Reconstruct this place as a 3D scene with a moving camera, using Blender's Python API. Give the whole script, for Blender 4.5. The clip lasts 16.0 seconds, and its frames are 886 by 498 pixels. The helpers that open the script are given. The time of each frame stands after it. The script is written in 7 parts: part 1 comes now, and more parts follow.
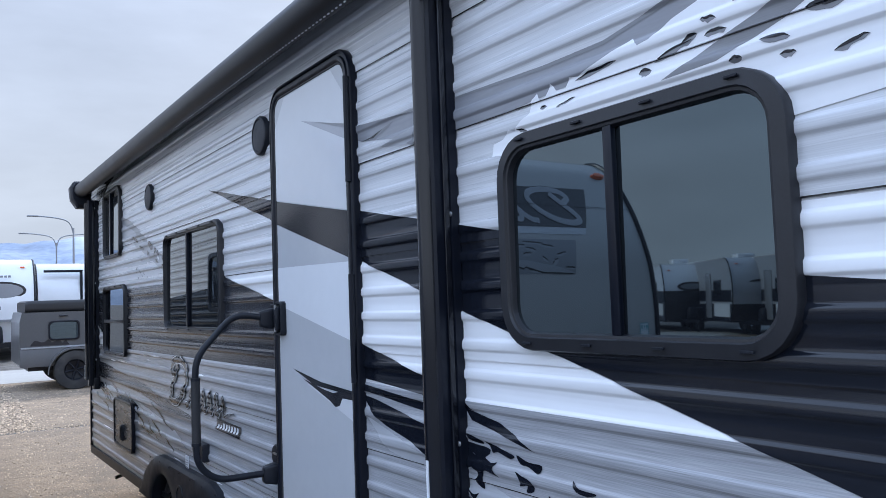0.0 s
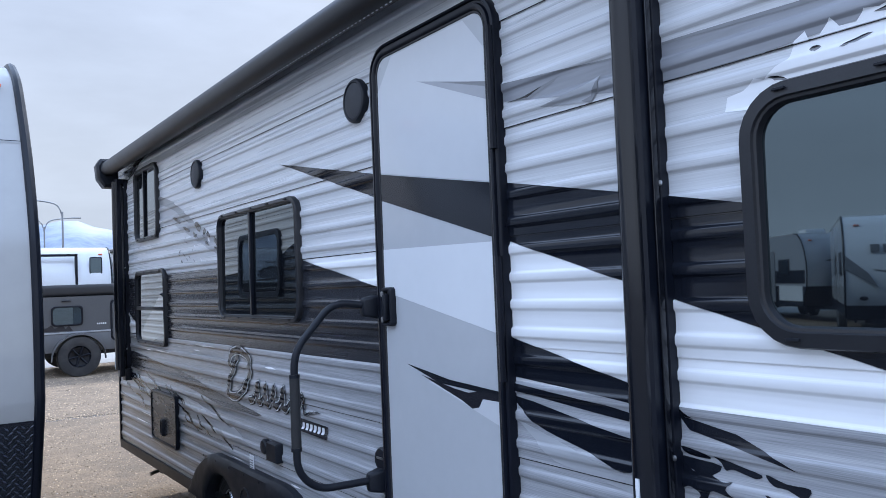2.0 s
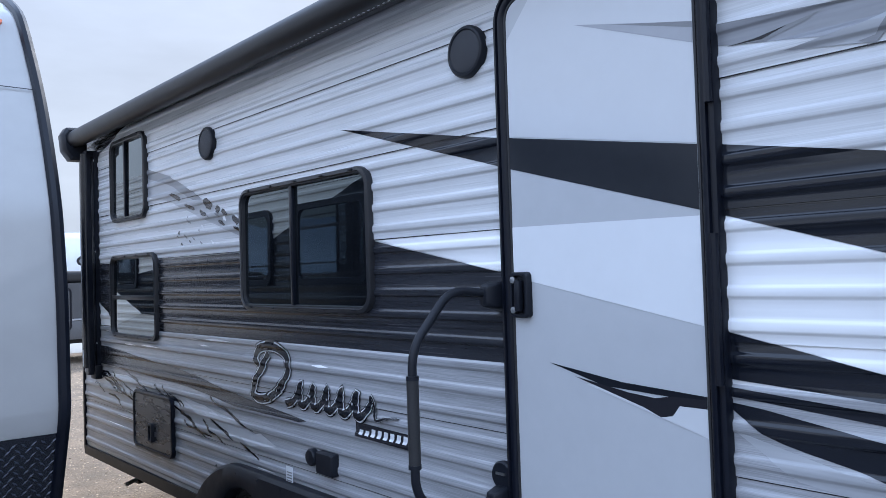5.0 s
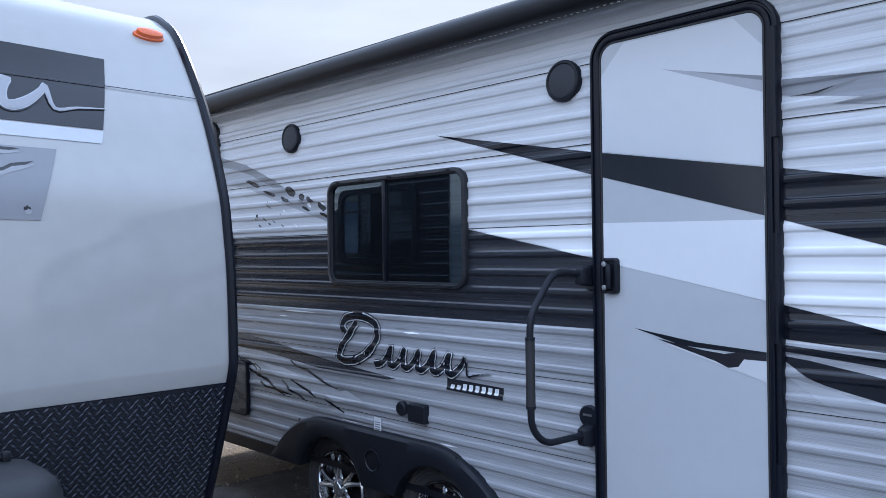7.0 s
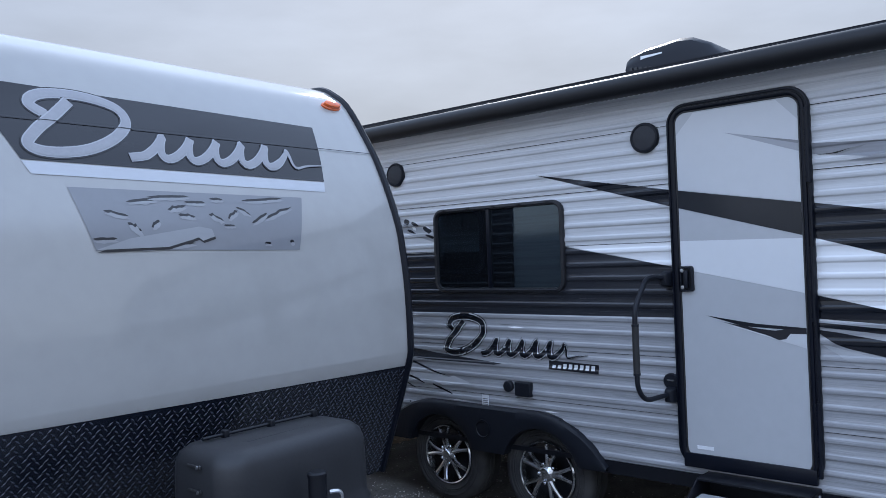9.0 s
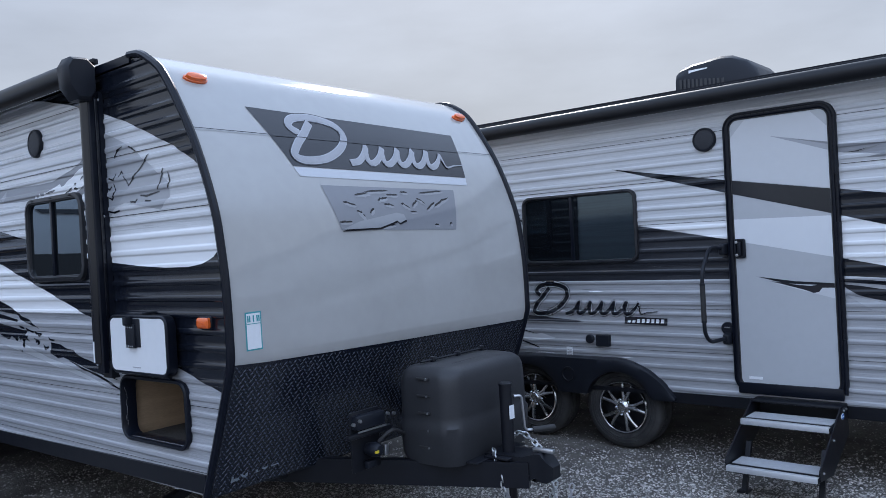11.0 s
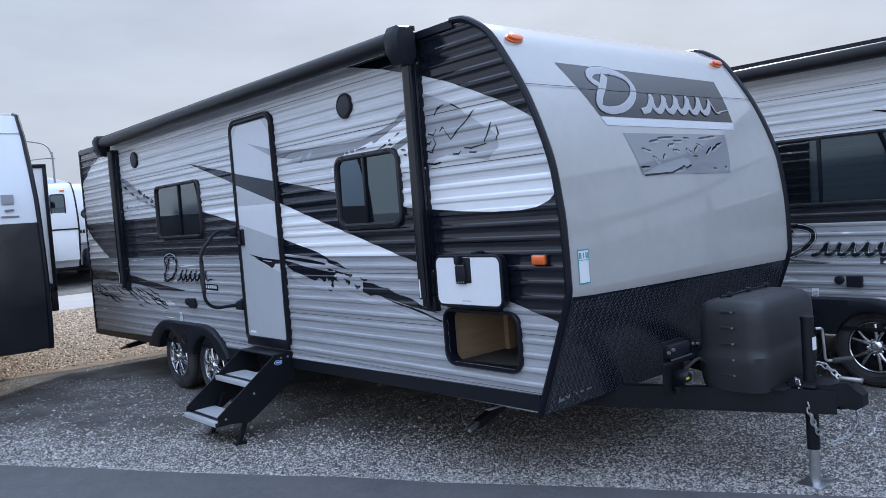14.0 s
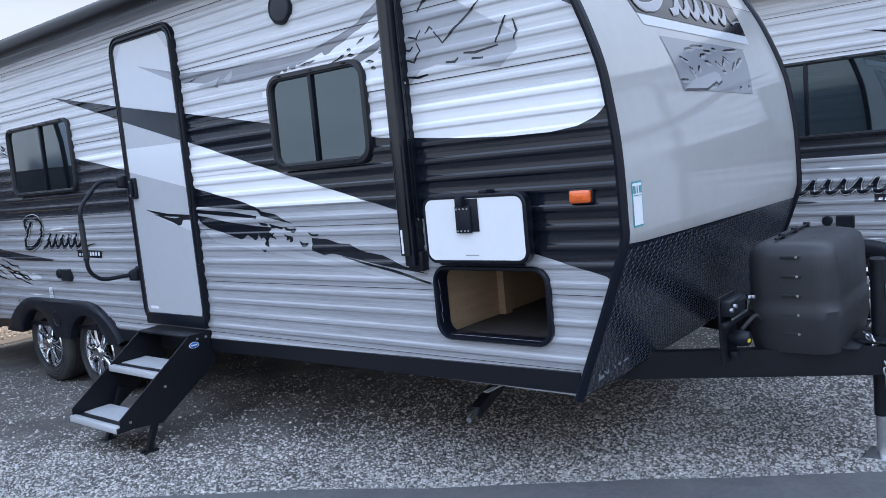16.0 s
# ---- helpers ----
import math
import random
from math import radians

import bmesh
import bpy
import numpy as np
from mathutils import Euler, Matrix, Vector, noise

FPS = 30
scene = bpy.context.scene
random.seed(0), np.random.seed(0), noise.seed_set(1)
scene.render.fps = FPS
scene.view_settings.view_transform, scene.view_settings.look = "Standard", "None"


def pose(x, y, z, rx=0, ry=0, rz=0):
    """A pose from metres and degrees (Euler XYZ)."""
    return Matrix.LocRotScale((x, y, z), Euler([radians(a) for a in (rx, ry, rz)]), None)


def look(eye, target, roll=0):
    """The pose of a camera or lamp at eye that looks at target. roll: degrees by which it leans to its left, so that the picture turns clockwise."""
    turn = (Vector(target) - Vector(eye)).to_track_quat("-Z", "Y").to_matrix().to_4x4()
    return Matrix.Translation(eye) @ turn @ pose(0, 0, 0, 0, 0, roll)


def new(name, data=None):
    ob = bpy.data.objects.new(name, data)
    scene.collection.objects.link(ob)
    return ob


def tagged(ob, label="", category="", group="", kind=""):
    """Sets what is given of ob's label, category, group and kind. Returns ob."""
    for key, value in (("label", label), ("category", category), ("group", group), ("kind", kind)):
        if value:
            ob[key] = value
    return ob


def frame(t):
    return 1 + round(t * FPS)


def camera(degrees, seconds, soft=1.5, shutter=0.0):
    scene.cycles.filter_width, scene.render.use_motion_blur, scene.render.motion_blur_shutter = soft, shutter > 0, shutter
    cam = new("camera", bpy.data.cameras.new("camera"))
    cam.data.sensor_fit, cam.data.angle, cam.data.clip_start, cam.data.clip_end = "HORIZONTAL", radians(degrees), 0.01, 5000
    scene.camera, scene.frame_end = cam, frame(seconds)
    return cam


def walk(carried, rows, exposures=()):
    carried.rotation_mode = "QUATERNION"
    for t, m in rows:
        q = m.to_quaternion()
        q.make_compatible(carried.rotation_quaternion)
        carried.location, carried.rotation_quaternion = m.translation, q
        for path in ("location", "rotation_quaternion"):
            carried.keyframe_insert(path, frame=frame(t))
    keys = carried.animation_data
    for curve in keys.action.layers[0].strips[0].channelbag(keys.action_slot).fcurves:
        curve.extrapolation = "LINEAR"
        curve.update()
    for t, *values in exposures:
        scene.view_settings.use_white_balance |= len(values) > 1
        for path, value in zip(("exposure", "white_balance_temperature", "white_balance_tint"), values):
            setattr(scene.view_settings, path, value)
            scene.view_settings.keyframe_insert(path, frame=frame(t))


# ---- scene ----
cam = camera(59.1, 16.0, soft=0.75)
PATH = [
    (0, (-0.018, 0.05, 1.631), (1.074, 1.722, 1.74), -1.8),
    (0.5, (-0.127, 0.122, 1.633), (0.955, 1.802, 1.719), -1.5),
    (1, (-0.218, 0.24, 1.645), (0.872, 1.915, 1.727), -1.8),
    (1.5, (-0.247, 0.424, 1.638), (0.858, 2.089, 1.719), -1.8),
    (2, (-0.239, 0.629, 1.652), (0.88, 2.286, 1.717), -2.0),
    (2.5, (-0.257, 0.791, 1.64), (0.875, 2.44, 1.69), -1.7),
    (3, (-0.278, 0.97, 1.646), (0.896, 2.589, 1.693), -1.1),
    (5.5, (-0.697, 1.428, 1.638), (0.619, 2.934, 1.668), -1.0),
    (6, (-0.907, 1.424, 1.639), (0.43, 2.912, 1.639), -0.0),
    (6.5, (-1.128, 1.387, 1.647), (0.236, 2.85, 1.632), 0.1),
    (7, (-1.387, 1.32, 1.671), (-0.003, 2.764, 1.658), -0.4),
    (7.5, (-1.759, 1.295, 1.701), (-0.342, 2.706, 1.706), -1.4),
    (8, (-2.105, 1.258, 1.729), (-0.655, 2.635, 1.749), -2.2),
    (8.5, (-2.449, 1.215, 1.738), (-0.978, 2.57, 1.753), -1.7),
    (11, (-4.27, 0.978, 1.703), (-2.775, 2.306, 1.678), -2.6),
    (11.5, (-4.586, 0.913, 1.728), (-3.134, 2.288, 1.682), -1.5),
    (12, (-4.89, 0.921, 1.722), (-3.51, 2.367, 1.663), -1.2),
    (12.5, (-5.096, 0.964, 1.714), (-3.815, 2.497, 1.605), -2.5),
    (13, (-5.175, 1.051, 1.713), (-3.981, 2.651, 1.588), -3.7),
    (13.5, (-5.216, 1.205, 1.715), (-4.011, 2.796, 1.595), -4.2),
    (14, (-5.23, 1.39, 1.7), (-3.977, 2.944, 1.579), -3.9),
    (14.5, (-5.228, 1.626, 1.67), (-3.928, 3.139, 1.522), -3.8),
    (15, (-5.204, 1.932, 1.636), (-3.828, 3.372, 1.462), -3.6),
    (15.5, (-5.101, 2.273, 1.602), (-3.668, 3.653, 1.4), -3.7),
    (16, (-4.971, 2.609, 1.577), (-3.486, 3.926, 1.335), -4.8),
]
walk(cam, [(t, look(eye, target, roll)) for t, eye, target, roll in PATH],
     [(0, 0.34, 5880, 10), (3, 0.42, 5780, 10), (5.5, 0.47, 5790, 10), (7, 0.46, 5780, 10), (8.5, 0.12, 5850, 10), (11, 0.06, 5980, 10), (13.5, 0.20, 5980, 10), (14.5, 0.27, 5950, 10), (16, 0.62, 6060, 10)])

# ---- world and sun ----
world = bpy.data.worlds.new("overcast_sky")
scene.world = world
world.use_nodes = True
wn = world.node_tree
wn.nodes.clear()


def wnode(kind, **props):
    n = wn.nodes.new(kind)
    for k, v in props.items():
        if k == "inputs":
            for i, val in v.items():
                n.inputs[i].default_value = val
        elif k == "operation":
            n.operation = v
        elif k == "blend":
            n.blend_type = v
        elif k == "sky":
            n.sky_type = v
        elif k == "data":
            n.data_type = v
    return n


SUN_ELEV, SUN_YAW = 35.0, -52.0
sky = wnode("ShaderNodeTexSky", sky="NISHITA")
sky.sun_disc = False
sky.sun_elevation = radians(SUN_ELEV)
sky.sun_rotation = radians(-SUN_YAW)
sky.air_density, sky.dust_density = 1.0, 3.0
wtc = wnode("ShaderNodeTexCoord")
wsep = wnode("ShaderNodeSeparateXYZ")
wn.links.new(wtc.outputs["Generated"], wsep.inputs[0])
# thin cloud deck: near neutral at the horizon, brighter and cooler overhead
ramp = wnode("ShaderNodeValToRGB")
wn.links.new(wsep.outputs["Z"], ramp.inputs[0])
els = ramp.color_ramp.elements
els[0].position, els[0].color = 0.0, (0.60, 0.635, 0.685, 1)
els[1].position, els[1].color = 1.0, (0.66, 0.80, 1.06, 1)
e = els.new(0.14)
e.color = (0.575, 0.605, 0.655, 1)
e = els.new(0.42)
e.color = (0.55, 0.605, 0.72, 1)
e = els.new(0.62)
e.color = (1.16, 1.40, 1.84, 1)
e = els.new(0.82)
e.color = (1.02, 1.24, 1.66, 1)
wmap = wnode("ShaderNodeMapping")
wmap.inputs["Scale"].default_value = (1.2, 1.2, 4.0)
wn.links.new(wtc.outputs["Generated"], wmap.inputs[0])
cloud = wnode("ShaderNodeTexNoise", inputs={"Scale": 1.6, "Detail": 6.0, "Roughness": 0.55})
wn.links.new(wmap.outputs[0], cloud.inputs["Vector"])
cr = wnode("ShaderNodeMapRange", inputs={"From Min": 0.3, "From Max": 0.7, "To Min": 0.80, "To Max": 1.16})
wn.links.new(cloud.outputs[0], cr.inputs[0])
cmul = wnode("ShaderNodeVectorMath", operation="SCALE")
wn.links.new(ramp.outputs[0], cmul.inputs[0])
wn.links.new(cr.outputs[0], cmul.inputs["Scale"])
# thin cloud glows warm round the veiled sun
sun_dir = Vector((-math.sin(radians(SUN_YAW)) * math.cos(radians(SUN_ELEV)), math.cos(radians(SUN_YAW)) * math.cos(radians(SUN_ELEV)), math.sin(radians(SUN_ELEV))))
wdot = wnode("ShaderNodeVectorMath", operation="DOT_PRODUCT")
wn.links.new(wtc.outputs["Generated"], wdot.inputs[0])
wdot.inputs[1].default_value = sun_dir
wglow = wnode("ShaderNodeMapRange", inputs={"From Min": 0.70, "From Max": 1.0, "To Min": 0.0, "To Max": 1.0})
wn.links.new(wdot.outputs["Value"], wglow.inputs[0])
wpow = wnode("ShaderNodeMath", operation="POWER", inputs={1: 2.0})
wn.links.new(wglow.outputs[0], wpow.inputs[0])
wcol = wnode("ShaderNodeVectorMath", operation="SCALE")
wcol.inputs[0].default_value = (0.20, 0.19, 0.17)
wn.links.new(wpow.outputs[0], wcol.inputs["Scale"])
# the cloud away from the sun is lit from the front and paler
wside = wnode("ShaderNodeVectorMath", operation="DOT_PRODUCT")
wn.links.new(wtc.outputs["Generated"], wside.inputs[0])
wside.inputs[1].default_value = Vector((sun_dir.x, sun_dir.y, 0)).normalized()
wfront = wnode("ShaderNodeMapRange", inputs={"From Min": -1.0, "From Max": 1.0, "To Min": 1.55, "To Max": 0.86})
wn.links.new(wside.outputs["Value"], wfront.inputs[0])
wlit = wnode("ShaderNodeVectorMath", operation="SCALE")
wn.links.new(cmul.outputs[0], wlit.inputs[0])
wn.links.new(wfront.outputs[0], wlit.inputs["Scale"])
wadd = wnode("ShaderNodeVectorMath", operation="ADD")
wn.links.new(wlit.outputs[0], wadd.inputs[0])
wn.links.new(wcol.outputs[0], wadd.inputs[1])
bg_cloud = wnode("ShaderNodeBackground", inputs={"Strength": 1.0})
wn.links.new(wadd.outputs[0], bg_cloud.inputs["Color"])
bg_sky = wnode("ShaderNodeBackground", inputs={"Strength": 0.05})
wn.links.new(sky.outputs[0], bg_sky.inputs["Color"])
wmix = wnode("ShaderNodeMixShader", inputs={0: 0.93})
wn.links.new(bg_sky.outputs[0], wmix.inputs[1])
wn.links.new(bg_cloud.outputs[0], wmix.inputs[2])
wout = wnode("ShaderNodeOutputWorld")
wn.links.new(wmix.outputs[0], wout.inputs[0])

sun = new("sun", bpy.data.lights.new("sun", "SUN"))
sun.data.energy, sun.data.angle, sun.data.color = 3.0, radians(4), (1.0, 0.93, 0.84)
sun.matrix_world = look(sun_dir * 50, (0, 0, 0))


# ---- materials ----
def mat(name, color, rough=0.5, metal=0.0, vary=0.15, scale=6.0, stretch=(1, 1, 1), bump=0.0, bscale=60.0, spec=0.5, dirt=None, dirt_amt=0.3, coat=0.0, ior=1.5, rvary=0.1, perpiece=0.0):
    m = bpy.data.materials.new(name)
    m.use_nodes = True
    nt = m.node_tree
    p = nt.nodes["Principled BSDF"]
    p.inputs["Roughness"].default_value = rough
    p.inputs["Metallic"].default_value = metal
    p.inputs["Specular IOR Level"].default_value = spec
    p.inputs["IOR"].default_value = ior
    p.inputs["Coat Weight"].default_value = coat
    p.inputs["Coat Roughness"].default_value = 0.05
    tc = nt.nodes.new("ShaderNodeTexCoord")
    mp = nt.nodes.new("ShaderNodeMapping")
    mp.inputs["Scale"].default_value = stretch
    nt.links.new(tc.outputs["Object"], mp.inputs[0])
    n1 = nt.nodes.new("ShaderNodeTexNoise")
    n1.inputs["Scale"].default_value, n1.inputs["Detail"].default_value = scale, 5.0
    nt.links.new(mp.outputs[0], n1.inputs["Vector"])
    n2 = nt.nodes.new("ShaderNodeTexNoise")
    n2.inputs["Scale"].default_value, n2.inputs["Detail"].default_value = scale * 9, 3.0
    nt.links.new(mp.outputs[0], n2.inputs["Vector"])
    add = nt.nodes.new("ShaderNodeMath")
    add.operation = "ADD"
    nt.links.new(n1.outputs[0], add.inputs[0])
    nt.links.new(n2.outputs[0], add.inputs[1])
    mr = nt.nodes.new("ShaderNodeMapRange")
    mr.inputs["From Min"].default_value, mr.inputs["From Max"].default_value = 0.6, 1.4
    mr.inputs["To Min"].default_value, mr.inputs["To Max"].default_value = 1 - vary, 1 + vary
    nt.links.new(add.outputs[0], mr.inputs[0])
    sc = nt.nodes.new("ShaderNodeVectorMath")
    sc.operation = "SCALE"
    sc.inputs[0].default_value = color
    fac = mr.outputs[0]
    if perpiece:
        geo = nt.nodes.new("ShaderNodeNewGeometry")
        pr = nt.nodes.new("ShaderNodeMapRange")
        pr.inputs["To Min"].default_value, pr.inputs["To Max"].default_value = 1 - perpiece, 1 + perpiece
        nt.links.new(geo.outputs["Random Per Island"], pr.inputs[0])
        mm = nt.nodes.new("ShaderNodeMath")
        mm.operation = "MULTIPLY"
        nt.links.new(pr.outputs[0], mm.inputs[0])
        nt.links.new(fac, mm.inputs[1])
        fac = mm.outputs[0]
    nt.links.new(fac, sc.inputs["Scale"])
    col = sc.outputs[0]
    if dirt:
        n3 = nt.nodes.new("ShaderNodeTexNoise")
        n3.inputs["Scale"].default_value, n3.inputs["Detail"].default_value = scale * 0.35, 6.0
        nt.links.new(tc.outputs["Object"], n3.inputs["Vector"])
        dr = nt.nodes.new("ShaderNodeMapRange")
        dr.inputs["From Min"].default_value, dr.inputs["From Max"].default_value = 0.42, 0.7
        dr.inputs["To Min"].default_value, dr.inputs["To Max"].default_value = 0.0, dirt_amt
        nt.links.new(n3.outputs[0], dr.inputs[0])
        mx = nt.nodes.new("ShaderNodeMix")
        mx.data_type = "RGBA"
        nt.links.new(dr.outputs[0], mx.inputs[0])
        nt.links.new(col, mx.inputs[6])
        mx.inputs[7].default_value = (*dirt, 1)
        col = mx.outputs[2]
    nt.links.new(col, p.inputs["Base Color"])
    rr = nt.nodes.new("ShaderNodeMapRange")
    rr.inputs["To Min"].default_value, rr.inputs["To Max"].default_value = max(0.0, rough - rvary * rough), min(1.0, rough + rvary * rough)
    nt.links.new(n1.outputs[0], rr.inputs[0])
    nt.links.new(rr.outputs[0], p.inputs["Roughness"])
    if bump:
        n4 = nt.nodes.new("ShaderNodeTexNoise")
        n4.inputs["Scale"].default_value, n4.inputs["Detail"].default_value = bscale, 4.0
        nt.links.new(tc.outputs["Object"], n4.inputs["Vector"])
        b = nt.nodes.new("ShaderNodeBump")
        b.inputs["Strength"].default_value, b.inputs["Distance"].default_value = min(1.0, bump * 10), 0.01 * min(1, bump * 10)
        nt.links.new(n4.outputs[0], b.inputs["Height"])
        nt.links.new(b.outputs[0], p.inputs["Normal"])
    return m


ALONG = (1.0, 0.25, 3.0)
M_SIDING = mat("siding_silver", (0.57, 0.58, 0.60), 0.28, 0.0, 0.17, 5.0, (1, 0.12, 9.0), spec=0.6, rvary=0.3)
M_GREY = mat("decal_grey", (0.33, 0.34, 0.365), 0.30, 0.0, 0.08, 4.0, ALONG, spec=0.6)
M_MIDGREY = mat("decal_mid_grey", (0.20, 0.205, 0.22), 0.30, 0.0, 0.12, 6.0, (1, 0.3, 9.0), spec=0.6)
M_BAND = mat("decal_curved_band", (0.25, 0.257, 0.28), 0.30, 0.0, 0.12, 4.0, ALONG, spec=0.6)
M_PALEPRINT = mat("decal_pale_grey", (0.50, 0.51, 0.535), 0.28, 0.0, 0.10, 4.0, ALONG, spec=0.6)
M_SHADE = mat("decal_shade", (0.36, 0.37, 0.395), 0.30, 0.0, 0.06, 4.0, ALONG, spec=0.6)
M_LOWER = mat("lower_print_grey", (0.33, 0.338, 0.36), 0.22, 0.0, 0.36, 5.0, (1, 0.16, 11.0), spec=0.6, rvary=0.3)
M_WHITE = mat("decal_white", (0.80, 0.81, 0.83), 0.30, 0.0, 0.03, 3.0, ALONG, spec=0.6)
M_BLACK = mat("decal_black", (0.007, 0.009, 0.015), 0.15, 0.0, 0.45, 9.0, (1, 0.4, 14.0), spec=0.45, rvary=0.6)
M_WOODBLACK = mat("decal_charcoal", (0.022, 0.024, 0.031), 0.24, 0.0, 0.55, 7.0, (1, 0.3, 18.0), spec=0.5, rvary=0.5)
M_CAP = mat("fibreglass_cap", (0.405, 0.402, 0.395), 0.06, 0.0, 0.04, 1.5, spec=0.62)
M_CAPGREY = mat("cap_print_grey", (0.24, 0.247, 0.268), 0.09, 0.0, 0.03, 3.0)
M_CAPDARK = mat("cap_print_charcoal", (0.016, 0.016, 0.020), 0.09, 0.0, 0.08, 3.0, spec=0.48)
M_CHROMEPRINT = mat("logo_silver", (0.42, 0.43, 0.47), 0.10, 0.0, 0.1, 8.0)
M_EMBLEM = mat("emblem_silver", (0.33, 0.335, 0.36), 0.10, 0.0, 0.08, 8.0)
M_CAPCHIP = mat("cap_chip_grey", (0.32, 0.33, 0.35), 0.09, 0.0, 0.03, 3.0)
M_CAPBAND = mat("cap_band_pale", (0.54, 0.56, 0.60), 0.09, 0.0, 0.03, 3.0)
M_PLATE = mat("black_tread_plate", (0.010, 0.013, 0.022), 0.22, 0.0, 0.2, 12.0, spec=0.65, rvary=0.3)
# bumps coloured paler than the plate to paint in their glints
M_TREAD = mat("glint_tread_bumps", (0.06, 0.066, 0.088), 0.22, 0.3, 0.2, 12.0, spec=0.8)
M_TRIM = mat("black_trim", (0.005, 0.0068, 0.013), 0.32, 0.0, 0.15, 20.0, spec=0.26, rvary=0.3)
M_FRAME = mat("window_frame_black", (0.018, 0.019, 0.023), 0.36, 0.0, 0.15, 20.0, spec=0.4, rvary=0.3)
M_ARM = mat("gloss_black_aluminium", (0.006, 0.007, 0.011), 0.17, 0.0, 0.15, 20.0, spec=0.5, rvary=0.3)
M_RUBBER = mat("black_rubber", (0.02, 0.02, 0.022), 0.62, 0.0, 0.2, 20.0, bump=0.02, bscale=120)
M_TYRE = mat("tyre_rubber", (0.022, 0.022, 0.024), 0.75, 0.0, 0.25, 15.0, bump=0.03, bscale=90, dirt=(0.10, 0.095, 0.09), dirt_amt=0.4)
M_PLASTIC = mat("black_plastic", (0.009, 0.011, 0.017), 0.45, 0.0, 0.12, 18.0, spec=0.27, bump=0.012, bscale=300, rvary=0.25)
M_TANK = mat("tank_cover_plastic", (0.026, 0.027, 0.031), 0.46, 0.0, 0.15, 8.0, spec=0.4, bump=0.015, bscale=260, rvary=0.25)
M_GRILLE = mat("speaker_grille", (0.022, 0.024, 0.031), 0.6, 0.0, 0.3, 120.0, bump=0.03, bscale=400)
M_VINYL = mat("awning_vinyl", (0.010, 0.0105, 0.013), 0.42, 0.0, 0.15, 10.0, spec=0.3, bump=0.01, bscale=150)
M_GLASS = mat("tinted_glass", (0.006, 0.007, 0.009), 0.015, 0.0, 0.05, 3.0, ior=2.1, rvary=0.0)
M_ALLOY = mat("polished_alloy", (0.62, 0.63, 0.65), 0.18, 1.0, 0.08, 30.0, rvary=0.4)
M_ALU = mat("brushed_aluminium", (0.60, 0.61, 0.63), 0.35, 1.0, 0.1, 25.0, (1, 6, 1))
M_STEELBLK = mat("black_steel", (0.007, 0.008, 0.012), 0.42, 0.0, 0.2, 14.0, spec=0.3, bump=0.01, bscale=200)
M_ZINC = mat("zinc_steel", (0.55, 0.56, 0.58), 0.35, 1.0, 0.15, 30.0)
M_DOOR = mat("door_skin_grey", (0.46, 0.475, 0.50), 0.16, 0.0, 0.03, 2.0, coat=0.2)
M_DOORWHITE = mat("door_print_white", (0.70, 0.72, 0.75), 0.14, 0.0, 0.02, 2.0, coat=0.2)
M_DOORPALE = mat("door_print_pale", (0.58, 0.595, 0.62), 0.14, 0.0, 0.02, 2.0, coat=0.2)
M_DOORMID = mat("door_print_grey", (0.36, 0.37, 0.40), 0.14, 0.0, 0.05, 2.0, coat=0.2)
M_DOORDARK = mat("door_print_charcoal", (0.012, 0.014, 0.019), 0.14, 0.0, 0.1, 3.0, spec=0.4)
M_PANELWHITE = mat("white_panel", (0.76, 0.775, 0.80), 0.10, 0.0, 0.02, 3.0)
M_AMBER = mat("amber_lens", (0.75, 0.13, 0.02), 0.15, 0.0, 0.1, 60.0, coat=0.5)
M_HATCH = mat("hatch_skin_grey", (0.10, 0.10, 0.105), 0.28, 0.3, 0.25, 8.0, (1, 0.5, 3.0), rvary=0.4)
M_PLY = mat("plywood", (0.42, 0.30, 0.19), 0.6, 0.0, 0.18, 4.0, (1, 1, 7))
M_CARPET = mat("dark_matt_surface", (0.05, 0.045, 0.042), 0.85, 0.0, 0.3, 30.0, bump=0.05, bscale=200)
M_BLUE = mat("blue_badge", (0.03, 0.16, 0.55), 0.3, 0.0, 0.05, 20)
M_PAPER = mat("paper_label", (0.75, 0.77, 0.80), 0.5, 0.0, 0.05, 40)
M_YELLOW = mat("yellow_tag", (0.65, 0.5, 0.03), 0.5, 0.0, 0.1, 40)
M_GRIP = mat("grip_grey", (0.40, 0.41, 0.43), 0.55, 0.0, 0.15, 40.0, bump=0.03, bscale=250)
M_NOSE = mat("bright_nosing", (0.52, 0.53, 0.55), 0.38, 0.25, 0.08, 30.0)
M_TEAL = mat("teal_print", (0.05, 0.30, 0.33), 0.5, 0.0, 0.05, 40)
# black of the prints and of the painted lap shadows
M_INK = mat("ink_and_lap_shade", (0.02, 0.02, 0.025), 0.15, 0.0, 0.05, 40)
M_SILVERBAR = mat("print_silver", (0.66, 0.67, 0.70), 0.15, 0.0, 0.05, 40)
M_CHALK = mat("chalk_mark", (0.10, 0.115, 0.13), 0.9, 0.0, 0.4, 80)
M_ROOF = mat("roof_membrane", (0.62, 0.62, 0.62), 0.7, 0.0, 0.08, 3.0)
M_GRAVEL = mat("gravel_bed", (0.125, 0.115, 0.104), 0.9, 0.0, 0.5, 7.0, bump=0.1, bscale=45, dirt=(0.050, 0.044, 0.040), dirt_amt=0.85)
M_STONE = mat("gravel_stone", (0.325, 0.309, 0.289), 0.7, 0.0, 0.2, 20.0, perpiece=0.85, bump=0.03, bscale=100)
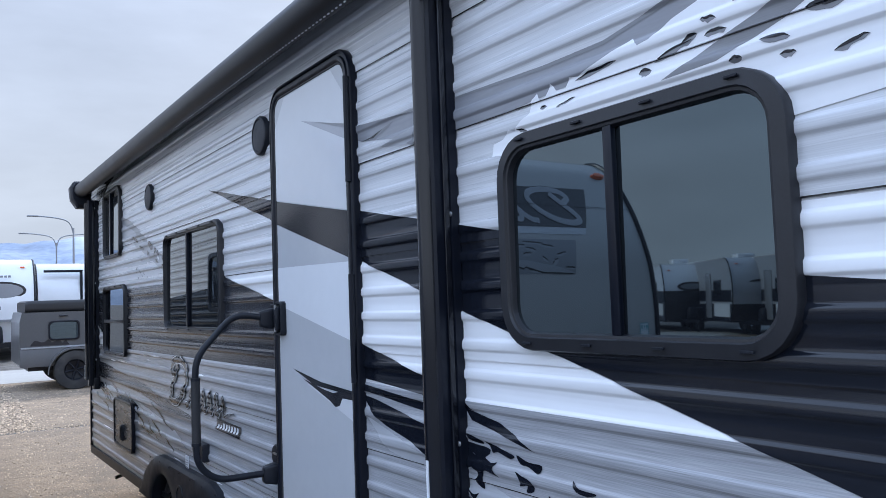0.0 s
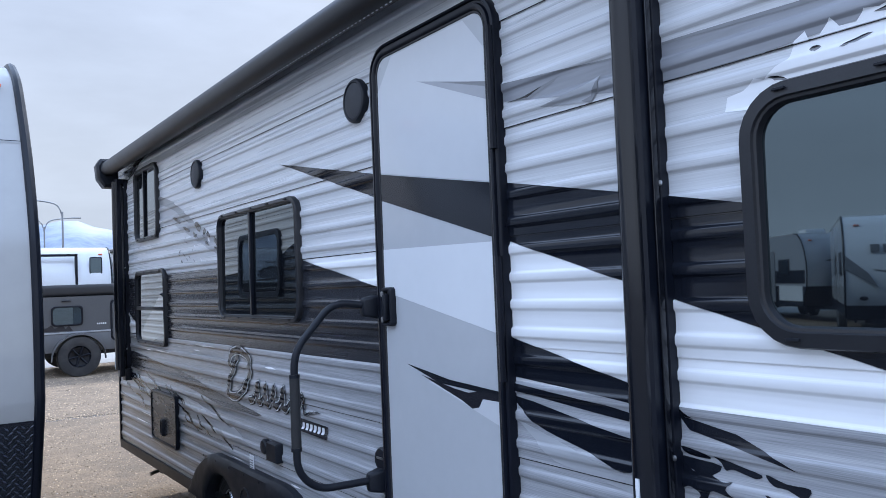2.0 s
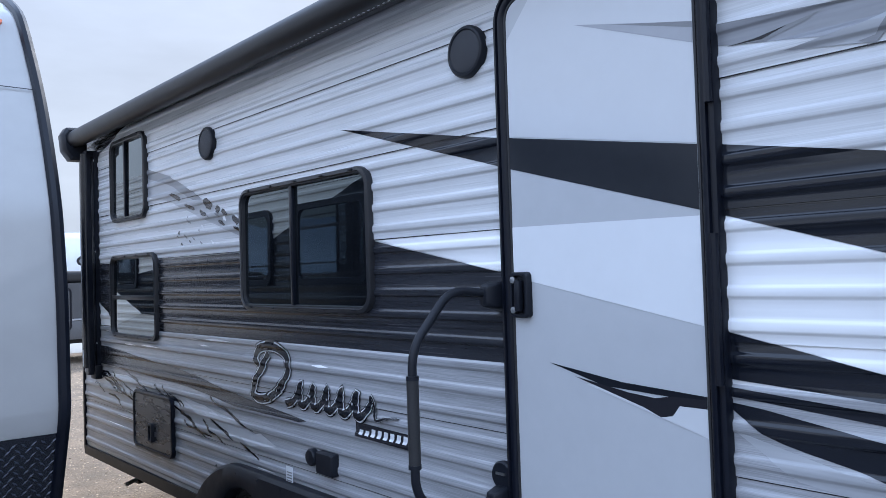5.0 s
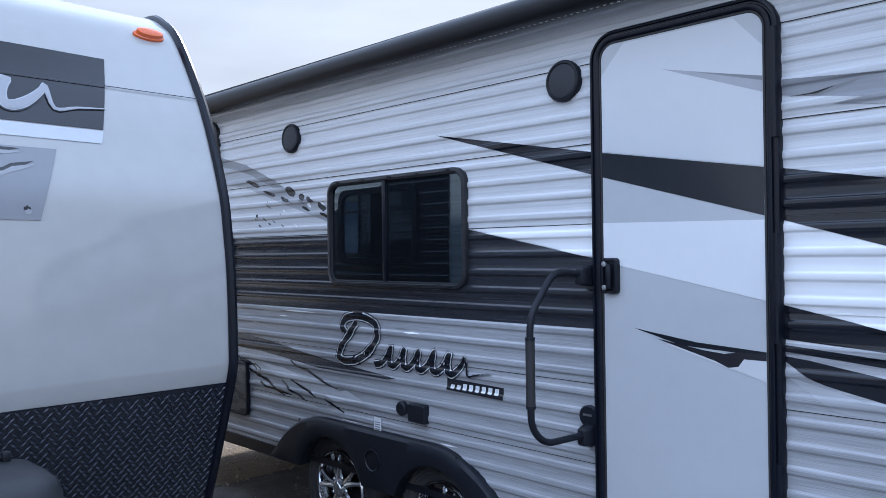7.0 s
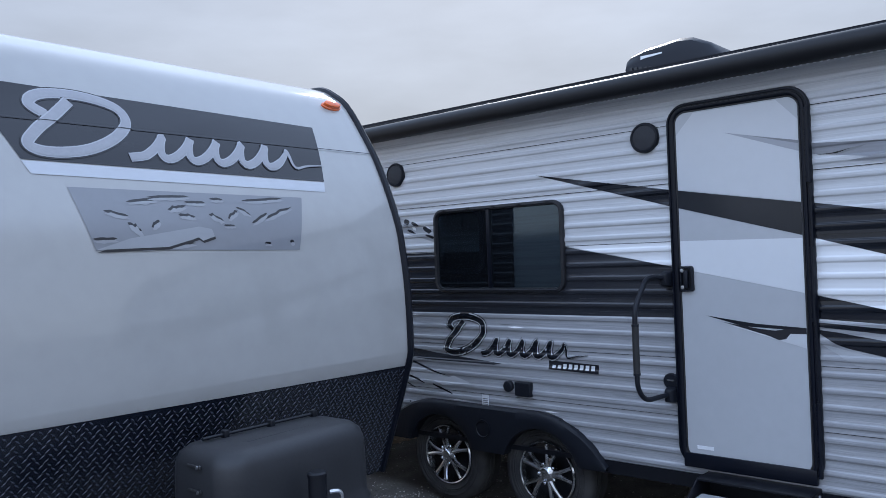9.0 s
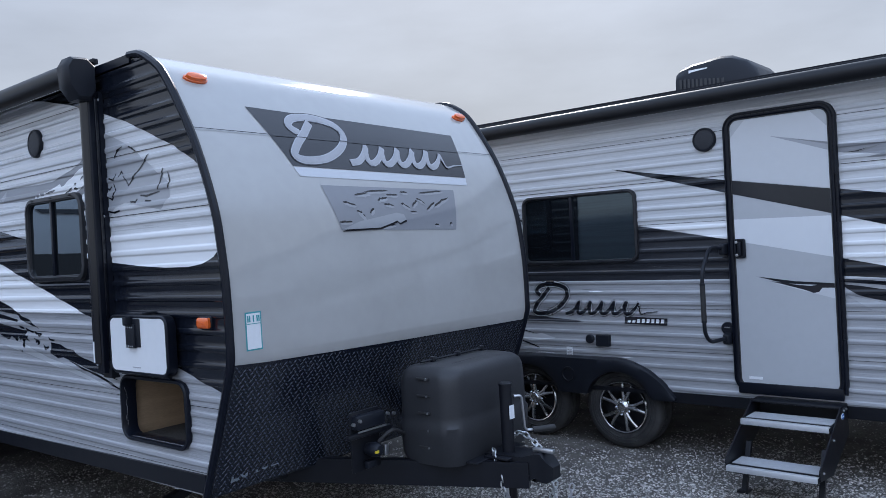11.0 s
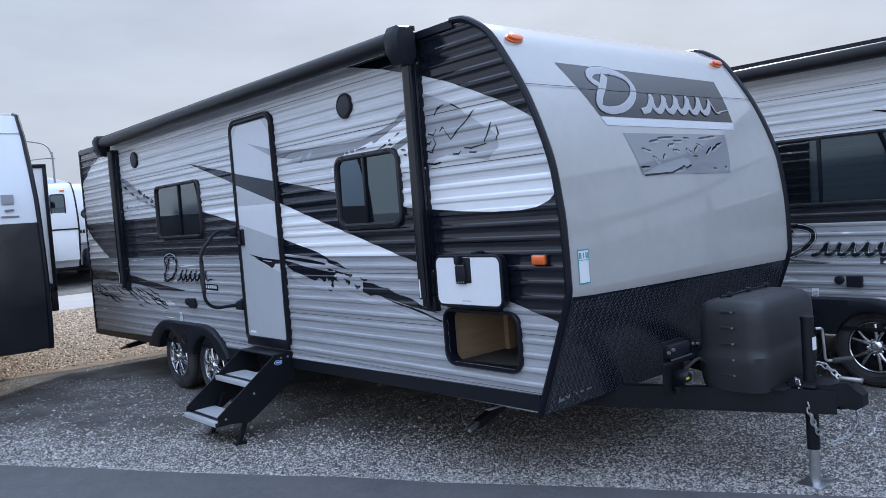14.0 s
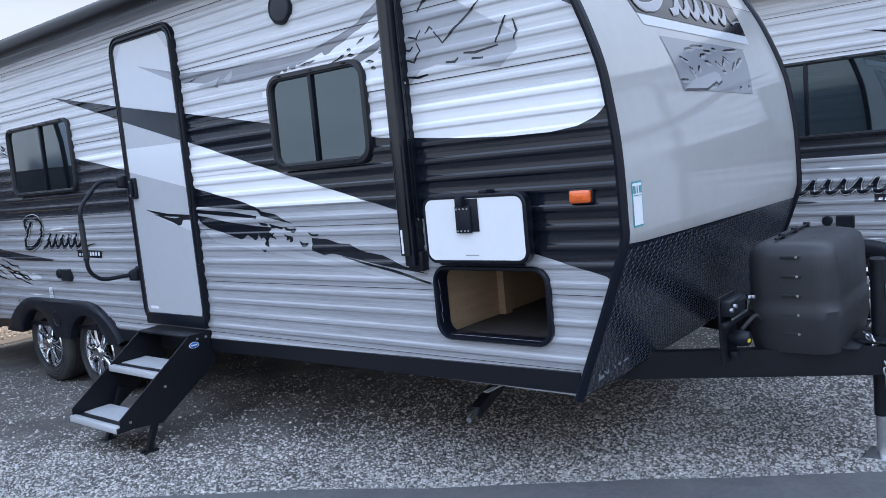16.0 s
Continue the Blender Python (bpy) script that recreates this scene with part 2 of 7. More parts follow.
# tan gravel pair: the warm sunlit tone is put into these colours
M_STONETAN = mat("sunlit_tan_gravel_stone", (0.37, 0.285, 0.20), 0.95, 0.0, 0.2, 20.0, perpiece=0.65, bump=0.03, bscale=100)
M_TANBED = mat("sunlit_tan_gravel_bed", (0.25, 0.188, 0.128), 0.9, 0.0, 0.4, 5.0, bump=0.1, bscale=40, dirt=(0.15, 0.115, 0.082), dirt_amt=0.7)
M_ASPHALT = mat("asphalt", (0.105, 0.104, 0.107), 0.85, 0.0, 0.25, 5.0, bump=0.06, bscale=160, dirt=(0.14, 0.135, 0.13), dirt_amt=0.35)
M_CONCRETE = mat("pale_concrete", (0.34, 0.33, 0.31), 0.85, 0.0, 0.12, 1.5, bump=0.03, bscale=60)
M_CAPCOOL = mat("cool_white_gelcoat", (0.68, 0.70, 0.73), 0.16, 0.0, 0.02, 2.0, coat=0.3)
M_CAPBLACK = mat("black_gelcoat", (0.012, 0.013, 0.017), 0.22, 0.0, 0.1, 2.0, coat=0.2)
M_CHARLOW = mat("camper_grey", (0.11, 0.113, 0.12), 0.4, 0.0, 0.1, 6.0)
M_MOUNTAIN = mat("haze_blue_mountain", (0.20, 0.25, 0.34), 1.0, 0.0, 0.35, 0.004, dirt=(0.75, 0.79, 0.86), dirt_amt=0.9)
M_GALV = mat("galvanised_pole", (0.30, 0.31, 0.33), 0.5, 0.6, 0.1, 4)
M_BROWNGREY = mat("trailer_charcoal", (0.075, 0.078, 0.085), 0.3, 0.0, 0.08, 3.0, coat=0.2)


def speckled(m, cells, cover):
    """Dried drops: small dull spots scattered over a glossy material."""
    nt = m.node_tree
    p = nt.nodes["Principled BSDF"]
    tc = nt.nodes.new("ShaderNodeTexCoord")
    vo = nt.nodes.new("ShaderNodeTexVoronoi")
    vo.inputs["Scale"].default_value, vo.inputs["Randomness"].default_value = cells, 1.0
    nt.links.new(tc.outputs["Object"], vo.inputs["Vector"])
    sep = nt.nodes.new("ShaderNodeSeparateColor")
    nt.links.new(vo.outputs["Color"], sep.inputs[0])
    size = nt.nodes.new("ShaderNodeMapRange")
    size.inputs["From Min"].default_value, size.inputs["From Max"].default_value = 1 - cover, 1.0
    size.inputs["To Min"].default_value, size.inputs["To Max"].default_value = 0.0, 0.22
    nt.links.new(sep.outputs[0], size.inputs[0])
    spot = nt.nodes.new("ShaderNodeMath")
    spot.operation = "LESS_THAN"
    nt.links.new(vo.outputs["Distance"], spot.inputs[0])
    nt.links.new(size.outputs[0], spot.inputs[1])
    for name, clean, dull in (("Specular IOR Level", 0.5, 0.12), ("Roughness", p.inputs["Roughness"].default_value, 0.55)):
        mr = nt.nodes.new("ShaderNodeMapRange")
        mr.inputs["To Min"].default_value, mr.inputs["To Max"].default_value = clean, dull
        nt.links.new(spot.outputs[0], mr.inputs[0])
        nt.links.new(mr.outputs[0], p.inputs[name])


M_GLASS.node_tree.nodes["Principled BSDF"].inputs["Specular Tint"].default_value = (0.68, 0.88, 1.0, 1)
speckled(M_GLASS, 70.0, 0.10)

# ---- mesh helpers ----
def part(name, bm, material, parent=None, label="", smooth=True, kind=""):
    me = bpy.data.meshes.new(name)
    bmesh.ops.recalc_face_normals(bm, faces=bm.faces)
    bm.to_mesh(me)
    bm.free()
    me.materials.append(material)
    if smooth:
        me.shade_smooth()
        me.set_sharp_from_angle(angle=radians(38))
    ob = new(name, me)
    if parent is not None:
        ob.parent = parent
    return tagged(ob, label, kind=kind)


def islands(bm):
    """The separate pieces of a mesh, each as its own bmesh."""
    todo, out = set(bm.faces), []
    while todo:
        start = todo.pop()
        piece, stack = [start], [start]
        while stack:
            for e in stack.pop().edges:
                for f in e.link_faces:
                    if f in todo:
                        todo.discard(f)
                        piece.append(f)
                        stack.append(f)
        nb, vm = bmesh.new(), {}
        for f in piece:
            vs = []
            for v in f.verts:
                if v not in vm:
                    vm[v] = nb.verts.new(v.co)
                vs.append(vm[v])
            nb.faces.new(vs)
        out.append(nb)
    bm.free()
    return out


def box(x0, x1, y0, y1, z0, z1, bevel=0.0, bm=None, seg=2):
    bm = bm or bmesh.new()
    r = bmesh.ops.create_cube(bm, size=1.0)
    vs = r["verts"]
    for v in vs:
        v.co = Vector(((x0 + x1) / 2 + v.co.x * (x1 - x0), (y0 + y1) / 2 + v.co.y * (y1 - y0), (z0 + z1) / 2 + v.co.z * (z1 - z0)))
    if bevel:
        edges = list({e for v in vs for e in v.link_edges})
        bmesh.ops.bevel(bm, geom=edges, offset=bevel, segments=seg, affect="EDGES", profile=0.5)
    return bm


def loft(loops, caps=True, closed=True, bm=None, wrap=False):
    """Quads between successive loops of points."""
    bm = bm or bmesh.new()
    rings = [[bm.verts.new(p) for p in lp] for lp in loops]
    n = len(rings[0])
    pairs = list(zip(rings, rings[1:]))
    if wrap:
        pairs.append((rings[-1], rings[0]))
    for a, b in pairs:
        for i in range(n if closed else n - 1):
            j = (i + 1) % n
            bm.faces.new((a[i], a[j], b[j], b[i]))
    if caps and closed:
        bm.faces.new(rings[0][::-1])
        bm.faces.new(rings[-1])
    return bm


def tube(points, r, n=10, bm=None, caps=True, wrap=False):
    """A round bar along points."""
    pts = [Vector(p) for p in points]
    loops = []
    up = None
    for i, p in enumerate(pts):
        if wrap:
            t = (pts[(i + 1) % len(pts)] - pts[i - 1]).normalized()
        else:
            t = (pts[min(i + 1, len(pts) - 1)] - pts[max(i - 1, 0)]).normalized()
        if up is None:
            up = t.orthogonal().normalized()
        up = (up - t * up.dot(t)).normalized()
        side = t.cross(up)
        rr = r[i] if isinstance(r, (list, tuple)) else r
        loops.append([p + (up * math.cos(a) + side * math.sin(a)) * rr for a in (2 * math.pi * k / n for k in range(n))])
    return loft(loops, caps and not wrap, True, bm, wrap)


def rounded(points, r=0.06, n=6):
    """A polyline with its inner corners rounded."""
    pts = [Vector(p) for p in points]
    out = [pts[0]]
    for a, b, c in zip(pts, pts[1:], pts[2:]):
        d1, d2 = (a - b), (c - b)
        k = min(r, d1.length * 0.49, d2.length * 0.49)
        p1, p2 = b + d1.normalized() * k, b + d2.normalized() * k
        for i in range(n + 1):
            t = i / n
            out.append(p1 * (1 - t) ** 2 + b * 2 * t * (1 - t) + p2 * t * t)
    out.append(pts[-1])
    return out


def rrect(y0, y1, z0, z1, r, n=6):
    r = min(r, (y1 - y0) * 0.49, (z1 - z0) * 0.49)
    pts = []
    for cy, cz, a0 in ((y1 - r, z1 - r, 0), (y0 + r, z1 - r, 90), (y0 + r, z0 + r, 180), (y1 - r, z0 + r, 270)):
        for i in range(n + 1):
            a = radians(a0 + 90 * i / n)
            pts.append((cy + r * math.cos(a), cz + r * math.sin(a)))
    return pts


def side_loop(y0, y1, z0, z1, r, inset, out, n=6):
    return [(-out, y, z) for y, z in rrect(y0 + inset, y1 - inset, z0 + inset, z1 - inset, max(0.004, r - inset), n)]


def lathe(profile, centre, axis="x", n=32, bm=None, caps=False):
    """profile: (along axis, radius)."""
    cx, cy, cz = centre
    loops = []
    for d, r in profile:
        lp = []
        for k in range(n):
            a = 2 * math.pi * k / n
            c, s = r * math.cos(a), r * math.sin(a)
            lp.append((cx + d, cy + c, cz + s) if axis == "x" else (cx + c, cy + d, cz + s) if axis == "y" else (cx + c, cy + s, cz + d))
        loops.append(lp)
    return loft(loops, caps, True, bm)


# ---- corrugated side panels ----
PITCH = 0.079
PANEL = PITCH * 4
SEAM0 = 2.065


def relief(z):
    """How far the ribbed sheet stands out at height z."""
    f = ((z - SEAM0) / PANEL) % 1.0
    s = (f * 4) % 1.0
    t = min(1.0, max(0.0, (0.24 - abs(s - 0.5)) / 0.14))
    return 0.0064 * t * t * (3 - 2 * t) + 0.0042 * (1 - f)


def rib_rows(z0, z1):
    rows = []
    k = math.floor((z0 - SEAM0) / PANEL)
    while SEAM0 + k * PANEL < z1:
        base = SEAM0 + k * PANEL
        for i in range(4):
            for q in (0.0, 0.26, 0.293, 0.33, 0.367, 0.40, 0.60, 0.633, 0.67, 0.707, 0.74):
                rows.append(base + (i + q) * PITCH)
        rows.append(base + 0.0006)
        rows.append(base + PANEL - 0.0006)
        k += 1
    return sorted(z for z in rows if z0 < z < z1)


def sheet(polys, out=0.0, holes=(), ribbed=True, at=None, clip=None):
    """Polygons of (y, z), even-odd filled, laid on the ribbed side. holes: (y0, y1, z0, z1). at: maps (y, z) to a point, for other surfaces."""
    zs = [p[1] for poly in polys for p in poly]
    lo, hi = min(zs), max(zs)
    rows = set(zs)
    if ribbed is True:
        rows |= set(rib_rows(lo, hi))
    elif ribbed:
        rows |= {z for z in ribbed if lo < z < hi}
    for h in holes:
        rows |= {z for z in h[2:] if lo < z < hi}
    rows = sorted(rows)
    edges = []
    for poly in polys:
        for (ya, za), (yb, zb) in zip(poly, poly[1:] + poly[:1]):
            if abs(za - zb) > 1e-9:
                edges.append((ya, za, yb, zb) if za < zb else (yb, zb, ya, za))
    bm = bmesh.new()
    seen = {}

    def vert(y, z):
        key = (round(y, 5), round(z, 5))
        if key not in seen:
            seen[key] = bm.verts.new(at(y, z) if at else (-(relief(z) if ribbed else 0.0) - out, y, z))
        return seen[key]

    for za, zb in zip(rows, rows[1:]):
        if zb - za < 1e-6:
            continue
        zm = (za + zb) / 2
        xs = []
        for ya, z0, yb, z1 in edges:
            if z0 < zm < z1:
                f = lambda z: ya + (yb - ya) * (z - z0) / (z1 - z0)
                if clip:
                    xs.append((max(f(zm), clip(zm)), max(f(za), clip(za)), max(f(zb), clip(zb))))
                else:
                    xs.append((f(zm), f(za), f(zb)))
        xs.sort()
        for (_, a0, a1), (_, b0, b1) in zip(xs[0::2], xs[1::2]):
            spans = [(a0, a1, b0, b1)]
            for h in holes:
                if h[2] < zm < h[3]:
                    nxt = []
                    for p0, p1, q0, q1 in spans:
                        nxt.append((p0, p1, min(q0, h[0]), min(q1, h[0])))
                        nxt.append((max(p0, h[1]), max(p1, h[1]), q0, q1))
                    spans = [s for s in nxt if s[2] - s[0] > 1e-5 or s[3] - s[1] > 1e-5]
                    spans = [s for s in spans if s[2] >= s[0] - 1e-6 and s[3] >= s[1] - 1e-6]
            for p0, p1, q0, q1 in spans:
                vs = []
                for v in (vert(p0, za), vert(q0, za), vert(q1, zb), vert(p1, zb)):
                    if v not in vs:
                        vs.append(v)
                if len(vs) > 2:
                    try:
                        bm.faces.new(vs)
                    except ValueError:
                        pass
    return bm


def smooth_curve(pts, n=8, closed=False):
    """Catmull-Rom through points of any dimension."""
    out = []
    m = len(pts)
    for i in range(m if closed else m - 1):
        p = [pts[(i + k) % m] if closed else pts[min(max(i + k, 0), m - 1)] for k in (-1, 0, 1, 2)]
        for q in range(n):
            t = q / n
            out.append(tuple(0.5 * (2 * b + (c - a) * t + (2 * a - 5 * b + 4 * c - d) * t * t + (3 * b - a - 3 * c + d) * t ** 3) for a, b, c, d in zip(*p)))
    if not closed:
        out.append(tuple(pts[-1]))
    return out


def stroke(pts, widths):
    """The outline of a pen stroke along pts."""
    left, right = [], []
    for i, p in enumerate(pts):
        a, b = Vector(pts[max(i - 1, 0)]), Vector(pts[min(i + 1, len(pts) - 1)])
        d = (b - a).normalized()
        nrm = Vector((-d.y, d.x))
        w = widths[i] if isinstance(widths, (list, tuple)) else widths
        left.append(tuple(Vector(p) + nrm * w))
        right.append(tuple(Vector(p) - nrm * w))
    return left + right[::-1]


# ---- travel trailers ----
WIDE = 2.44
CAP_Z = 1.163
CAP_FRONT = [(0.72, 2.702), (0.62, 2.690), (0.53, 2.645), (0.426, 2.568), (0.310, 2.407), (0.200, 2.222), (0.116, 2.032), (0.053, 1.847), (0.027, 1.698), (0.009, 1.55), (0.002, 1.402), (0.0, 1.253), (0.003, 1.163)]
CAP_LOW = [(0.003, 1.163), (0.045, 1.04), (0.123, 0.835), (0.217, 0.60), (0.255, 0.50)]
ROOF_Z = 2.702
CAP_EDGE = CAP_LOW[::-1] + smooth_curve(CAP_FRONT, 6)[::-1][1:]


def front_at(z):
    """How far back of the foremost point the front edge lies at height z."""
    pts = CAP_EDGE
    for (ya, za), (yb, zb) in zip(pts, pts[1:]):
        if za <= z <= zb:
            return ya + (yb - ya) * (z - za) / max(1e-6, zb - za)
    return pts[0][0] if z < pts[0][1] else pts[-1][0]


def window(parent, y0, y1, z0, z1, r, mullions=(), rails=(), w=0.045, out=0.010):
    win = part("window", loft([side_loop(y0, y1, z0, z1, r, i, o) for i, o in ((0.0, 0.0), (0.0, out + 0.013), (0.003, out + 0.018), (w - 0.013, out + 0.021), (w - 0.010, out + 0.015), (w - 0.004, out + 0.014), (w, out + 0.002), (w, -0.02))], caps=False), M_FRAME, parent, "black framed window with dark tinted glass")
    lean = lambda o: [(x + (z - (z0 + z1) / 2) * 0.008, y, z) for x, y, z in side_loop(y0, y1, z0, z1, r, w - 0.002, o)]
    part("pane", loft([lean(out), lean(out - 0.006)]), M_GLASS, win, "dark tinted glass", smooth=False)
    for m in mullions:
        part("mullion", box(-out - 0.014, -out + 0.002, m - 0.013, m + 0.013, z0 + w - 0.004, z1 - w + 0.004, 0.003), M_TRIM, win)
    for m in rails:
        part("rail", box(-out - 0.014, -out + 0.002, y0 + w - 0.004, y1 - w + 0.004, m - 0.013, m + 0.013, 0.003), M_TRIM, win)
    n = max(2, round((y1 - y0) / 0.22))
    for i in range(n):
        yy = y0 + (i + 0.5) * (y1 - y0) / n
        part("weep_cover", box(-out - 0.027, -out - 0.021, yy - 0.014, yy + 0.014, z0 + w * 0.35, z0 + w * 0.35 + 0.006, 0.001, seg=1), M_PLASTIC, win)
        part("weep_cover", box(-out - 0.027, -out - 0.021, yy - 0.014, yy + 0.014, z1 - w * 0.45, z1 - w * 0.45 + 0.006, 0.001, seg=1), M_PLASTIC, win)
    return win


def speaker(parent, y, z):
    sp = part("speaker", lathe([(0.0, 0.085), (-0.018, 0.085), (-0.025, 0.080), (-0.027, 0.072), (-0.023, 0.068), (-0.024, 0.0005)], (0, y, z), n=36), M_PLASTIC, parent, "round black outdoor speaker")
    part("grille", lathe([(-0.0235, 0.068), (-0.0270, 0.055), (-0.0285, 0.0005)], (0, y, z), n=28), M_GRILLE, sp, "dark grey perforated grille")



def wheel(parent, y, z, r=0.33):
    x0, x1 = 0.03, 0.24
    w = part("wheel", lathe([(x0 + 0.09, 0.05), (x0 + 0.09, 0.19), (x1 - 0.03, 0.20), (x1 - 0.03, 0.05)], (0, y, z), n=40), M_STEELBLK, parent, "alloy wheel with black tyre")
    q = r - 0.205
    prof = [(x0 + 0.025, 0.203), (x0 + 0.004, 0.212), (x0 - 0.004, 0.235), (x0 - 0.008, 0.262), (x0 - 0.002, 0.205 + q * 0.80), (x0 + 0.012, r - 0.010), (x0 + 0.024, r - 0.002), (x0 + 0.055, r), (x0 + 0.058, r - 0.008), (x0 + 0.068, r - 0.008), (x0 + 0.071, r), (x0 + 0.10, r + 0.001), (x0 + 0.103, r - 0.008), (x0 + 0.113, r - 0.008), (x0 + 0.116, r), (x1 - 0.024, r - 0.002), (x1, r - 0.03), (x1, 0.22), (x1 - 0.02, 0.203)]
    part("tyre", lathe(prof, (0, y, z), n=64), M_TYRE, w)
    for rad in (0.238, 0.252, 0.276):
        part("sidewall_ring", lathe([(x0 - 0.005, rad - 0.004), (x0 - 0.0105, rad), (x0 - 0.005, rad + 0.004)], (0, y, z), n=48), M_TYRE, w)
    part("rim", lathe([(x0 + 0.03, 0.204), (x0 + 0.002, 0.207), (x0 - 0.006, 0.200), (x0 - 0.002, 0.192), (x0 + 0.02, 0.186), (x0 + 0.05, 0.176), (x0 + 0.09, 0.172)], (0, y, z), n=56), M_ALLOY, w)
    for k in range(5):
        a = 2 * math.pi * k / 5 + 0.3 + y
        for off in (-0.17, 0.17):
            pts, rs = [], []
            for t in (0.0, 0.35, 0.7, 1.0):
                rad = 0.045 + t * 0.138
                aa = a + off * (0.6 + 0.8 * t)
                pts.append((x0 + 0.012 - 0.006 * math.sin(t * math.pi), y + rad * math.cos(aa), z + rad * math.sin(aa)))
                rs.append(0.020 - 0.006 * math.sin(t * 2.2))
            part("spoke", tube(pts, rs, 8), M_ALLOY, w)
    part("hub_cap", lathe([(x0 + 0.04, 0.058), (x0 - 0.002, 0.055), (x0 - 0.012, 0.040), (x0 - 0.016, 0.034), (x0 - 0.022, 0.030), (x0 - 0.024, 0.0005)], (0, y, z), n=28), M_ALLOY, w, "chrome hub cap")
    for k in range(5):
        a = 2 * math.pi * k / 5 + 0.3 + y + 0.63
        part("lug_nut", lathe([(x0 + 0.03, 0.011), (x0 - 0.004, 0.011), (x0 - 0.009, 0.006), (x0 - 0.009, 0.0005)], (0, y + 0.062 * math.cos(a), z + 0.062 * math.sin(a)), n=6), M_ALLOY, w)


def logo(parent, y0, y1, z0, z1, at=None, mats=None, out=0.004, flip=1, weight=1.0):
    """A slanted script-like emblem: a big looped stroke, a run of small leaning loops and a tail."""
    L, H = y1 - y0, z1 - z0
    loop = [(0.085, 0.60), (0.045, 0.76), (0.085, 0.93), (0.19, 0.975), (0.285, 0.86), (0.305, 0.62), (0.255, 0.34), (0.165, 0.12), (0.065, 0.05), (0.015, 0.14), (0.045, 0.36), (0.10, 0.60), (0.155, 0.86)]
    wave = [(0.285, 0.06)]
    turns, n = 5.4, 76
    for q in range(1, n + 1):
        ph = 2 * math.pi * turns * q / n
        zz = 0.255 - 0.175 * math.cos(ph)
        wave.append((0.335 + 0.50 * q / n + 0.016 * math.sin(ph) + 0.13 * (zz - 0.255), zz))
    wave += [(0.875, 0.10), (0.93, 0.14), (1.0, 0.17)]
    for mm, half, o in ((mats[0], 0.115, out), (mats[1], 0.093, out + 0.0012), (mats[2], 0.072, out + 0.0024)):
        for nm, pts, base in (("emblem_loop", loop, 1.0), ("emblem_wave", wave, 0.86)):
            c = smooth_curve(pts, 16 if nm == "emblem_loop" else 4)
            cc = [(y0 + L * (p[0] if flip > 0 else 1 - p[0]), z0 + H * p[1]) for p in c]
            m = len(cc)
            wd = [half * H * base * weight * (1.0 if nm == "emblem_loop" else min(1.0, 0.12 + (m - 1 - i) / (0.10 * m))) for i in range(m)]
            bm = bmesh.new()
            outline = stroke(cc, wd)
            # short overlapping quads keep the self-crossing stroke filled
            rows = []
            for i in range(m):
                l, r = outline[i], outline[2 * m - 1 - i]
                lo = 0.000008 * i
                line = []
                for q in range(5):
                    y, z = l[0] + (r[0] - l[0]) * q / 4, l[1] + (r[1] - l[1]) * q / 4
                    line.append(bm.verts.new(at(y, z, o + lo) if at else (-relief(z) - o - lo, y, z)))
                rows.append(line)
            for p, q in zip(rows, rows[1:]):
                for k in range(4):
                    bm.faces.new((p[k], p[k + 1], q[k + 1], q[k]))
            part(nm, bm, mm, parent, smooth=False)


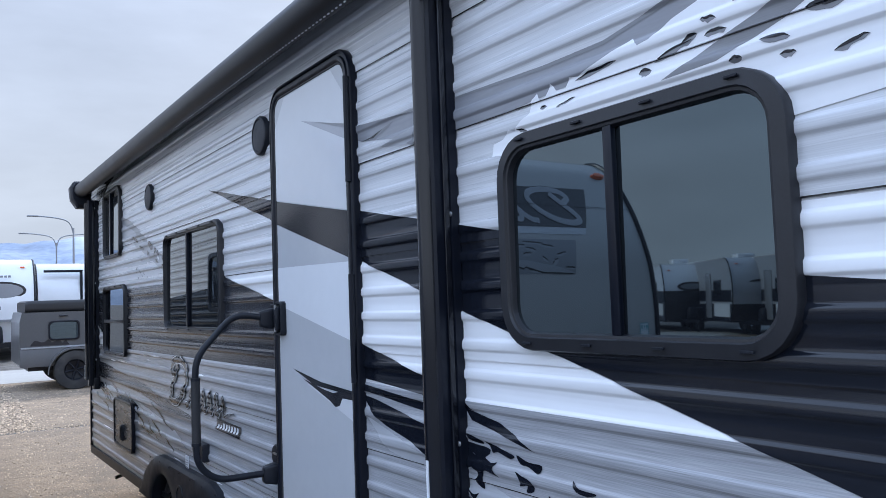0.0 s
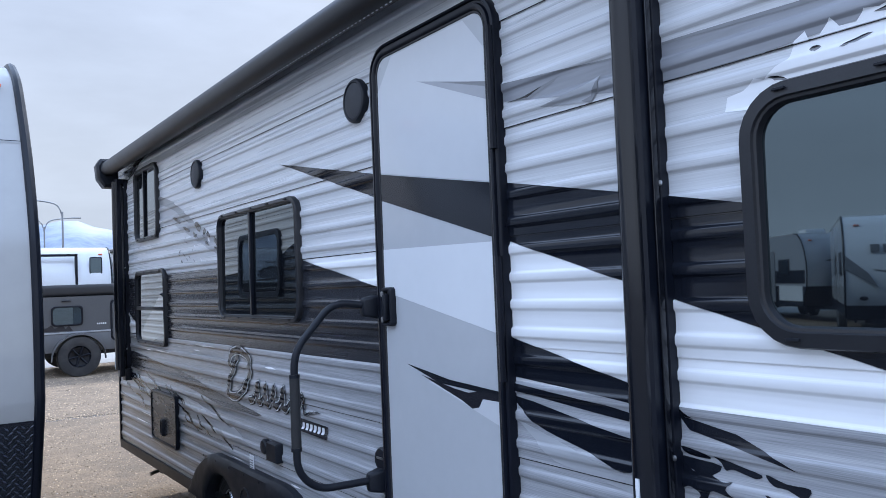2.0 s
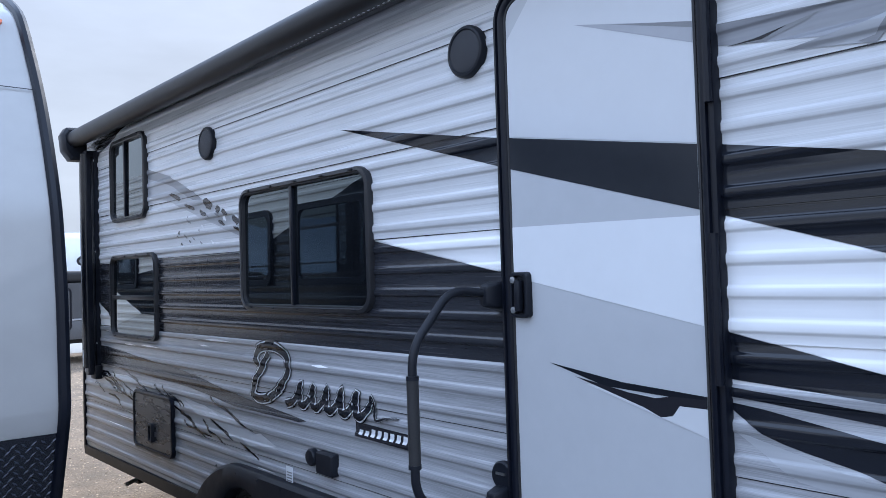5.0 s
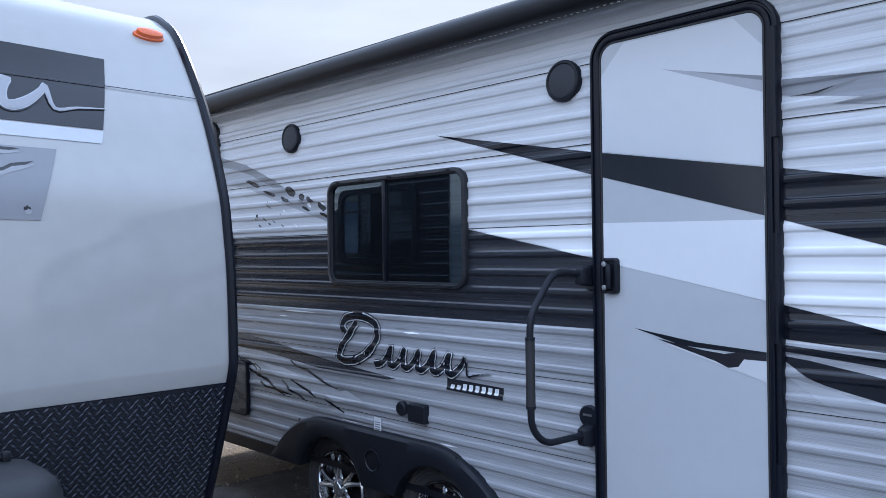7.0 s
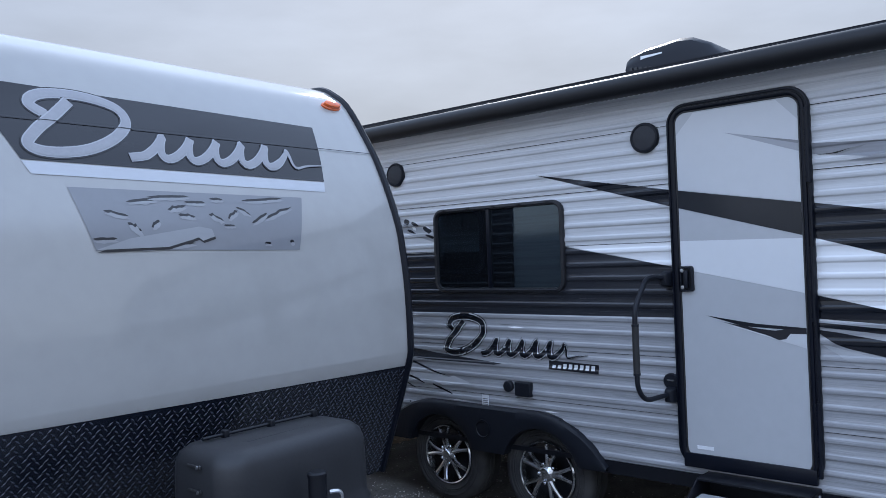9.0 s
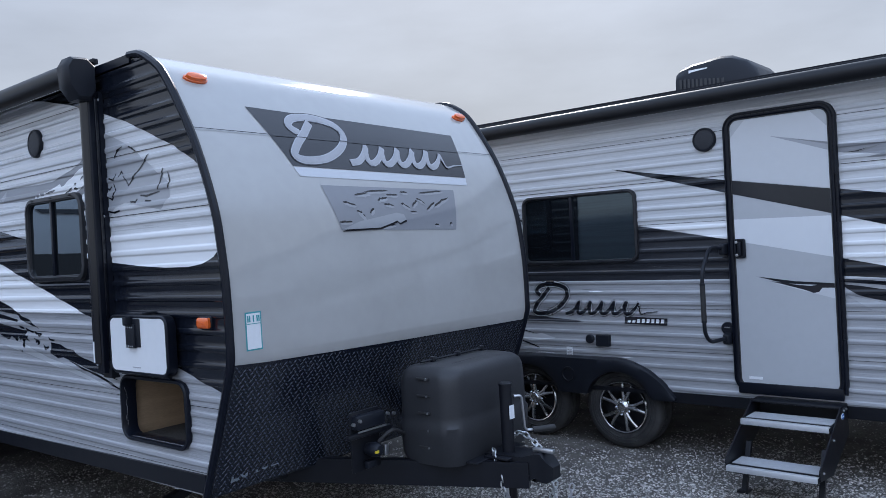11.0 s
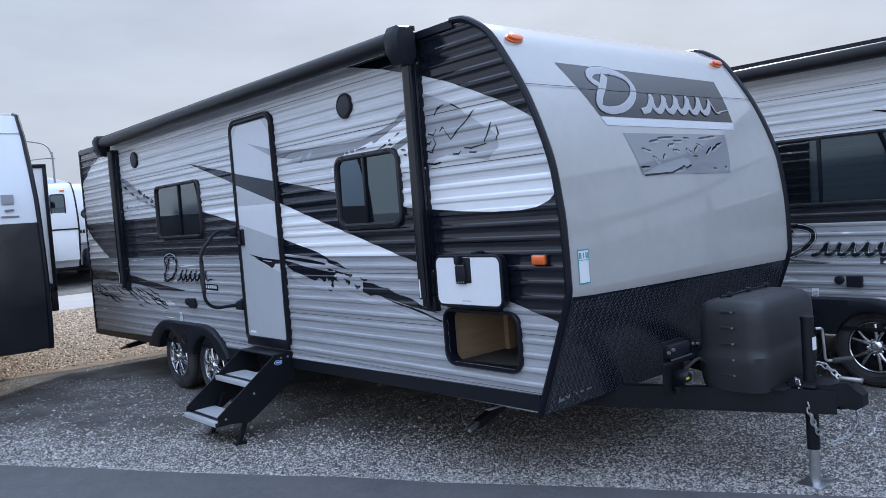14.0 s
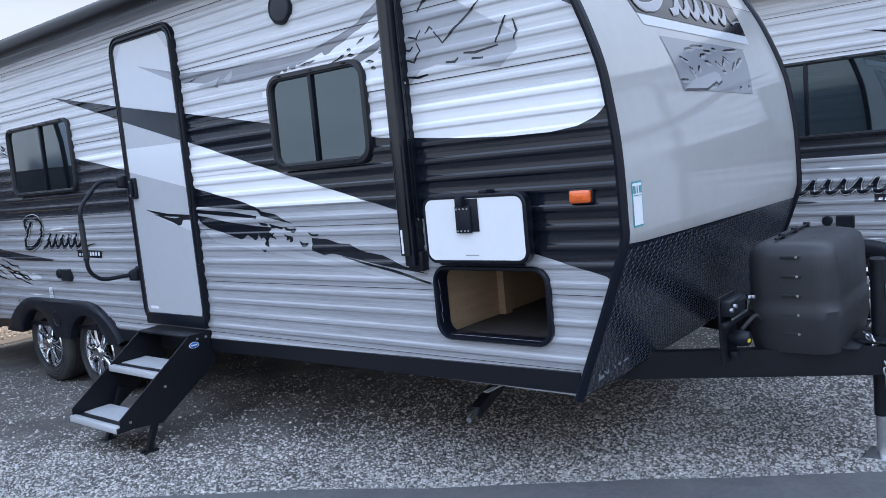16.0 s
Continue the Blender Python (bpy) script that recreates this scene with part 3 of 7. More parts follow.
def travel_trailer(name, label, m, spec):
    global SEAM0
    SEAM0 = spec["seam"]
    T = tagged(new(name), label, "travel trailer", "travel trailers")
    T.empty_display_size = 0.3
    T.matrix_basis = m
    y0, y1, yd = spec["front"], spec["rear"], spec["door"]
    zf, zr = spec["skirt"]
    rng = random.Random(spec["seed"])
    clip = lambda z: y0 + front_at(z) + 0.004
    skirt = lambda y: zf + (zr - zf) * (y - y0) / (y1 - y0)
    door = (yd, yd + spec["door_w"], spec["door_z"][0], spec["door_z"][1])
    holes = [(a + k, b - k, c + k, d - k) for a, b, c, d, k in ((*w[:4], w[4] * 0.293 + 0.004) for w in spec["windows"])] + [(door[0] + 0.045, door[1] - 0.045, door[2] + 0.02, door[3] - 0.045)]
    wa, wb, wzf, wrr = spec["wheels"]
    holes.append((wa - 0.27, wb + 0.27, 0.2, wzf((wa + wb) / 2) + 0.31))
    if "open_hatch" in spec:
        h = spec["open_hatch"]
        holes.append((h[0] + 0.015, h[1] - 0.015, h[2] + 0.015, h[3] - 0.015))

    # courses of ribbed sheet, each lapping the one below
    outline = [(y1, zr), (y1, spec["roof_r"]), (y0 + 0.72, ROOF_Z - 0.005)] + [(y0 + y, z) for y, z in CAP_FRONT[1:]] + [(y0 + y, z) for y, z in CAP_LOW[1:-1]] + [(y0 + 0.23, zf)]
    k0 = math.floor((min(zf, zr) - SEAM0) / PANEL)
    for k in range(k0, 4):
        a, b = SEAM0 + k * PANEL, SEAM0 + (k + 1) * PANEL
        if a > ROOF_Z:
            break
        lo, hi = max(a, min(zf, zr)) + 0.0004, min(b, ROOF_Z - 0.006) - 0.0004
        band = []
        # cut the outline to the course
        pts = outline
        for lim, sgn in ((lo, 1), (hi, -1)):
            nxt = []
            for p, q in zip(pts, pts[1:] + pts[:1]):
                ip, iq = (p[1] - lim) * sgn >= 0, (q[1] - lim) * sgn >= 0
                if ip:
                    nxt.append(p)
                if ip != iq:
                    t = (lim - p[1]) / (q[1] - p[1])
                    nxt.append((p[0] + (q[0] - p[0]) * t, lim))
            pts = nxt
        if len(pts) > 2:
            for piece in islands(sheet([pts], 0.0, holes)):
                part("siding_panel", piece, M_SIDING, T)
            # thin black strip painted in for the shadow under each lap
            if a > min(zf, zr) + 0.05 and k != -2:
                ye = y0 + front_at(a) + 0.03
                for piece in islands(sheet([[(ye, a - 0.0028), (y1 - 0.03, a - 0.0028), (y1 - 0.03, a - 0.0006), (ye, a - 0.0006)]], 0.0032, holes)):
                    part("lap_shadow_strip", piece, M_INK, T)

    zo, zu = spec["print"]

    def decal(nm, pts, material, out=0.0015, label="", dz=None):
        k = zo if dz is None else dz
        zl = min(zf, zr)
        pts = [(d, max(z + k, zl + 0.002) - k) for d, z in pts]
        for piece in islands(sheet([[(yd + d, z + k) for d, z in pts]], out, holes, clip=clip)):
            part(nm, piece, material, T, label)

    def fleck(d, zz, a, b, slope, material, dz=None):
        decal("fleck_decal", [(d + a * math.cos(t) * rng.uniform(0.7, 1.1), zz + slope * a * math.cos(t) + b * math.sin(t) * rng.uniform(0.5, 1.3)) for t in (0, 0.8, 1.8, 3.1, 4.0, 5.2)], material, 0.0026, dz=dz)

    rear = y1 - yd
    dw = spec["door_w"]
    top_edge = [(1.62, 2.195), (dw, 2.03), (0.0, 1.905), (-0.57, 1.803), (-1.0, 1.722)]
    low_edge = [(1.62, 2.195), (dw, 1.94), (0.0, 1.735), (-0.57, 1.568), (-1.43, 1.323), (-3.4, 0.775)]
    sweep = [(-1.30, 1.664), (-1.56, 1.618), (-1.79, 1.596), (-2.05, 1.572), (-2.30, 1.557), (-2.50, 1.555), (-2.62, 1.567), (-2.70, 1.597), (-2.76, 1.645), (-2.80, 1.72), (-3.4, 1.80)]
    decal("stripe_decal", top_edge + sweep + low_edge[::-1], M_BLACK, 0.0015, "black tapering stripe on ribbed siding")
    decal("stripe_decal", [(1.40, 1.745), (dw, 1.752), (0.0, 1.733), (-0.57, 1.566), (-1.43, 1.321), (-0.57, 1.322), (-0.43, 1.362), (0.0, 1.458), (dw, 1.612)], M_WHITE, 0.0018, "white diagonal stripe")
    decal("stripe_decal", [(-0.90, 1.742), (-3.4, 1.742)] + sweep[::-1] + [(-1.0, 1.722)], M_WHITE, 0.0013, "white swoosh band")
    decal("stripe_decal", [(rear, 1.745), (1.41, 1.742), (dw, 1.610), (dw, 1.333), (rear, 1.325)], M_WOODBLACK, 0.0014, "charcoal wood-grain band")
    decal("lower_print", [(rear, 1.326), (dw, 1.334), (0.0, 1.334), (-0.57, 1.322), (-1.43, 1.322), (-3.4, 0.775), (-3.4, 0.30), (rear, 0.30)], M_LOWER, 0.0007, "grey streaked lower wall print")
    # dark streaks low in front of the door
    decal("streak_decal", [(0.0, 1.456), (-0.43, 1.361), (-0.57, 1.322), (-0.61, 1.298), (-0.35, 1.322), (0.0, 1.345)], M_BLACK, 0.0016)
    decal("streak_decal", [(0.0, 1.327), (-0.35, 1.300), (-0.56, 1.272), (-0.56, 1.258), (-0.30, 1.278), (0.0, 1.305)], M_BLACK, 0.0018)
    decal("streak_decal", smooth_curve([(0.0, 1.290), (-0.30, 1.246), (-0.56, 1.215), (-0.68, 1.205), (-0.63, 1.172), (-0.59, 1.188), (-0.53, 1.135), (-0.47, 1.165), (-0.40, 1.142), (-0.30, 1.170), (-0.12, 1.208), (-0.05, 1.240)], 3, True), M_BLACK, 0.0018, "black ragged brush streak")
    decal("streak_decal", [(-0.57, 1.303), (-0.72, 1.278), (-0.86, 1.222), (-0.75, 1.245), (-0.60, 1.272)], M_BLACK, 0.0018)
    decal("streak_decal", [(-1.0, 1.143), (-1.12, 1.135), (-1.20, 1.113), (-1.28, 1.108), (-1.39, 1.068), (-1.50, 1.052), (-1.66, 0.994), (-1.78, 0.965), (-1.60, 0.986), (-1.45, 1.010), (-1.30, 1.035), (-1.15, 1.060), (-1.08, 1.052), (-1.0, 1.075)], M_BLACK, 0.0018, "black ragged brush streak")
    decal("streak_decal", stroke([(-1.22, 1.045), (-1.40, 1.008), (-1.58, 0.972), (-1.80, 0.920)], [0.002, 0.006, 0.007, 0.005]), M_BLACK, 0.0018)
    decal("streak_decal", [(0.0, 1.225), (-0.30, 1.155), (-0.62, 1.125), (-0.95, 1.05), (-1.25, 1.01), (-1.75, 0.905), (-1.20, 0.985), (-0.62, 1.07), (-0.15, 1.13)], M_SHADE, 0.0012)
    for pts in ([(-0.585, 1.236), (-0.645, 1.226), (-0.65, 1.216), (-0.60, 1.218), (-0.585, 1.228)],
                [(-0.665, 1.225), (-0.72, 1.214), (-0.775, 1.203), (-0.76, 1.193), (-0.71, 1.203), (-0.69, 1.198), (-0.68, 1.212)],
                [(-0.785, 1.206), (-0.83, 1.195), (-0.88, 1.194), (-0.866, 1.172), (-0.83, 1.184), (-0.80, 1.186)],
                [(-0.575, 1.196), (-0.61, 1.182), (-0.64, 1.186), (-0.68, 1.172), (-0.705, 1.176), (-0.69, 1.158), (-0.712, 1.140), (-0.66, 1.150), (-0.64, 1.128), (-0.645, 1.098), (-0.605, 1.112), (-0.622, 1.132), (-0.60, 1.150), (-0.575, 1.145)],
                [(-0.785, 1.166), (-0.81, 1.160), (-0.845, 1.150), (-0.848, 1.128), (-0.82, 1.122), (-0.825, 1.138), (-0.795, 1.132), (-0.80, 1.148)],
                [(-0.985, 1.178), (-1.01, 1.164), (-1.065, 1.162), (-1.04, 1.152), (-1.0, 1.156)],
                [(-0.90, 1.128), (-0.93, 1.115), (-0.97, 1.118), (-0.955, 1.098), (-0.92, 1.10)],
                [(-0.575, 1.090), (-0.60, 1.078), (-0.625, 1.085), (-0.60, 1.066)]):
        decal("torn_patch_decal", smooth_curve(pts, 3, True), M_BLACK, 0.0026)
    # curved grey band and torn white edge above the front window
    curve = [(0.50, 2.25), (0.0, 2.192), (-0.45, 2.156), (-0.68, 2.150), (-0.95, 2.140), (-1.145, 2.142), (-1.32, 2.172), (-1.49, 2.216), (-1.70, 2.330)]
    decal("stripe_decal", curve + [(-1.72, 2.22), (-1.50, 2.135), (-1.20, 2.085), (-0.75, 2.060), (-0.45, 2.070), (0.0, 2.142)], M_BAND, 0.0012, "grey curved band", zu)
    decal("stripe_decal", stroke(curve[1:], [0.001, 0.003, 0.004, 0.005, 0.005, 0.005, 0.004, 0.003]), M_MIDGREY, 0.002, dz=zu)
    decal("stripe_decal", [(-0.735, 1.962), (-0.742, 1.992), (-0.78, 1.998), (-0.81, 2.017), (-0.83, 2.010), (-0.86, 2.03), (-0.885, 2.038), (-0.90, 2.070), (-0.923, 2.083), (-0.93, 2.064), (-0.952, 2.068), (-0.975, 2.094), (-0.99, 2.074), (-1.022, 2.072), (-1.038, 2.092), (-1.065, 2.088), (-1.15, 2.108), (-1.229, 2.125), (-1.245, 2.106), (-1.276, 2.110), (-1.33, 2.135), (-1.39, 2.150), (-1.50, 2.19), (-1.74, 2.275), (-1.74, 1.90), (-1.45, 1.88), (-1.0, 1.93)], M_WHITE, 0.0017, "torn white edge print", zu)
    decal("stripe_decal", [(-1.299, 2.018), (-1.42, 2.058), (-1.58, 2.105), (-1.74, 2.16), (-1.74, 2.135), (-1.58, 2.065), (-1.43, 2.022)], M_MIDGREY, 0.0021, dz=zu)
    decal("stripe_decal", [(-1.74, 2.36), (-2.0, 2.257), (-2.36, 2.03), (-2.37, 1.96), (-2.28, 1.90), (-1.95, 1.96), (-1.74, 1.93)], M_SHADE, 0.0012, "pale grey shard print", zu)
    decal("stripe_decal", [(-1.74, 2.20), (-2.16, 2.16), (-1.95, 2.01), (-1.74, 1.86)], M_GREY, 0.0014, dz=zu)

    decal("torn_patch_decal", [(-0.02, 2.136), (-0.10, 2.139), (-0.24, 2.162), (-0.215, 2.150), (-0.12, 2.126)], M_MIDGREY, 0.0022, dz=zu)
    decal("torn_patch_decal", [(-0.02, 2.134), (-0.09, 2.137), (-0.17, 2.150), (-0.11, 2.132)], M_BLACK, 0.0027, dz=zu)
    decal("torn_patch_decal", [(-0.16, 2.092), (-0.33, 2.112), (-0.385, 2.128), (-0.372, 2.090), (-0.345, 2.068), (-0.27, 2.078)], M_SHADE, 0.0022, dz=zu)
    decal("torn_patch_decal", [(-0.315, 2.076), (-0.350, 2.082), (-0.385, 2.128), (-0.379, 2.094), (-0.350, 2.064)], M_MIDGREY, 0.0027, dz=zu)
    decal("torn_patch_decal", [(-0.42, 2.105), (-0.50, 2.145), (-0.49, 2.100), (-0.455, 2.075)], M_SHADE, 0.0022, dz=zu)

    def tear(d, zz, a, b, slope):
        """A hole torn in the print: grey field with a dark shadow along its upper edge."""
        up, dn = [], []
        for q in range(7):
            t = q / 6
            w = math.sin(math.pi * t) ** 0.6
            x = d - a + 2 * a * t
            up.append((x, zz + slope * (x - d) + b * w * rng.uniform(0.6, 1.15)))
            dn.append((x + rng.uniform(-0.1, 0.1) * a, zz + slope * (x - d) - b * w * rng.uniform(0.5, 1.2)))
        decal("torn_patch_decal", up + dn[::-1][1:-1], M_MIDGREY, 0.0024, dz=zu)
        decal("torn_patch_decal", up + [(x, z - b * 0.75 * math.sin(math.pi * (k + 0.2) / 6.4)) for k, (x, z) in enumerate(up)][::-1][1:-1], M_BLACK, 0.0030, dz=zu)

    for d, zz, a, b, sl in ((-1.12, 2.086, 0.066, 0.007, -0.08), (-1.255, 2.047, 0.017, 0.010, 0.0), (-1.37, 2.081, 0.021, 0.009, -0.3), (-1.42, 2.105, 0.018, 0.008, 0.2), (-1.33, 2.070, 0.05, 0.007, -0.2), (-1.43, 2.078, 0.025, 0.009, 0.0), (-1.55, 2.030, 0.030, 0.009, 0.2), (-1.47, 2.014, 0.014, 0.008, 0.0), (-1.57, 1.998, 0.016, 0.008, 0.1), (-1.02, 2.040, 0.030, 0.005, -0.2), (-0.94, 2.046, 0.012, 0.006, 0.0), (-1.50, 2.135, 0.03, 0.008, -0.4), (-1.62, 2.15, 0.04, 0.009, -0.5), (-1.64, 2.06, 0.035, 0.010, 0.1), (-1.68, 1.985, 0.03, 0.009, -0.2), (-0.86, 2.006, 0.02, 0.005, 0.3)):
        tear(d, zz, a, b, sl)
    for pts in ([(-1.95, 2.10), (-1.99, 2.045), (-2.05, 2.085), (-2.16, 2.155), (-2.20, 2.185)], [(-2.27, 2.00), (-2.30, 2.06), (-2.33, 2.10)], [(-2.10, 1.985), (-2.16, 1.978), (-2.28, 1.99)], [(-1.78, 2.0), (-1.82, 1.985), (-1.86, 2.03), (-1.84, 2.07)], [(-1.80, 2.10), (-1.85, 2.085), (-1.87, 2.12)], [(-1.78, 1.925), (-1.84, 1.915), (-1.90, 1.922)],
                [(-1.86, 2.20), (-1.90, 2.235), (-1.96, 2.25)], [(-2.0, 1.96), (-2.05, 1.955), (-2.07, 1.97)], [(-2.36, 2.0), (-2.375, 2.03), (-2.36, 2.08)], [(-1.76, 2.05), (-1.80, 2.04), (-1.82, 2.055)], [(-1.90, 2.10), (-1.925, 2.125), (-1.94, 2.11)], [(-2.02, 2.245), (-2.08, 2.21)], [(-2.14, 1.955), (-2.20, 1.95)]):
        wd = [0.0015 + 0.0042 * math.sin(math.pi * (q + 0.6) / len(pts)) for q in range(len(pts))]
        decal("crack_decal", stroke(pts, wd), M_WOODBLACK, 0.0026, dz=zu)
    # black corner over the arc
    decal("stripe_decal", [(-0.95, 2.675), (-0.95, 2.645), (-1.09, 2.625), (-1.40, 2.555), (-1.76, 2.454), (-2.0, 2.375), (-2.20, 2.294), (-2.42, 2.20), (-2.62, 2.091), (-2.80, 1.98), (-3.4, 1.98), (-3.4, 2.66), (-1.6, 2.685)], M_BLACK, 0.0017, "black upper corner field", zu)
    # rear quarter: dark tapering swoosh, cracks, pale wedge
    decal("stripe_decal", [(rear, 1.19), (rear - 0.5, 1.195), (3.2, 1.125), (2.5, 1.05), (1.93, 1.008), (2.0, 0.998), (2.6, 1.0), (3.2, 1.045), (rear - 0.4, 1.075), (rear, 1.07)], M_WOODBLACK, 0.0016, "charcoal tapering swoosh")
    decal("stripe_decal", [(rear, 1.72), (rear - 0.16, 1.60), (rear - 0.45, 1.45), (rear - 0.72, 1.335), (rear, 1.327)], M_WHITE, 0.0018)
    decal("stripe_decal", [(rear, 2.70), (rear - 1.3, 2.68), (rear - 0.9, 2.60), (rear - 0.4, 2.48), (rear, 2.28)], M_WOODBLACK, 0.0016, dz=0.0)
    decal("stripe_decal", [(3.75, 2.30), (3.35, 2.205), (2.90, 2.03), (2.48, 1.90), (2.48, 1.815), (2.90, 1.93), (3.35, 2.06), (3.75, 2.13)], M_SHADE, 0.0014, "pale grey torn band")
    decal("torn_patch_decal", [(3.75, 2.302), (3.35, 2.207), (3.02, 2.085), (2.93, 2.035), (3.05, 2.045), (3.30, 2.14), (3.45, 2.18), (3.75, 2.24)], M_MIDGREY, 0.0019)
    for d, z, w, h in ((2.86, 2.010, 0.05, 0.030), (2.74, 1.968, 0.03, 0.022), (2.66, 1.950, 0.045, 0.014), (2.55, 1.905, 0.04, 0.022), (2.52, 1.858, 0.04, 0.012), (2.70, 1.900, 0.05, 0.010), (2.92, 1.965, 0.05, 0.012), (3.08, 2.01, 0.06, 0.012), (3.26, 2.08, 0.07, 0.014)):
        decal("torn_patch_decal", [(d + w * math.cos(a) * rng.uniform(0.7, 1.2), z + 0.3 * w * math.cos(a) + h * math.sin(a) * rng.uniform(0.6, 1.3)) for a in (0, 0.7, 1.6, 2.4, 3.2, 4.1, 5.0, 5.7)], M_WOODBLACK, 0.0024)
    decal("stripe_decal", [(rear, 1.02), (3.3, 0.99), (2.6, 0.93), (2.1, 0.83), (2.5, 0.78), (3.0, 0.80), (3.6, 0.78), (rear, 0.86)], M_SHADE, 0.0013)
    for pts in ([(2.20, 0.86), (2.35, 0.90), (2.42, 0.885), (2.60, 0.935), (2.78, 0.93), (2.95, 0.965), (3.20, 0.97), (3.05, 0.915), (2.85, 0.89), (2.70, 0.845), (2.55, 0.86), (2.45, 0.83)], [(3.35, 0.90), (3.55, 0.945), (3.80, 0.95), (3.70, 0.90), (3.50, 0.875)], [(3.85, 1.0), (4.1, 1.03), (4.4, 1.02), (4.2, 0.985)]):
        decal("torn_patch_decal", pts, M_PALEPRINT, 0.0017)
    for i in range(34):
        d = rng.uniform(1.4, rear - 0.5)
        zz = rng.choice((rng.uniform(1.22, 1.31), rng.uniform(0.60, 0.82)))
        L = rng.uniform(0.10, 0.40)
        decal("streak_decal", [(d, zz), (d + L * 0.5, zz + rng.uniform(0.003, 0.007)), (d + L, zz + 0.002), (d + L * 0.6, zz - rng.uniform(0.002, 0.006))], rng.choice((M_WHITE, M_MIDGREY, M_MIDGREY)), 0.0018)
    for i in range(26):
        d = rng.uniform(2.3, rear - 0.35)
        zz = 0.86 + 0.03 * (d - 3.2) + rng.uniform(-0.07, 0.10)
        pts = [(d + 0.09 * q + rng.uniform(-0.02, 0.02), zz + 0.022 * q + rng.uniform(-0.016, 0.016)) for q in range(rng.randint(3, 6))]
        decal("crack_decal", stroke(pts, [0.0015 + 0.006 * math.sin(math.pi * (q + 0.3) / len(pts)) for q in range(len(pts))]), M_BLACK, 0.002)
    for i in range(16):
        fleck(rng.uniform(2.5, 3.3), 1.86 + rng.uniform(-0.07, 0.1), rng.uniform(0.01, 0.035), rng.uniform(0.004, 0.012), 0.4, rng.choice((M_BLACK, M_MIDGREY, M_WHITE)))
    zq = spec["print_rear"]
    logo(T, yd + 1.29, yd + 2.42, 1.05 + zq, 1.315 + zq, mats=(M_BLACK, M_SILVERBAR, M_BLACK), flip=-1, weight=0.95)
    plate = part("name_plate", sheet([[(yd + 1.22, 0.99 + zq), (yd + 1.57, 0.998 + zq), (yd + 1.57, 1.052 + zq), (yd + 1.22, 1.044 + zq)]], 0.005, ribbed=True), M_INK, T, "small black name plate with white bars")
    for i in range(8):
        a = yd + 1.545 - i * 0.039
        hgt = 0.018 if i < 2 else 0.028
        part("bar", sheet([[(a, 1.008 + zq), (a - 0.024, 1.007 + zq), (a - 0.027, 1.007 + zq + hgt), (a - 0.003, 1.008 + zq + hgt)]], 0.0065), M_SILVERBAR, plate, smooth=False)

    # body behind the skin
    body = [(y1 - 0.01, zr + 0.01), (y1 - 0.01, spec["roof_r"] - 0.01), (y0 + 0.72, ROOF_Z - 0.02)] + [(y0 + y + 0.012, z) for y, z in CAP_FRONT[1:]] + [(y0 + y + 0.012, z) for y, z in CAP_LOW[1:-1]] + [(y0 + 0.25, zf + 0.01)]
    part("far_wall", loft([[(WIDE - 0.02, y, z) for y, z in body], [(WIDE, y, z) for y, z in body]]), M_SIDING, T)
    far_side = sheet([[(y0 + 0.75, zf), (y1 - 0.02, zr), (y1 - 0.02, ROOF_Z - 0.06), (y0 + 0.75, ROOF_Z - 0.06)]], 0.0, at=lambda y, z: (WIDE + 0.002 + relief(z), y, z))
    part("far_siding", far_side, M_SIDING, T)
    part("stripe_decal", sheet([[(y0 + 0.75, 1.22), (y1 - 2.4, 1.30), (y1 - 1.2, 1.62), (y1 - 2.6, 1.72), (y0 + 2.6, 1.80), (y0 + 0.75, 2.30)]], 0.0, at=lambda y, z: (WIDE + 0.005 + relief(z), y, z)), M_BLACK, T)
    part("stripe_decal", sheet([[(y1 - 2.4, 1.30), (y1 - 0.02, 0.90), (y1 - 0.02, 1.05), (y1 - 1.2, 1.62)]], 0.0, at=lambda y, z: (WIDE + 0.005 + relief(z), y, z)), M_WHITE, T)
    for wa, wb in ((y0 + 1.05, y0 + 1.95), (y1 - 2.3, y1 - 1.6), (y1 - 5.2, y1 - 4.2)):
        fw = part("window", loft([[(WIDE + o, y, z) for y, z in rrect(wa + i, wb - i, 1.55 + i, 2.10 - i, 0.08)] for i, o in ((0, 0.0), (0, 0.03), (0.04, 0.03), (0.045, 0.012))], caps=False), M_TRIM, T)
        part("pane", loft([[(WIDE + o, y, z) for y, z in rrect(wa + 0.04, wb - 0.04, 1.59, 2.06, 0.06)] for o in (0.008, 0.014)]), M_GLASS, fw, smooth=False)
    part("rear_wall", box(0.004, WIDE - 0.004, y1 - 0.03, y1, zr, spec["roof_r"] - 0.004, 0.004), M_SIDING, T)
    part("floor_pan", loft([[(x, y0 + 0.25, zf - 0.03) for x in (0.01, WIDE - 0.01)] + [(x, y0 + 0.25, zf) for x in (WIDE - 0.01, 0.01)], [(x, y1 - 0.04, zr - 0.03) for x in (0.01, WIDE - 0.01)] + [(x, y1 - 0.04, zr) for x in (WIDE - 0.01, 0.01)]]), M_STEELBLK, T)
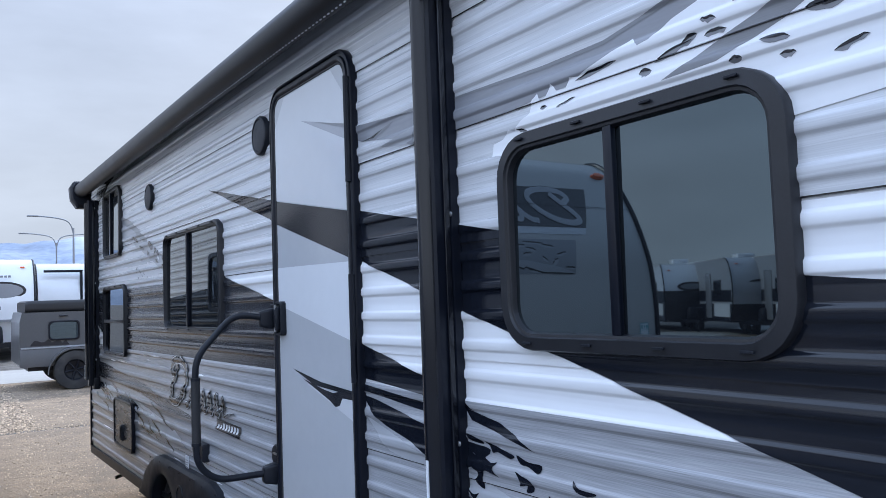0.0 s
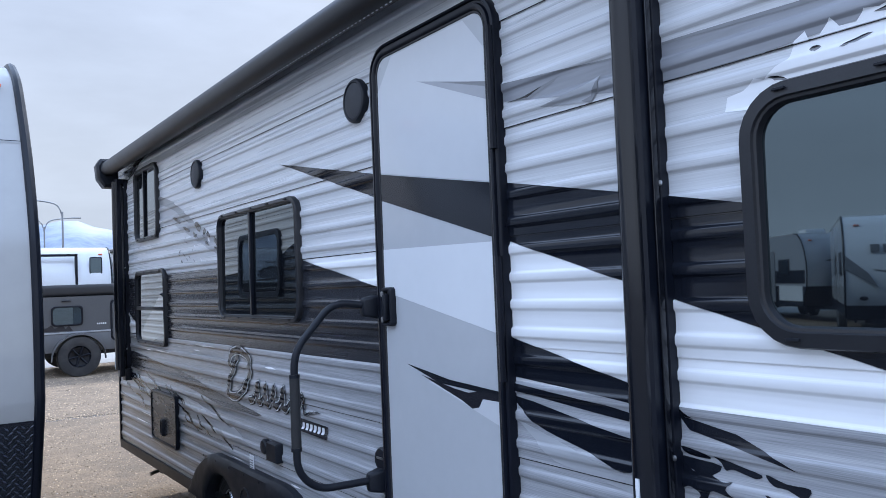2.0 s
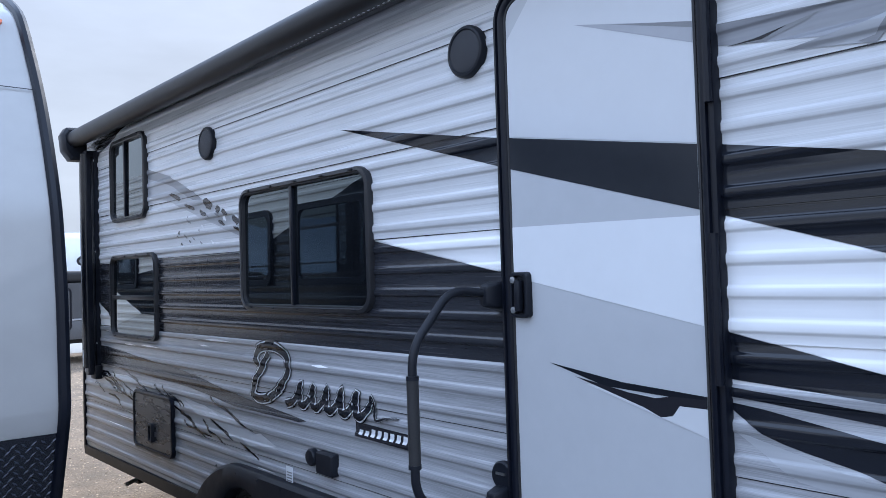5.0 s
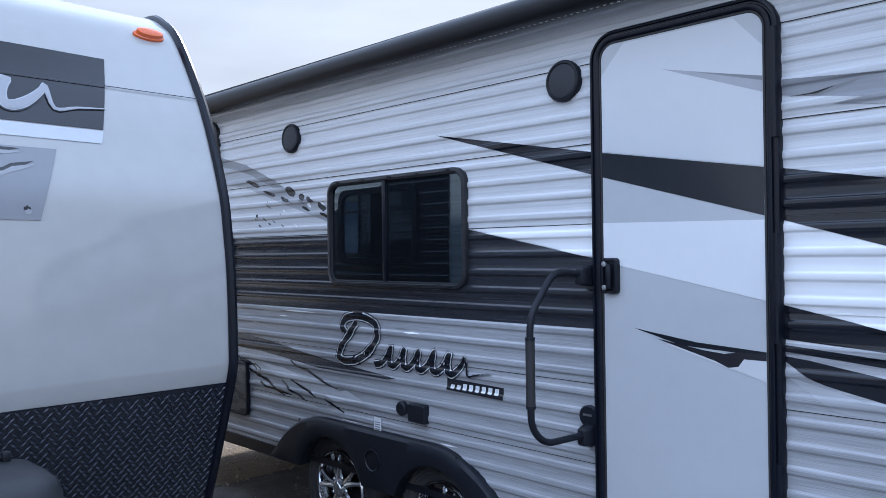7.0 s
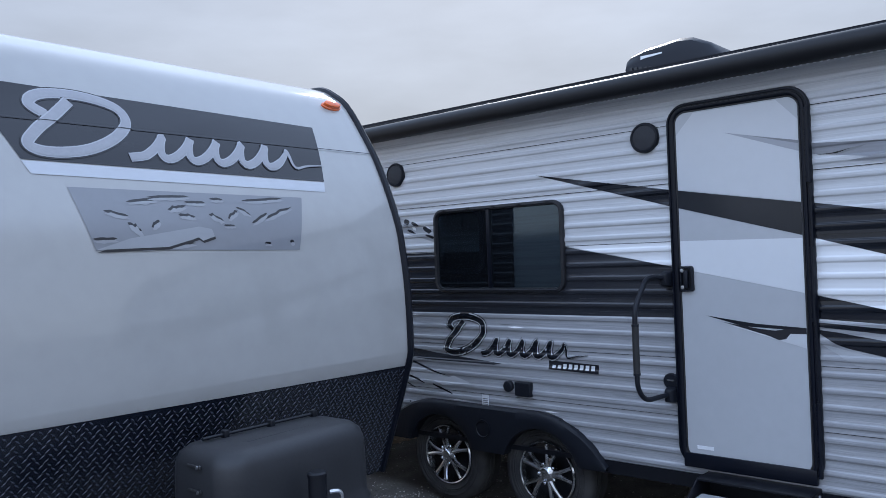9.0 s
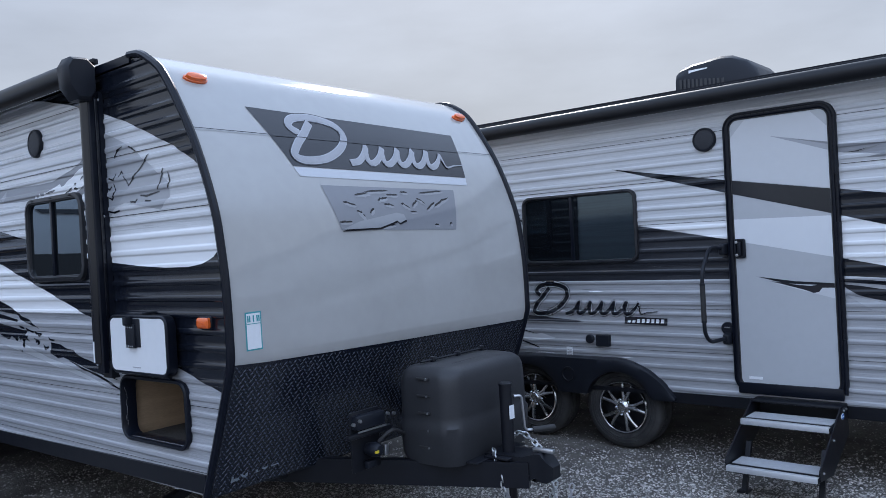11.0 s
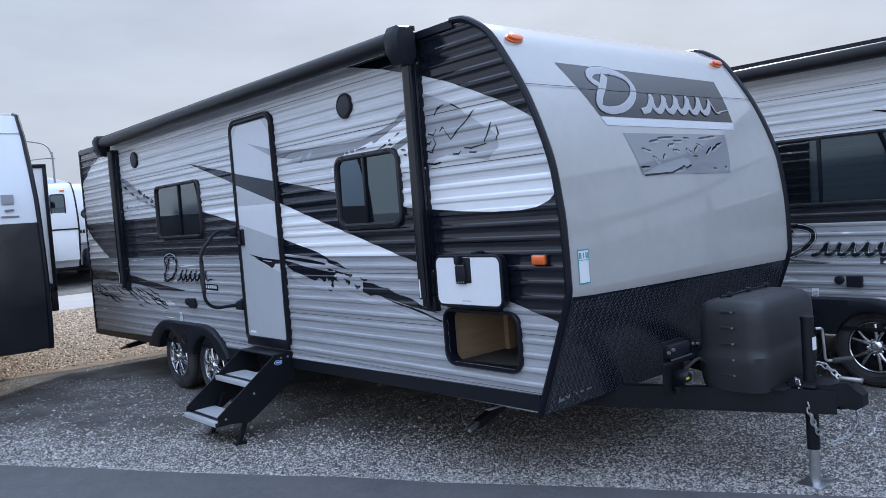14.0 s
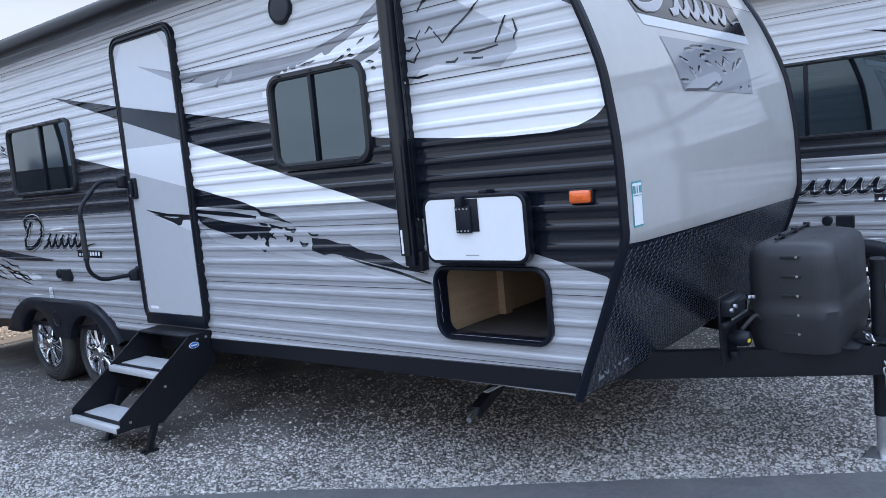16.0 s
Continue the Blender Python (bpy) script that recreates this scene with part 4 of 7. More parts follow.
    part("roof", loft([[(x, y0 + 0.70, z) for x, z in ((0.0, ROOF_Z - 0.03), (0.0, ROOF_Z - 0.006), (0.5, ROOF_Z), (WIDE - 0.5, ROOF_Z), (WIDE, ROOF_Z - 0.006), (WIDE, ROOF_Z - 0.03))], [(x, y1, z) for x, z in ((0.0, spec["roof_r"] - 0.03), (0.0, spec["roof_r"] - 0.006), (0.5, spec["roof_r"]), (WIDE - 0.5, spec["roof_r"]), (WIDE, spec["roof_r"] - 0.006), (WIDE, spec["roof_r"] - 0.03))]]), M_ROOF, T)
    part("roof_edge_trim", loft([[(x, y, z + dz) for x, dz in ((-0.018, -0.040), (-0.018, 0.004), (0.02, 0.006), (0.02, -0.040))] for y, z in ((y0 + 0.70, ROOF_Z), (y1 + 0.005, spec["roof_r"]))]), M_TRIM, T, "black roof edge moulding")
    part("rear_corner_trim", box(-0.016, 0.03, y1 - 0.028, y1 + 0.008, zr, spec["roof_r"], 0.004), M_TRIM, T)
    # added slab, coloured dark in place of the unlit room behind the openings
    part("dark_inner_slab", box(0.03, 0.05, y0 + 0.7, y1 - 0.05, zf + 0.55, 2.6), M_CARPET, T, smooth=False)
    # lower black rail
    for ra, rb in ((y0 + 0.235, spec["fender"][0] + 0.06), (spec["fender"][1] - 0.06, y1)):
        rail = []
        for y in (ra, rb):
            q = (y - y0 - 0.235) / (y1 - y0 - 0.235)
            drop = -0.085 + 0.025 * q
            rail.append([(x, y, skirt(y) + dz) for x, dz in ((-0.012, drop), (-0.016, 0.004), (0.05, 0.004), (0.05, drop))])
        part("lower_rail", loft(rail), M_STEELBLK, T, "black lower chassis skirt")
    for x in (0.5, WIDE - 0.5):
        part("chassis_rail", box(x - 0.03, x + 0.03, y0 + 0.3, y1 - 0.1, zf - 0.16, zf - 0.03, 0.006), M_STEELBLK, T)

    # front cap
    def cap_pt(x, z, out=0.0):
        e = 0.01
        ya, yb = front_at(z - e), front_at(z + e)
        nrm = Vector((-2 * e, (yb - ya))).normalized()
        return (x, y0 + front_at(z) + nrm.x * out, z + nrm.y * out)

    fine = smooth_curve(CAP_FRONT, 6)
    cut = lambda x: 1.150 - 0.048 * (max(0.0, x) / WIDE) ** 0.6
    edge = lambda x: (front_at(cut(x)), cut(x))
    part("front_cap", loft([[(x, y0 + y, z) for y, z in fine[:-1] + [edge(x)]] for x in (0.0, 0.2, 0.6, 1.2, 1.8, WIDE)], caps=False, closed=False), M_CAP, T, "smooth light grey fibreglass front cap")
    seam_z = 2.265
    part("cap_seam", sheet([[(0.0, seam_z - 0.002), (WIDE, seam_z - 0.002), (WIDE, seam_z + 0.002), (0.0, seam_z + 0.002)]], ribbed=False, at=lambda x, z: cap_pt(x, z, 0.0085)), M_INK, T, smooth=False)
    low = part("stone_guard", loft([[(x, y0 + y - 0.003, z) for y, z in [edge(x)] + CAP_LOW[1:]] for x in (0.0, 0.2, 0.6, 1.2, 1.8, WIDE)], caps=False, closed=False), M_PLATE, T, "black diamond tread plate stone guard")
    bm = bmesh.new()
    step = 0.030
    length = 0.70
    i = 0
    s = 0.012
    while s < 0.70:
        # walk down the plate
        acc = 0.0
        for (ya, za), (yb, zb) in zip(CAP_LOW, CAP_LOW[1:]):
            seg = math.hypot(yb - ya, zb - za)
            if s <= acc + seg:
                t = (s - acc) / seg
                py, pz = ya + (yb - ya) * t, za + (zb - za) * t
                dy, dz = (yb - ya) / seg, (zb - za) / seg
                break
            acc += seg
        else:
            break
        x = 0.02 + (step / 2 if i % 2 else 0)
        j = 0
        while x < WIDE - 0.02:
            if pz > cut(x) - 0.012:
                x += step
                j += 1
                continue
            ang = 0.75 if (i + j) % 2 else -0.75
            ca, sa = math.cos(ang), math.sin(ang)
            vs = []
            for a, b, h in ((-0.0135, 0, 0), (0, -0.0042, 0), (0.0135, 0, 0), (0, 0.0042, 0), (0, 0, 0.0034)):
                xx, ss = a * ca - b * sa, a * sa + b * ca
                vs.append(bm.verts.new((x + xx, y0 + py - 0.0035 + dy * ss + dz * h, pz + dz * ss - dy * h)))
            for a, b in ((0, 1), (1, 2), (2, 3), (3, 0)):
                bm.faces.new((vs[a], vs[b], vs[4]))
            x += step
            j += 1
        s += step / 2 * 1.3
        i += 1
    part("tread_pattern", bm, M_TREAD, low, smooth=False, kind="stuff")
    for x in (-0.006, WIDE + 0.006):
        edge = [(x, y0 + y - 0.004, z + 0.002) for y, z in smooth_curve(CAP_FRONT + CAP_LOW[1:], 3)]
        part("cap_edge_trim", tube(edge, 0.020, 8), M_TRIM, T, "black edge moulding of the front cap")
    rows = [z for _, z in CAP_EDGE]
    panel = part("cap_print", sheet([[(0.392, 2.42), (2.075, 2.39), (2.0, 2.085), (0.545, 2.10)]], ribbed=rows, at=lambda x, z: cap_pt(x, z, 0.0025)), M_CAPDARK, T, "charcoal slanted panel print on the cap")
    part("cap_print", sheet([[(0.545, 2.095), (2.0, 2.08), (1.985, 2.03), (0.57, 2.045)]], ribbed=rows, at=lambda x, z: cap_pt(x, z, 0.0025)), M_CAPBAND, T, smooth=True)
    logo(T, 0.56, 2.02, 2.12, 2.40, at=lambda x, z, o: cap_pt(x, z, o), mats=(M_INK, M_CHROMEPRINT, M_EMBLEM), out=0.004, weight=0.85)
    part("cap_print", sheet([[(0.69, 2.0), (1.82, 1.995), (1.74, 1.74), (0.76, 1.755)]], ribbed=rows, at=lambda x, z: cap_pt(x, z, 0.0025)), M_CAPGREY, T, "grey distressed panel print")
    for x, zz, a, b, sl in ((0.86, 1.90, 0.05, 0.010, -0.2), (0.98, 1.955, 0.07, 0.009, 0.1), (0.93, 1.84, 0.03, 0.022, -0.8), (0.80, 1.80, 0.05, 0.008, 0.0), (1.10, 1.975, 0.10, 0.008, 0.05), (1.13, 1.93, 0.045, 0.012, 0.2), (1.22, 1.955, 0.05, 0.008, 0.0), (1.17, 1.895, 0.04, 0.010, -0.1), (1.33, 1.972, 0.035, 0.007, 0.0), (1.31, 1.89, 0.035, 0.014, -0.4), (1.40, 1.905, 0.03, 0.014, 0.6), (1.37, 1.855, 0.03, 0.006, 0.0), (1.46, 1.92, 0.035, 0.011, -0.5), (1.58, 1.978, 0.12, 0.008, 0.08), (1.54, 1.89, 0.05, 0.010, 0.5), (1.65, 1.915, 0.09, 0.012, 0.35), (1.10, 1.775, 0.09, 0.012, 0.05), (0.95, 1.765, 0.06, 0.006, 0.0), (1.56, 1.775, 0.02, 0.006, 0.0), (1.70, 1.78, 0.012, 0.010, 0.0), (1.02, 1.86, 0.02, 0.012, 0.6)):
        up, dn = [], []
        for q in range(8):
            t = q / 7
            w = math.sin(math.pi * t) ** 0.55
            px = x - a + 2 * a * t
            up.append((px, zz + sl * (px - x) + b * w * rng.uniform(0.5, 1.2)))
            dn.append((px, zz + sl * (px - x) - b * w * rng.uniform(0.4, 1.2)))
        part("torn_patch_decal", sheet([up + dn[::-1][1:-1]], ribbed=rows, at=lambda x, z: cap_pt(x, z, 0.0034)), M_CAPDARK, T, smooth=False)
        part("torn_patch_decal", sheet([[(px + 0.003, z - 0.011) for px, z in up + dn[::-1][1:-1]]], ribbed=rows, at=lambda x, z: cap_pt(x, z, 0.0042)), M_CAPCHIP, T, smooth=False)
    shard = [(0.76, 1.757), (0.90, 1.800), (1.215, 1.848), (1.275, 1.838), (1.285, 1.806), (1.225, 1.788), (1.205, 1.802), (1.17, 1.792), (1.06, 1.764)]
    part("torn_patch_decal", sheet([[(x + 0.004, z - 0.010) for x, z in shard]], ribbed=rows, at=lambda x, z: cap_pt(x, z, 0.0050)), M_CAPDARK, T, smooth=False)
    part("torn_patch_decal", sheet([shard], ribbed=rows, at=lambda x, z: cap_pt(x, z, 0.0058)), M_CAPCHIP, T, smooth=False)
    for x in (0.165, WIDE - 0.13):
        bm = loft([[cap_pt(x + (0.062 * math.cos(t)) * k, 2.545 + 0.020 * math.sin(t) * k, o) for t in [2 * math.pi * q / 20 for q in range(20)]] for k, o in ((1.12, 0.0), (1.12, 0.010), (1.0, 0.012), (0.92, 0.028), (0.6, 0.034))])
        part("marker_light", bm, M_AMBER, T, "amber clearance light")
    stick = part("shipping_label", sheet([[(0.085, 1.205), (0.178, 1.205), (0.178, 1.385), (0.085, 1.385)]], ribbed=False, at=lambda x, z: cap_pt(x, z, 0.002)), M_TEAL, T, "white label with teal border and print", smooth=False)
    part("label_blank", sheet([[(0.092, 1.212), (0.171, 1.212), (0.171, 1.378), (0.092, 1.378)]], ribbed=False, at=lambda x, z: cap_pt(x, z, 0.003)), M_PAPER, stick, smooth=False)
    for i in range(7):
        if i not in (2, 4):
            part("bar", sheet([[(0.096 + i * 0.0105, 1.338), (0.1035 + i * 0.0105, 1.338), (0.1035 + i * 0.0105, 1.368), (0.096 + i * 0.0105, 1.368)]], ribbed=False, at=lambda x, z: cap_pt(x, z, 0.004)), M_TEAL, stick, smooth=False)
    part("rule", sheet([[(0.092, 1.328), (0.171, 1.328), (0.171, 1.331), (0.092, 1.331)]], ribbed=False, at=lambda x, z: cap_pt(x, z, 0.004)), M_TEAL, stick, smooth=False)

    # windows
    for w in spec["windows"]:
        window(T, *w[:5], mullions=w[5], rails=w[6], w=w[7])

    # entry door
    d0, d1, dz0, dz1 = door
    dr = part("entry_door", loft([side_loop(d0, d1, dz0, dz1, 0.11, i, o, 8) for i, o in ((0.0, 0.0), (0.0, 0.022), (0.004, 0.029), (0.013, 0.031), (0.016, 0.024), (0.022, 0.024), (0.025, 0.032), (0.034, 0.033), (0.041, 0.030), (0.046, 0.022), (0.046, 0.0))], caps=False), M_TRIM, T, "entry door with black frame and printed grey skin")
    part("door_bottom_rail", box(-0.034, -0.002, d0 + 0.03, d1 - 0.03, dz0 - 0.002, dz0 + 0.075, 0.006), M_TRIM, dr)
    part("door_skin", loft([side_loop(d0, d1, dz0, dz1, 0.11, 0.050, o, 8) for o in (0.024, 0.004)]), M_DOOR, dr, "smooth pale grey door skin", smooth=False)
    part("door_seal", loft([side_loop(d0, d1, dz0, dz1, 0.11, i, o, 8) for i, o in ((0.043, 0.020), (0.046, 0.027), (0.052, 0.027), (0.054, 0.0235))], caps=False), M_RUBBER, dr)
    pad = lambda pts, mm, o: part("door_print", sheet([[(d0 + a, z) for a, z in pts]], o, ribbed=False), mm, dr, smooth=False)
    lo, hi = 0.054, dw - 0.054
    e = spec["print"][0]
    pad([(lo, 2.160 + zu), (0.42, 2.298 + zu), (lo, 2.212 + zu)], M_DOORMID, 0.0256)
    pad([(lo, 2.198 + zu), (0.30, 2.268 + zu), (lo, 2.213 + zu)], M_MIDGREY, 0.0259)
    pad([(hi, 2.02 + e), (lo, 1.912 + e), (lo, 1.752 + e), (hi, 1.925 + e)], M_DOORDARK, 0.0252)
    pad([(hi, 1.748 + e), (lo, 1.738 + e), (lo, 1.470 + e), (hi, 1.598 + e)], M_DOORWHITE, 0.0252)
    pad([(hi, dz1 - 0.17), (hi - 0.10, dz1 - 0.06), (lo + 0.10, dz1 - 0.06), (lo, dz1 - 0.17), (lo, 1.916 + e), (hi, 2.024 + e)], M_DOORPALE, 0.0249)
    pad([(lo, 1.300 + e), (0.30, 1.315 + e), (0.55, 1.350 + e), (0.36, 1.300 + e), (lo, 1.285 + e)], M_DOORDARK, 0.0252)
    pad([(lo, 1.270 + e), (0.13, 1.270 + e), (0.15, 1.243 + e), (0.185, 1.236 + e), (0.235, 1.256 + e), (0.46, 1.318 + e), (0.28, 1.290 + e), (0.20, 1.283 + e), (0.15, 1.292 + e), (lo, 1.292 + e)], M_INK, 0.0256)
    pad([(lo, 1.275 + e), (0.42, 1.30 + e), (lo, 1.20 + e)], M_DOORPALE, 0.0254)
    for z in (dz0 + 0.22, (dz0 + dz1) / 2, dz1 - 0.30):
        part("hinge", tube([(-0.038, d0 + 0.012, z - 0.18), (-0.038, d0 + 0.012, z + 0.18)], 0.011, 8), M_TRIM, dr)
    hz = 1.545
    hd = part("door_latch", loft([[(-o, y, z) for y, z in rrect(d1 - 0.125 + i, d1 - 0.052 - i, hz - 0.068 + i, hz + 0.068 - i, 0.014)] for i, o in ((0, 0.024), (0, 0.040), (0.004, 0.046), (0.010, 0.046), (0.013, 0.032))]), M_PLASTIC, dr, "black recessed door latch")
    part("lever", box(-0.056, -0.034, d1 - 0.100, d1 - 0.078, hz - 0.05, hz + 0.045, 0.006), M_PLASTIC, hd)
    for z in (hz + 0.045, hz - 0.045):
        part("lock_cylinder", lathe([(-0.034, 0.010), (-0.049, 0.010), (-0.050, 0.0005)], (0, d1 - 0.068, z), n=16), M_ZINC, hd)
    part("maker_label", box(-0.0262, -0.0242, d0 + 0.54, d0 + 0.63, dz0 + 0.10, dz0 + 0.118), M_PAPER, dr, smooth=False)

    # folding grab handle behind the door
    gy = d1 + 0.03
    zt, zb = spec["grab"]
    gb = part("grab_handle", tube(rounded([(-0.055, gy, zt), (-0.170, gy + 0.045, zt + 0.018), (-0.330, gy + 0.040, zt - 0.150), (-0.330, gy + 0.040, zb + 0.085), (-0.255, gy + 0.035, zb + 0.015), (-0.055, gy, zb + 0.02)], 0.06), 0.0135, 12), M_PLASTIC, T, "black folding assist handle swung out from the wall")
    part("grip", tube([(-0.330, gy + 0.040, zt - 0.232), (-0.330, gy + 0.040, zb + 0.165)], 0.0178, 14), M_RUBBER, gb)
    for q in (zt - 0.232, zb + 0.165):
        part("grip_collar", tube([(-0.330, gy + 0.040, q - 0.006), (-0.330, gy + 0.040, q + 0.006)], 0.0192, 14), M_PLASTIC, gb)
    for z in (zt, zb + 0.02):
        part("bracket", loft([[(-o, y, zz) for y, zz in rrect(gy - 0.028 + i, gy + 0.028 - i, z - 0.048 + i, z + 0.036 - i, 0.012)] for i, o in ((0, 0.006), (0, 0.030), (0.008, 0.070), (0.014, 0.076))]), M_PLASTIC, gb)
    for s in spec["speakers"]:
        speaker(T, *s)

    # awning: roller, end heads, arms
    a0, a1, az, ao = spec["awning"]
    roll = part("awning", tube([(-ao, a0, az), (-ao, a1, az - 0.01)], 0.058, 24), M_VINYL, T, "rolled black awning along the roof edge")
    part("awning_flap", loft([[(-0.012, y, az + 0.075), (-ao - 0.0, y, az + 0.060), (-ao - 0.0, y, az + 0.052), (-0.012, y, az + 0.066)] for y in (a0, a1)]), M_VINYL, roll)
    part("awning_rail", box(-0.03, 0.0, a0, a1, az + 0.055, az + 0.085, 0.004), M_TRIM, roll)
    bm = bmesh.new()
    for i in range(int((a1 - a0) / 0.03)):
        yy = a0 + 0.02 + i * 0.03
        box(-ao - 0.002, -ao + 0.002, yy, yy + 0.012, az - 0.0625, az - 0.058, bm=bm)
    part("light_strip", bm, M_PAPER, roll, smooth=False, kind="stuff")
    for yy in (a0, a1):
        s = -1 if yy == a0 else 1
        part("awning_head", loft([[(-ao + x * k, yy + s * o, az - 0.03 + z * k) for x, z in ((-0.085, 0.045), (-0.055, 0.095), (0.03, 0.10), (0.075, 0.06), (0.075, -0.075), (0.045, -0.125), (-0.03, -0.125), (-0.075, -0.06))] for k, o in ((0.82, -0.075), (1.0, -0.055), (1.0, 0.035), (0.86, 0.055))]), M_PLASTIC, roll, "black faceted awning end head")
    for pa, pb, pz in spec["arms"]:
        arm = part("awning_arm", loft([[(x, y, z) for x, y in ((-0.004, pa + 0.012), (-0.03, pa + 0.012), (-0.034, pa + 0.022), (-0.075, pa + 0.022), (-0.085, pa + 0.032), (-0.085, pb - 0.012), (-0.075, pb), (-0.03, pb), (-0.004, pb))] for z in (pz, az - 0.10)]), M_TRIM, T, "black awning arm channel screwed to the wall")
        part("arm_tube", loft([[(-0.082 - 0.026 * math.sin(a), pa + 0.058 + 0.029 * math.cos(a), z) for a in [math.pi * q / 10 for q in range(11)]] for z in (pz + 0.05, az - 0.12)]), M_ARM, arm, "glossy black rounded arm tube")
        part("edge_bead", box(-0.052, -0.034, pa + 0.0135, pa + 0.0205, pz + 0.02, az - 0.14, 0.003), M_ARM, arm)
        part("foot_bracket", box(-0.05, -0.004, pa - 0.004, pb + 0.006, pz - 0.03, pz + 0.06, 0.004), M_STEELBLK, arm)
        z = pz + 0.21
        while z < az - 0.1:
            part("screw", lathe([(-0.030, 0.0075), (-0.0345, 0.0065), (-0.036, 0.0005)], (0, pa + 0.016, z), n=10), M_ZINC, arm)
            z += 0.62
        part("caution_label", box(-0.1105, -0.1035, pa + 0.052, pa + 0.062, pz + 0.06, pz + 0.17), M_PAPER, arm, smooth=False)

    # wheels and fender
    wy1, wy2, wz, wr = spec["wheels"]
    for wy in (wy1, wy2):
        wheel(T, wy, wz(wy), wr)
    f0, f1, ft = spec["fender"]
    fb = wz((wy1 + wy2) / 2) + 0.12
    path = rounded([(0, f0, fb), (0, f0 + 0.12, ft - 0.13), (0, f0 + 0.36, ft), (0, f1 - 0.36, ft), (0, f1 - 0.12, ft - 0.13), (0, f1, fb)], 0.22, 6)
    arch = wr - 0.035

    def arch_z(y):
        return max([wz(w) + math.sqrt(max(0.0, arch * arch - (y - w) ** 2)) for w in (wy1, wy2)] + [fb - 0.03])

    loops = []
    ys = [f0 + (f1 - f0) * k / 72 for k in range(73)]
    for y in ys:
        top = fb
        for p, q in zip(path, path[1:]):
            if p[1] <= y <= q[1] and q[1] > p[1]:
                top = p[2] + (q[2] - p[2]) * (y - p[1]) / (q[1] - p[1])
        bot = min(arch_z(y), top - 0.02)
        h = top - bot
        loops.append([(0.0, y, top), (-0.034, y, top - 0.002), (-0.050, y, top - min(0.018, h * 0.2)), (-0.056, y, top - h * 0.45), (-0.054, y, bot + h * 0.12), (-0.046, y, bot), (0.03, y, bot)])
    fend = part("fender_skirt", loft(loops, caps=False, closed=False), M_PLASTIC, T, "black moulded double wheel fender")
    for k in range(7):
        yy = f0 + 0.30 + (f1 - f0 - 0.60) * k / 6
        part("screw", lathe([(-0.050, 0.006), (-0.0545, 0.005), (-0.055, 0.0005)], (0, yy, ft - 0.030), n=8), M_STEELBLK, fend)
    part("fender_boss", lathe([(-0.05, 0.062), (-0.060, 0.060), (-0.061, 0.052), (-0.055, 0.048), (-0.0565, 0.0005)], (0, (wy1 + wy2) / 2 + 0.02, ft - 0.15), n=28), M_STEELBLK, fend)
    part("wheel_well", box(0.06, 0.5, f0 + 0.12, f1 - 0.12, zf - 0.05, ft + 0.02), M_CARPET, T, smooth=False)
    for yy in (wy1, wy2):
        part("axle", tube([(0.2, yy, wz(yy)), (WIDE - 0.2, yy, wz(yy))], 0.04, 10), M_STEELBLK, T)
        part("far_wheel", lathe([(WIDE - 0.24, 0.05), (WIDE - 0.24, wr - 0.02), (WIDE - 0.2, wr), (WIDE - 0.06, wr), (WIDE - 0.03, wr - 0.03), (WIDE - 0.03, 0.2), (WIDE - 0.1, 0.05)], (0, yy, wz(yy)), n=36), M_TYRE, T)

    # outlet box, small round cap, sticker
    part("outlet_box", loft([[(-o, y, z) for y, z in rrect(yd + 1.70 + i, yd + 1.82 - i, 0.815 + zq + i, 0.905 + zq - i, 0.008)] for i, o in ((0, 0.0), (0, 0.032), (0.005, 0.040), (0.012, 0.040))]), M_PLASTIC, T, "black weatherproof outlet cover")
    part("cable_inlet", lathe([(0.0, 0.036), (-0.026, 0.036), (-0.032, 0.030), (-0.034, 0.0005)], (0, yd + 1.88, 0.868 + zq), n=24), M_PLASTIC, T, "small round black inlet cap")
    sk = part("sticker", box(-0.0135, -0.0115, yd + 2.05, yd + 2.105, 0.71 + zq * 0.6, 0.795 + zq * 0.6), M_PAPER, T, "small white printed sticker", smooth=False)
    for i in range(5):
        part("bar", box(-0.0145, -0.0138, yd + 2.057, yd + 2.098, 0.72 + zq * 0.6 + i * 0.012, 0.725 + zq * 0.6 + i * 0.012), M_MIDGREY, sk, smooth=False)
    lck = part("round_lock", lathe([(0.0, 0.045), (-0.014, 0.045), (-0.020, 0.040), (-0.021, 0.0005)], (0, d1 + 0.035, 0.985), n=28), M_PLASTIC, T, "round black compartment lock")
    part("bar", box(-0.024, -0.0205, d1 + 0.015, d1 + 0.055, 0.988, 0.996), M_ALU, lck, smooth=False)

    # folding steps under the door
    sy0, sy1 = d0 + 0.02, d0 + 0.58
    st = tagged(new("entry_steps"), "black folding entry steps with grey grip treads")
    st.parent = T
    g = spec["ground"]
    ztop = dz0 - 0.015
    run = [(-0.00, ztop), (-0.16, ztop), (-0.66, g + 0.245), (-0.66, g + 0.185), (-0.40, g + 0.155), (0.0, ztop - 0.20)]
    for yy in (sy0, sy1 - 0.008):
        part("side_plate", loft([[(x, y, z) for x, z in run] for y in (yy, yy + 0.008)]), M_STEELBLK, st, smooth=False)
        for x, z in ((-0.05, ztop - 0.03), (-0.11, ztop - 0.03), (-0.36, g + 0.36), (-0.60, g + 0.22)):
            for s in ((-0.004,) if yy == sy0 else (0.012,)):
                part("bolt", lathe([(-0.004, 0.008), (0.004, 0.008)], (x, yy + s, z), axis="y", n=8, caps=True), M_ZINC, st)
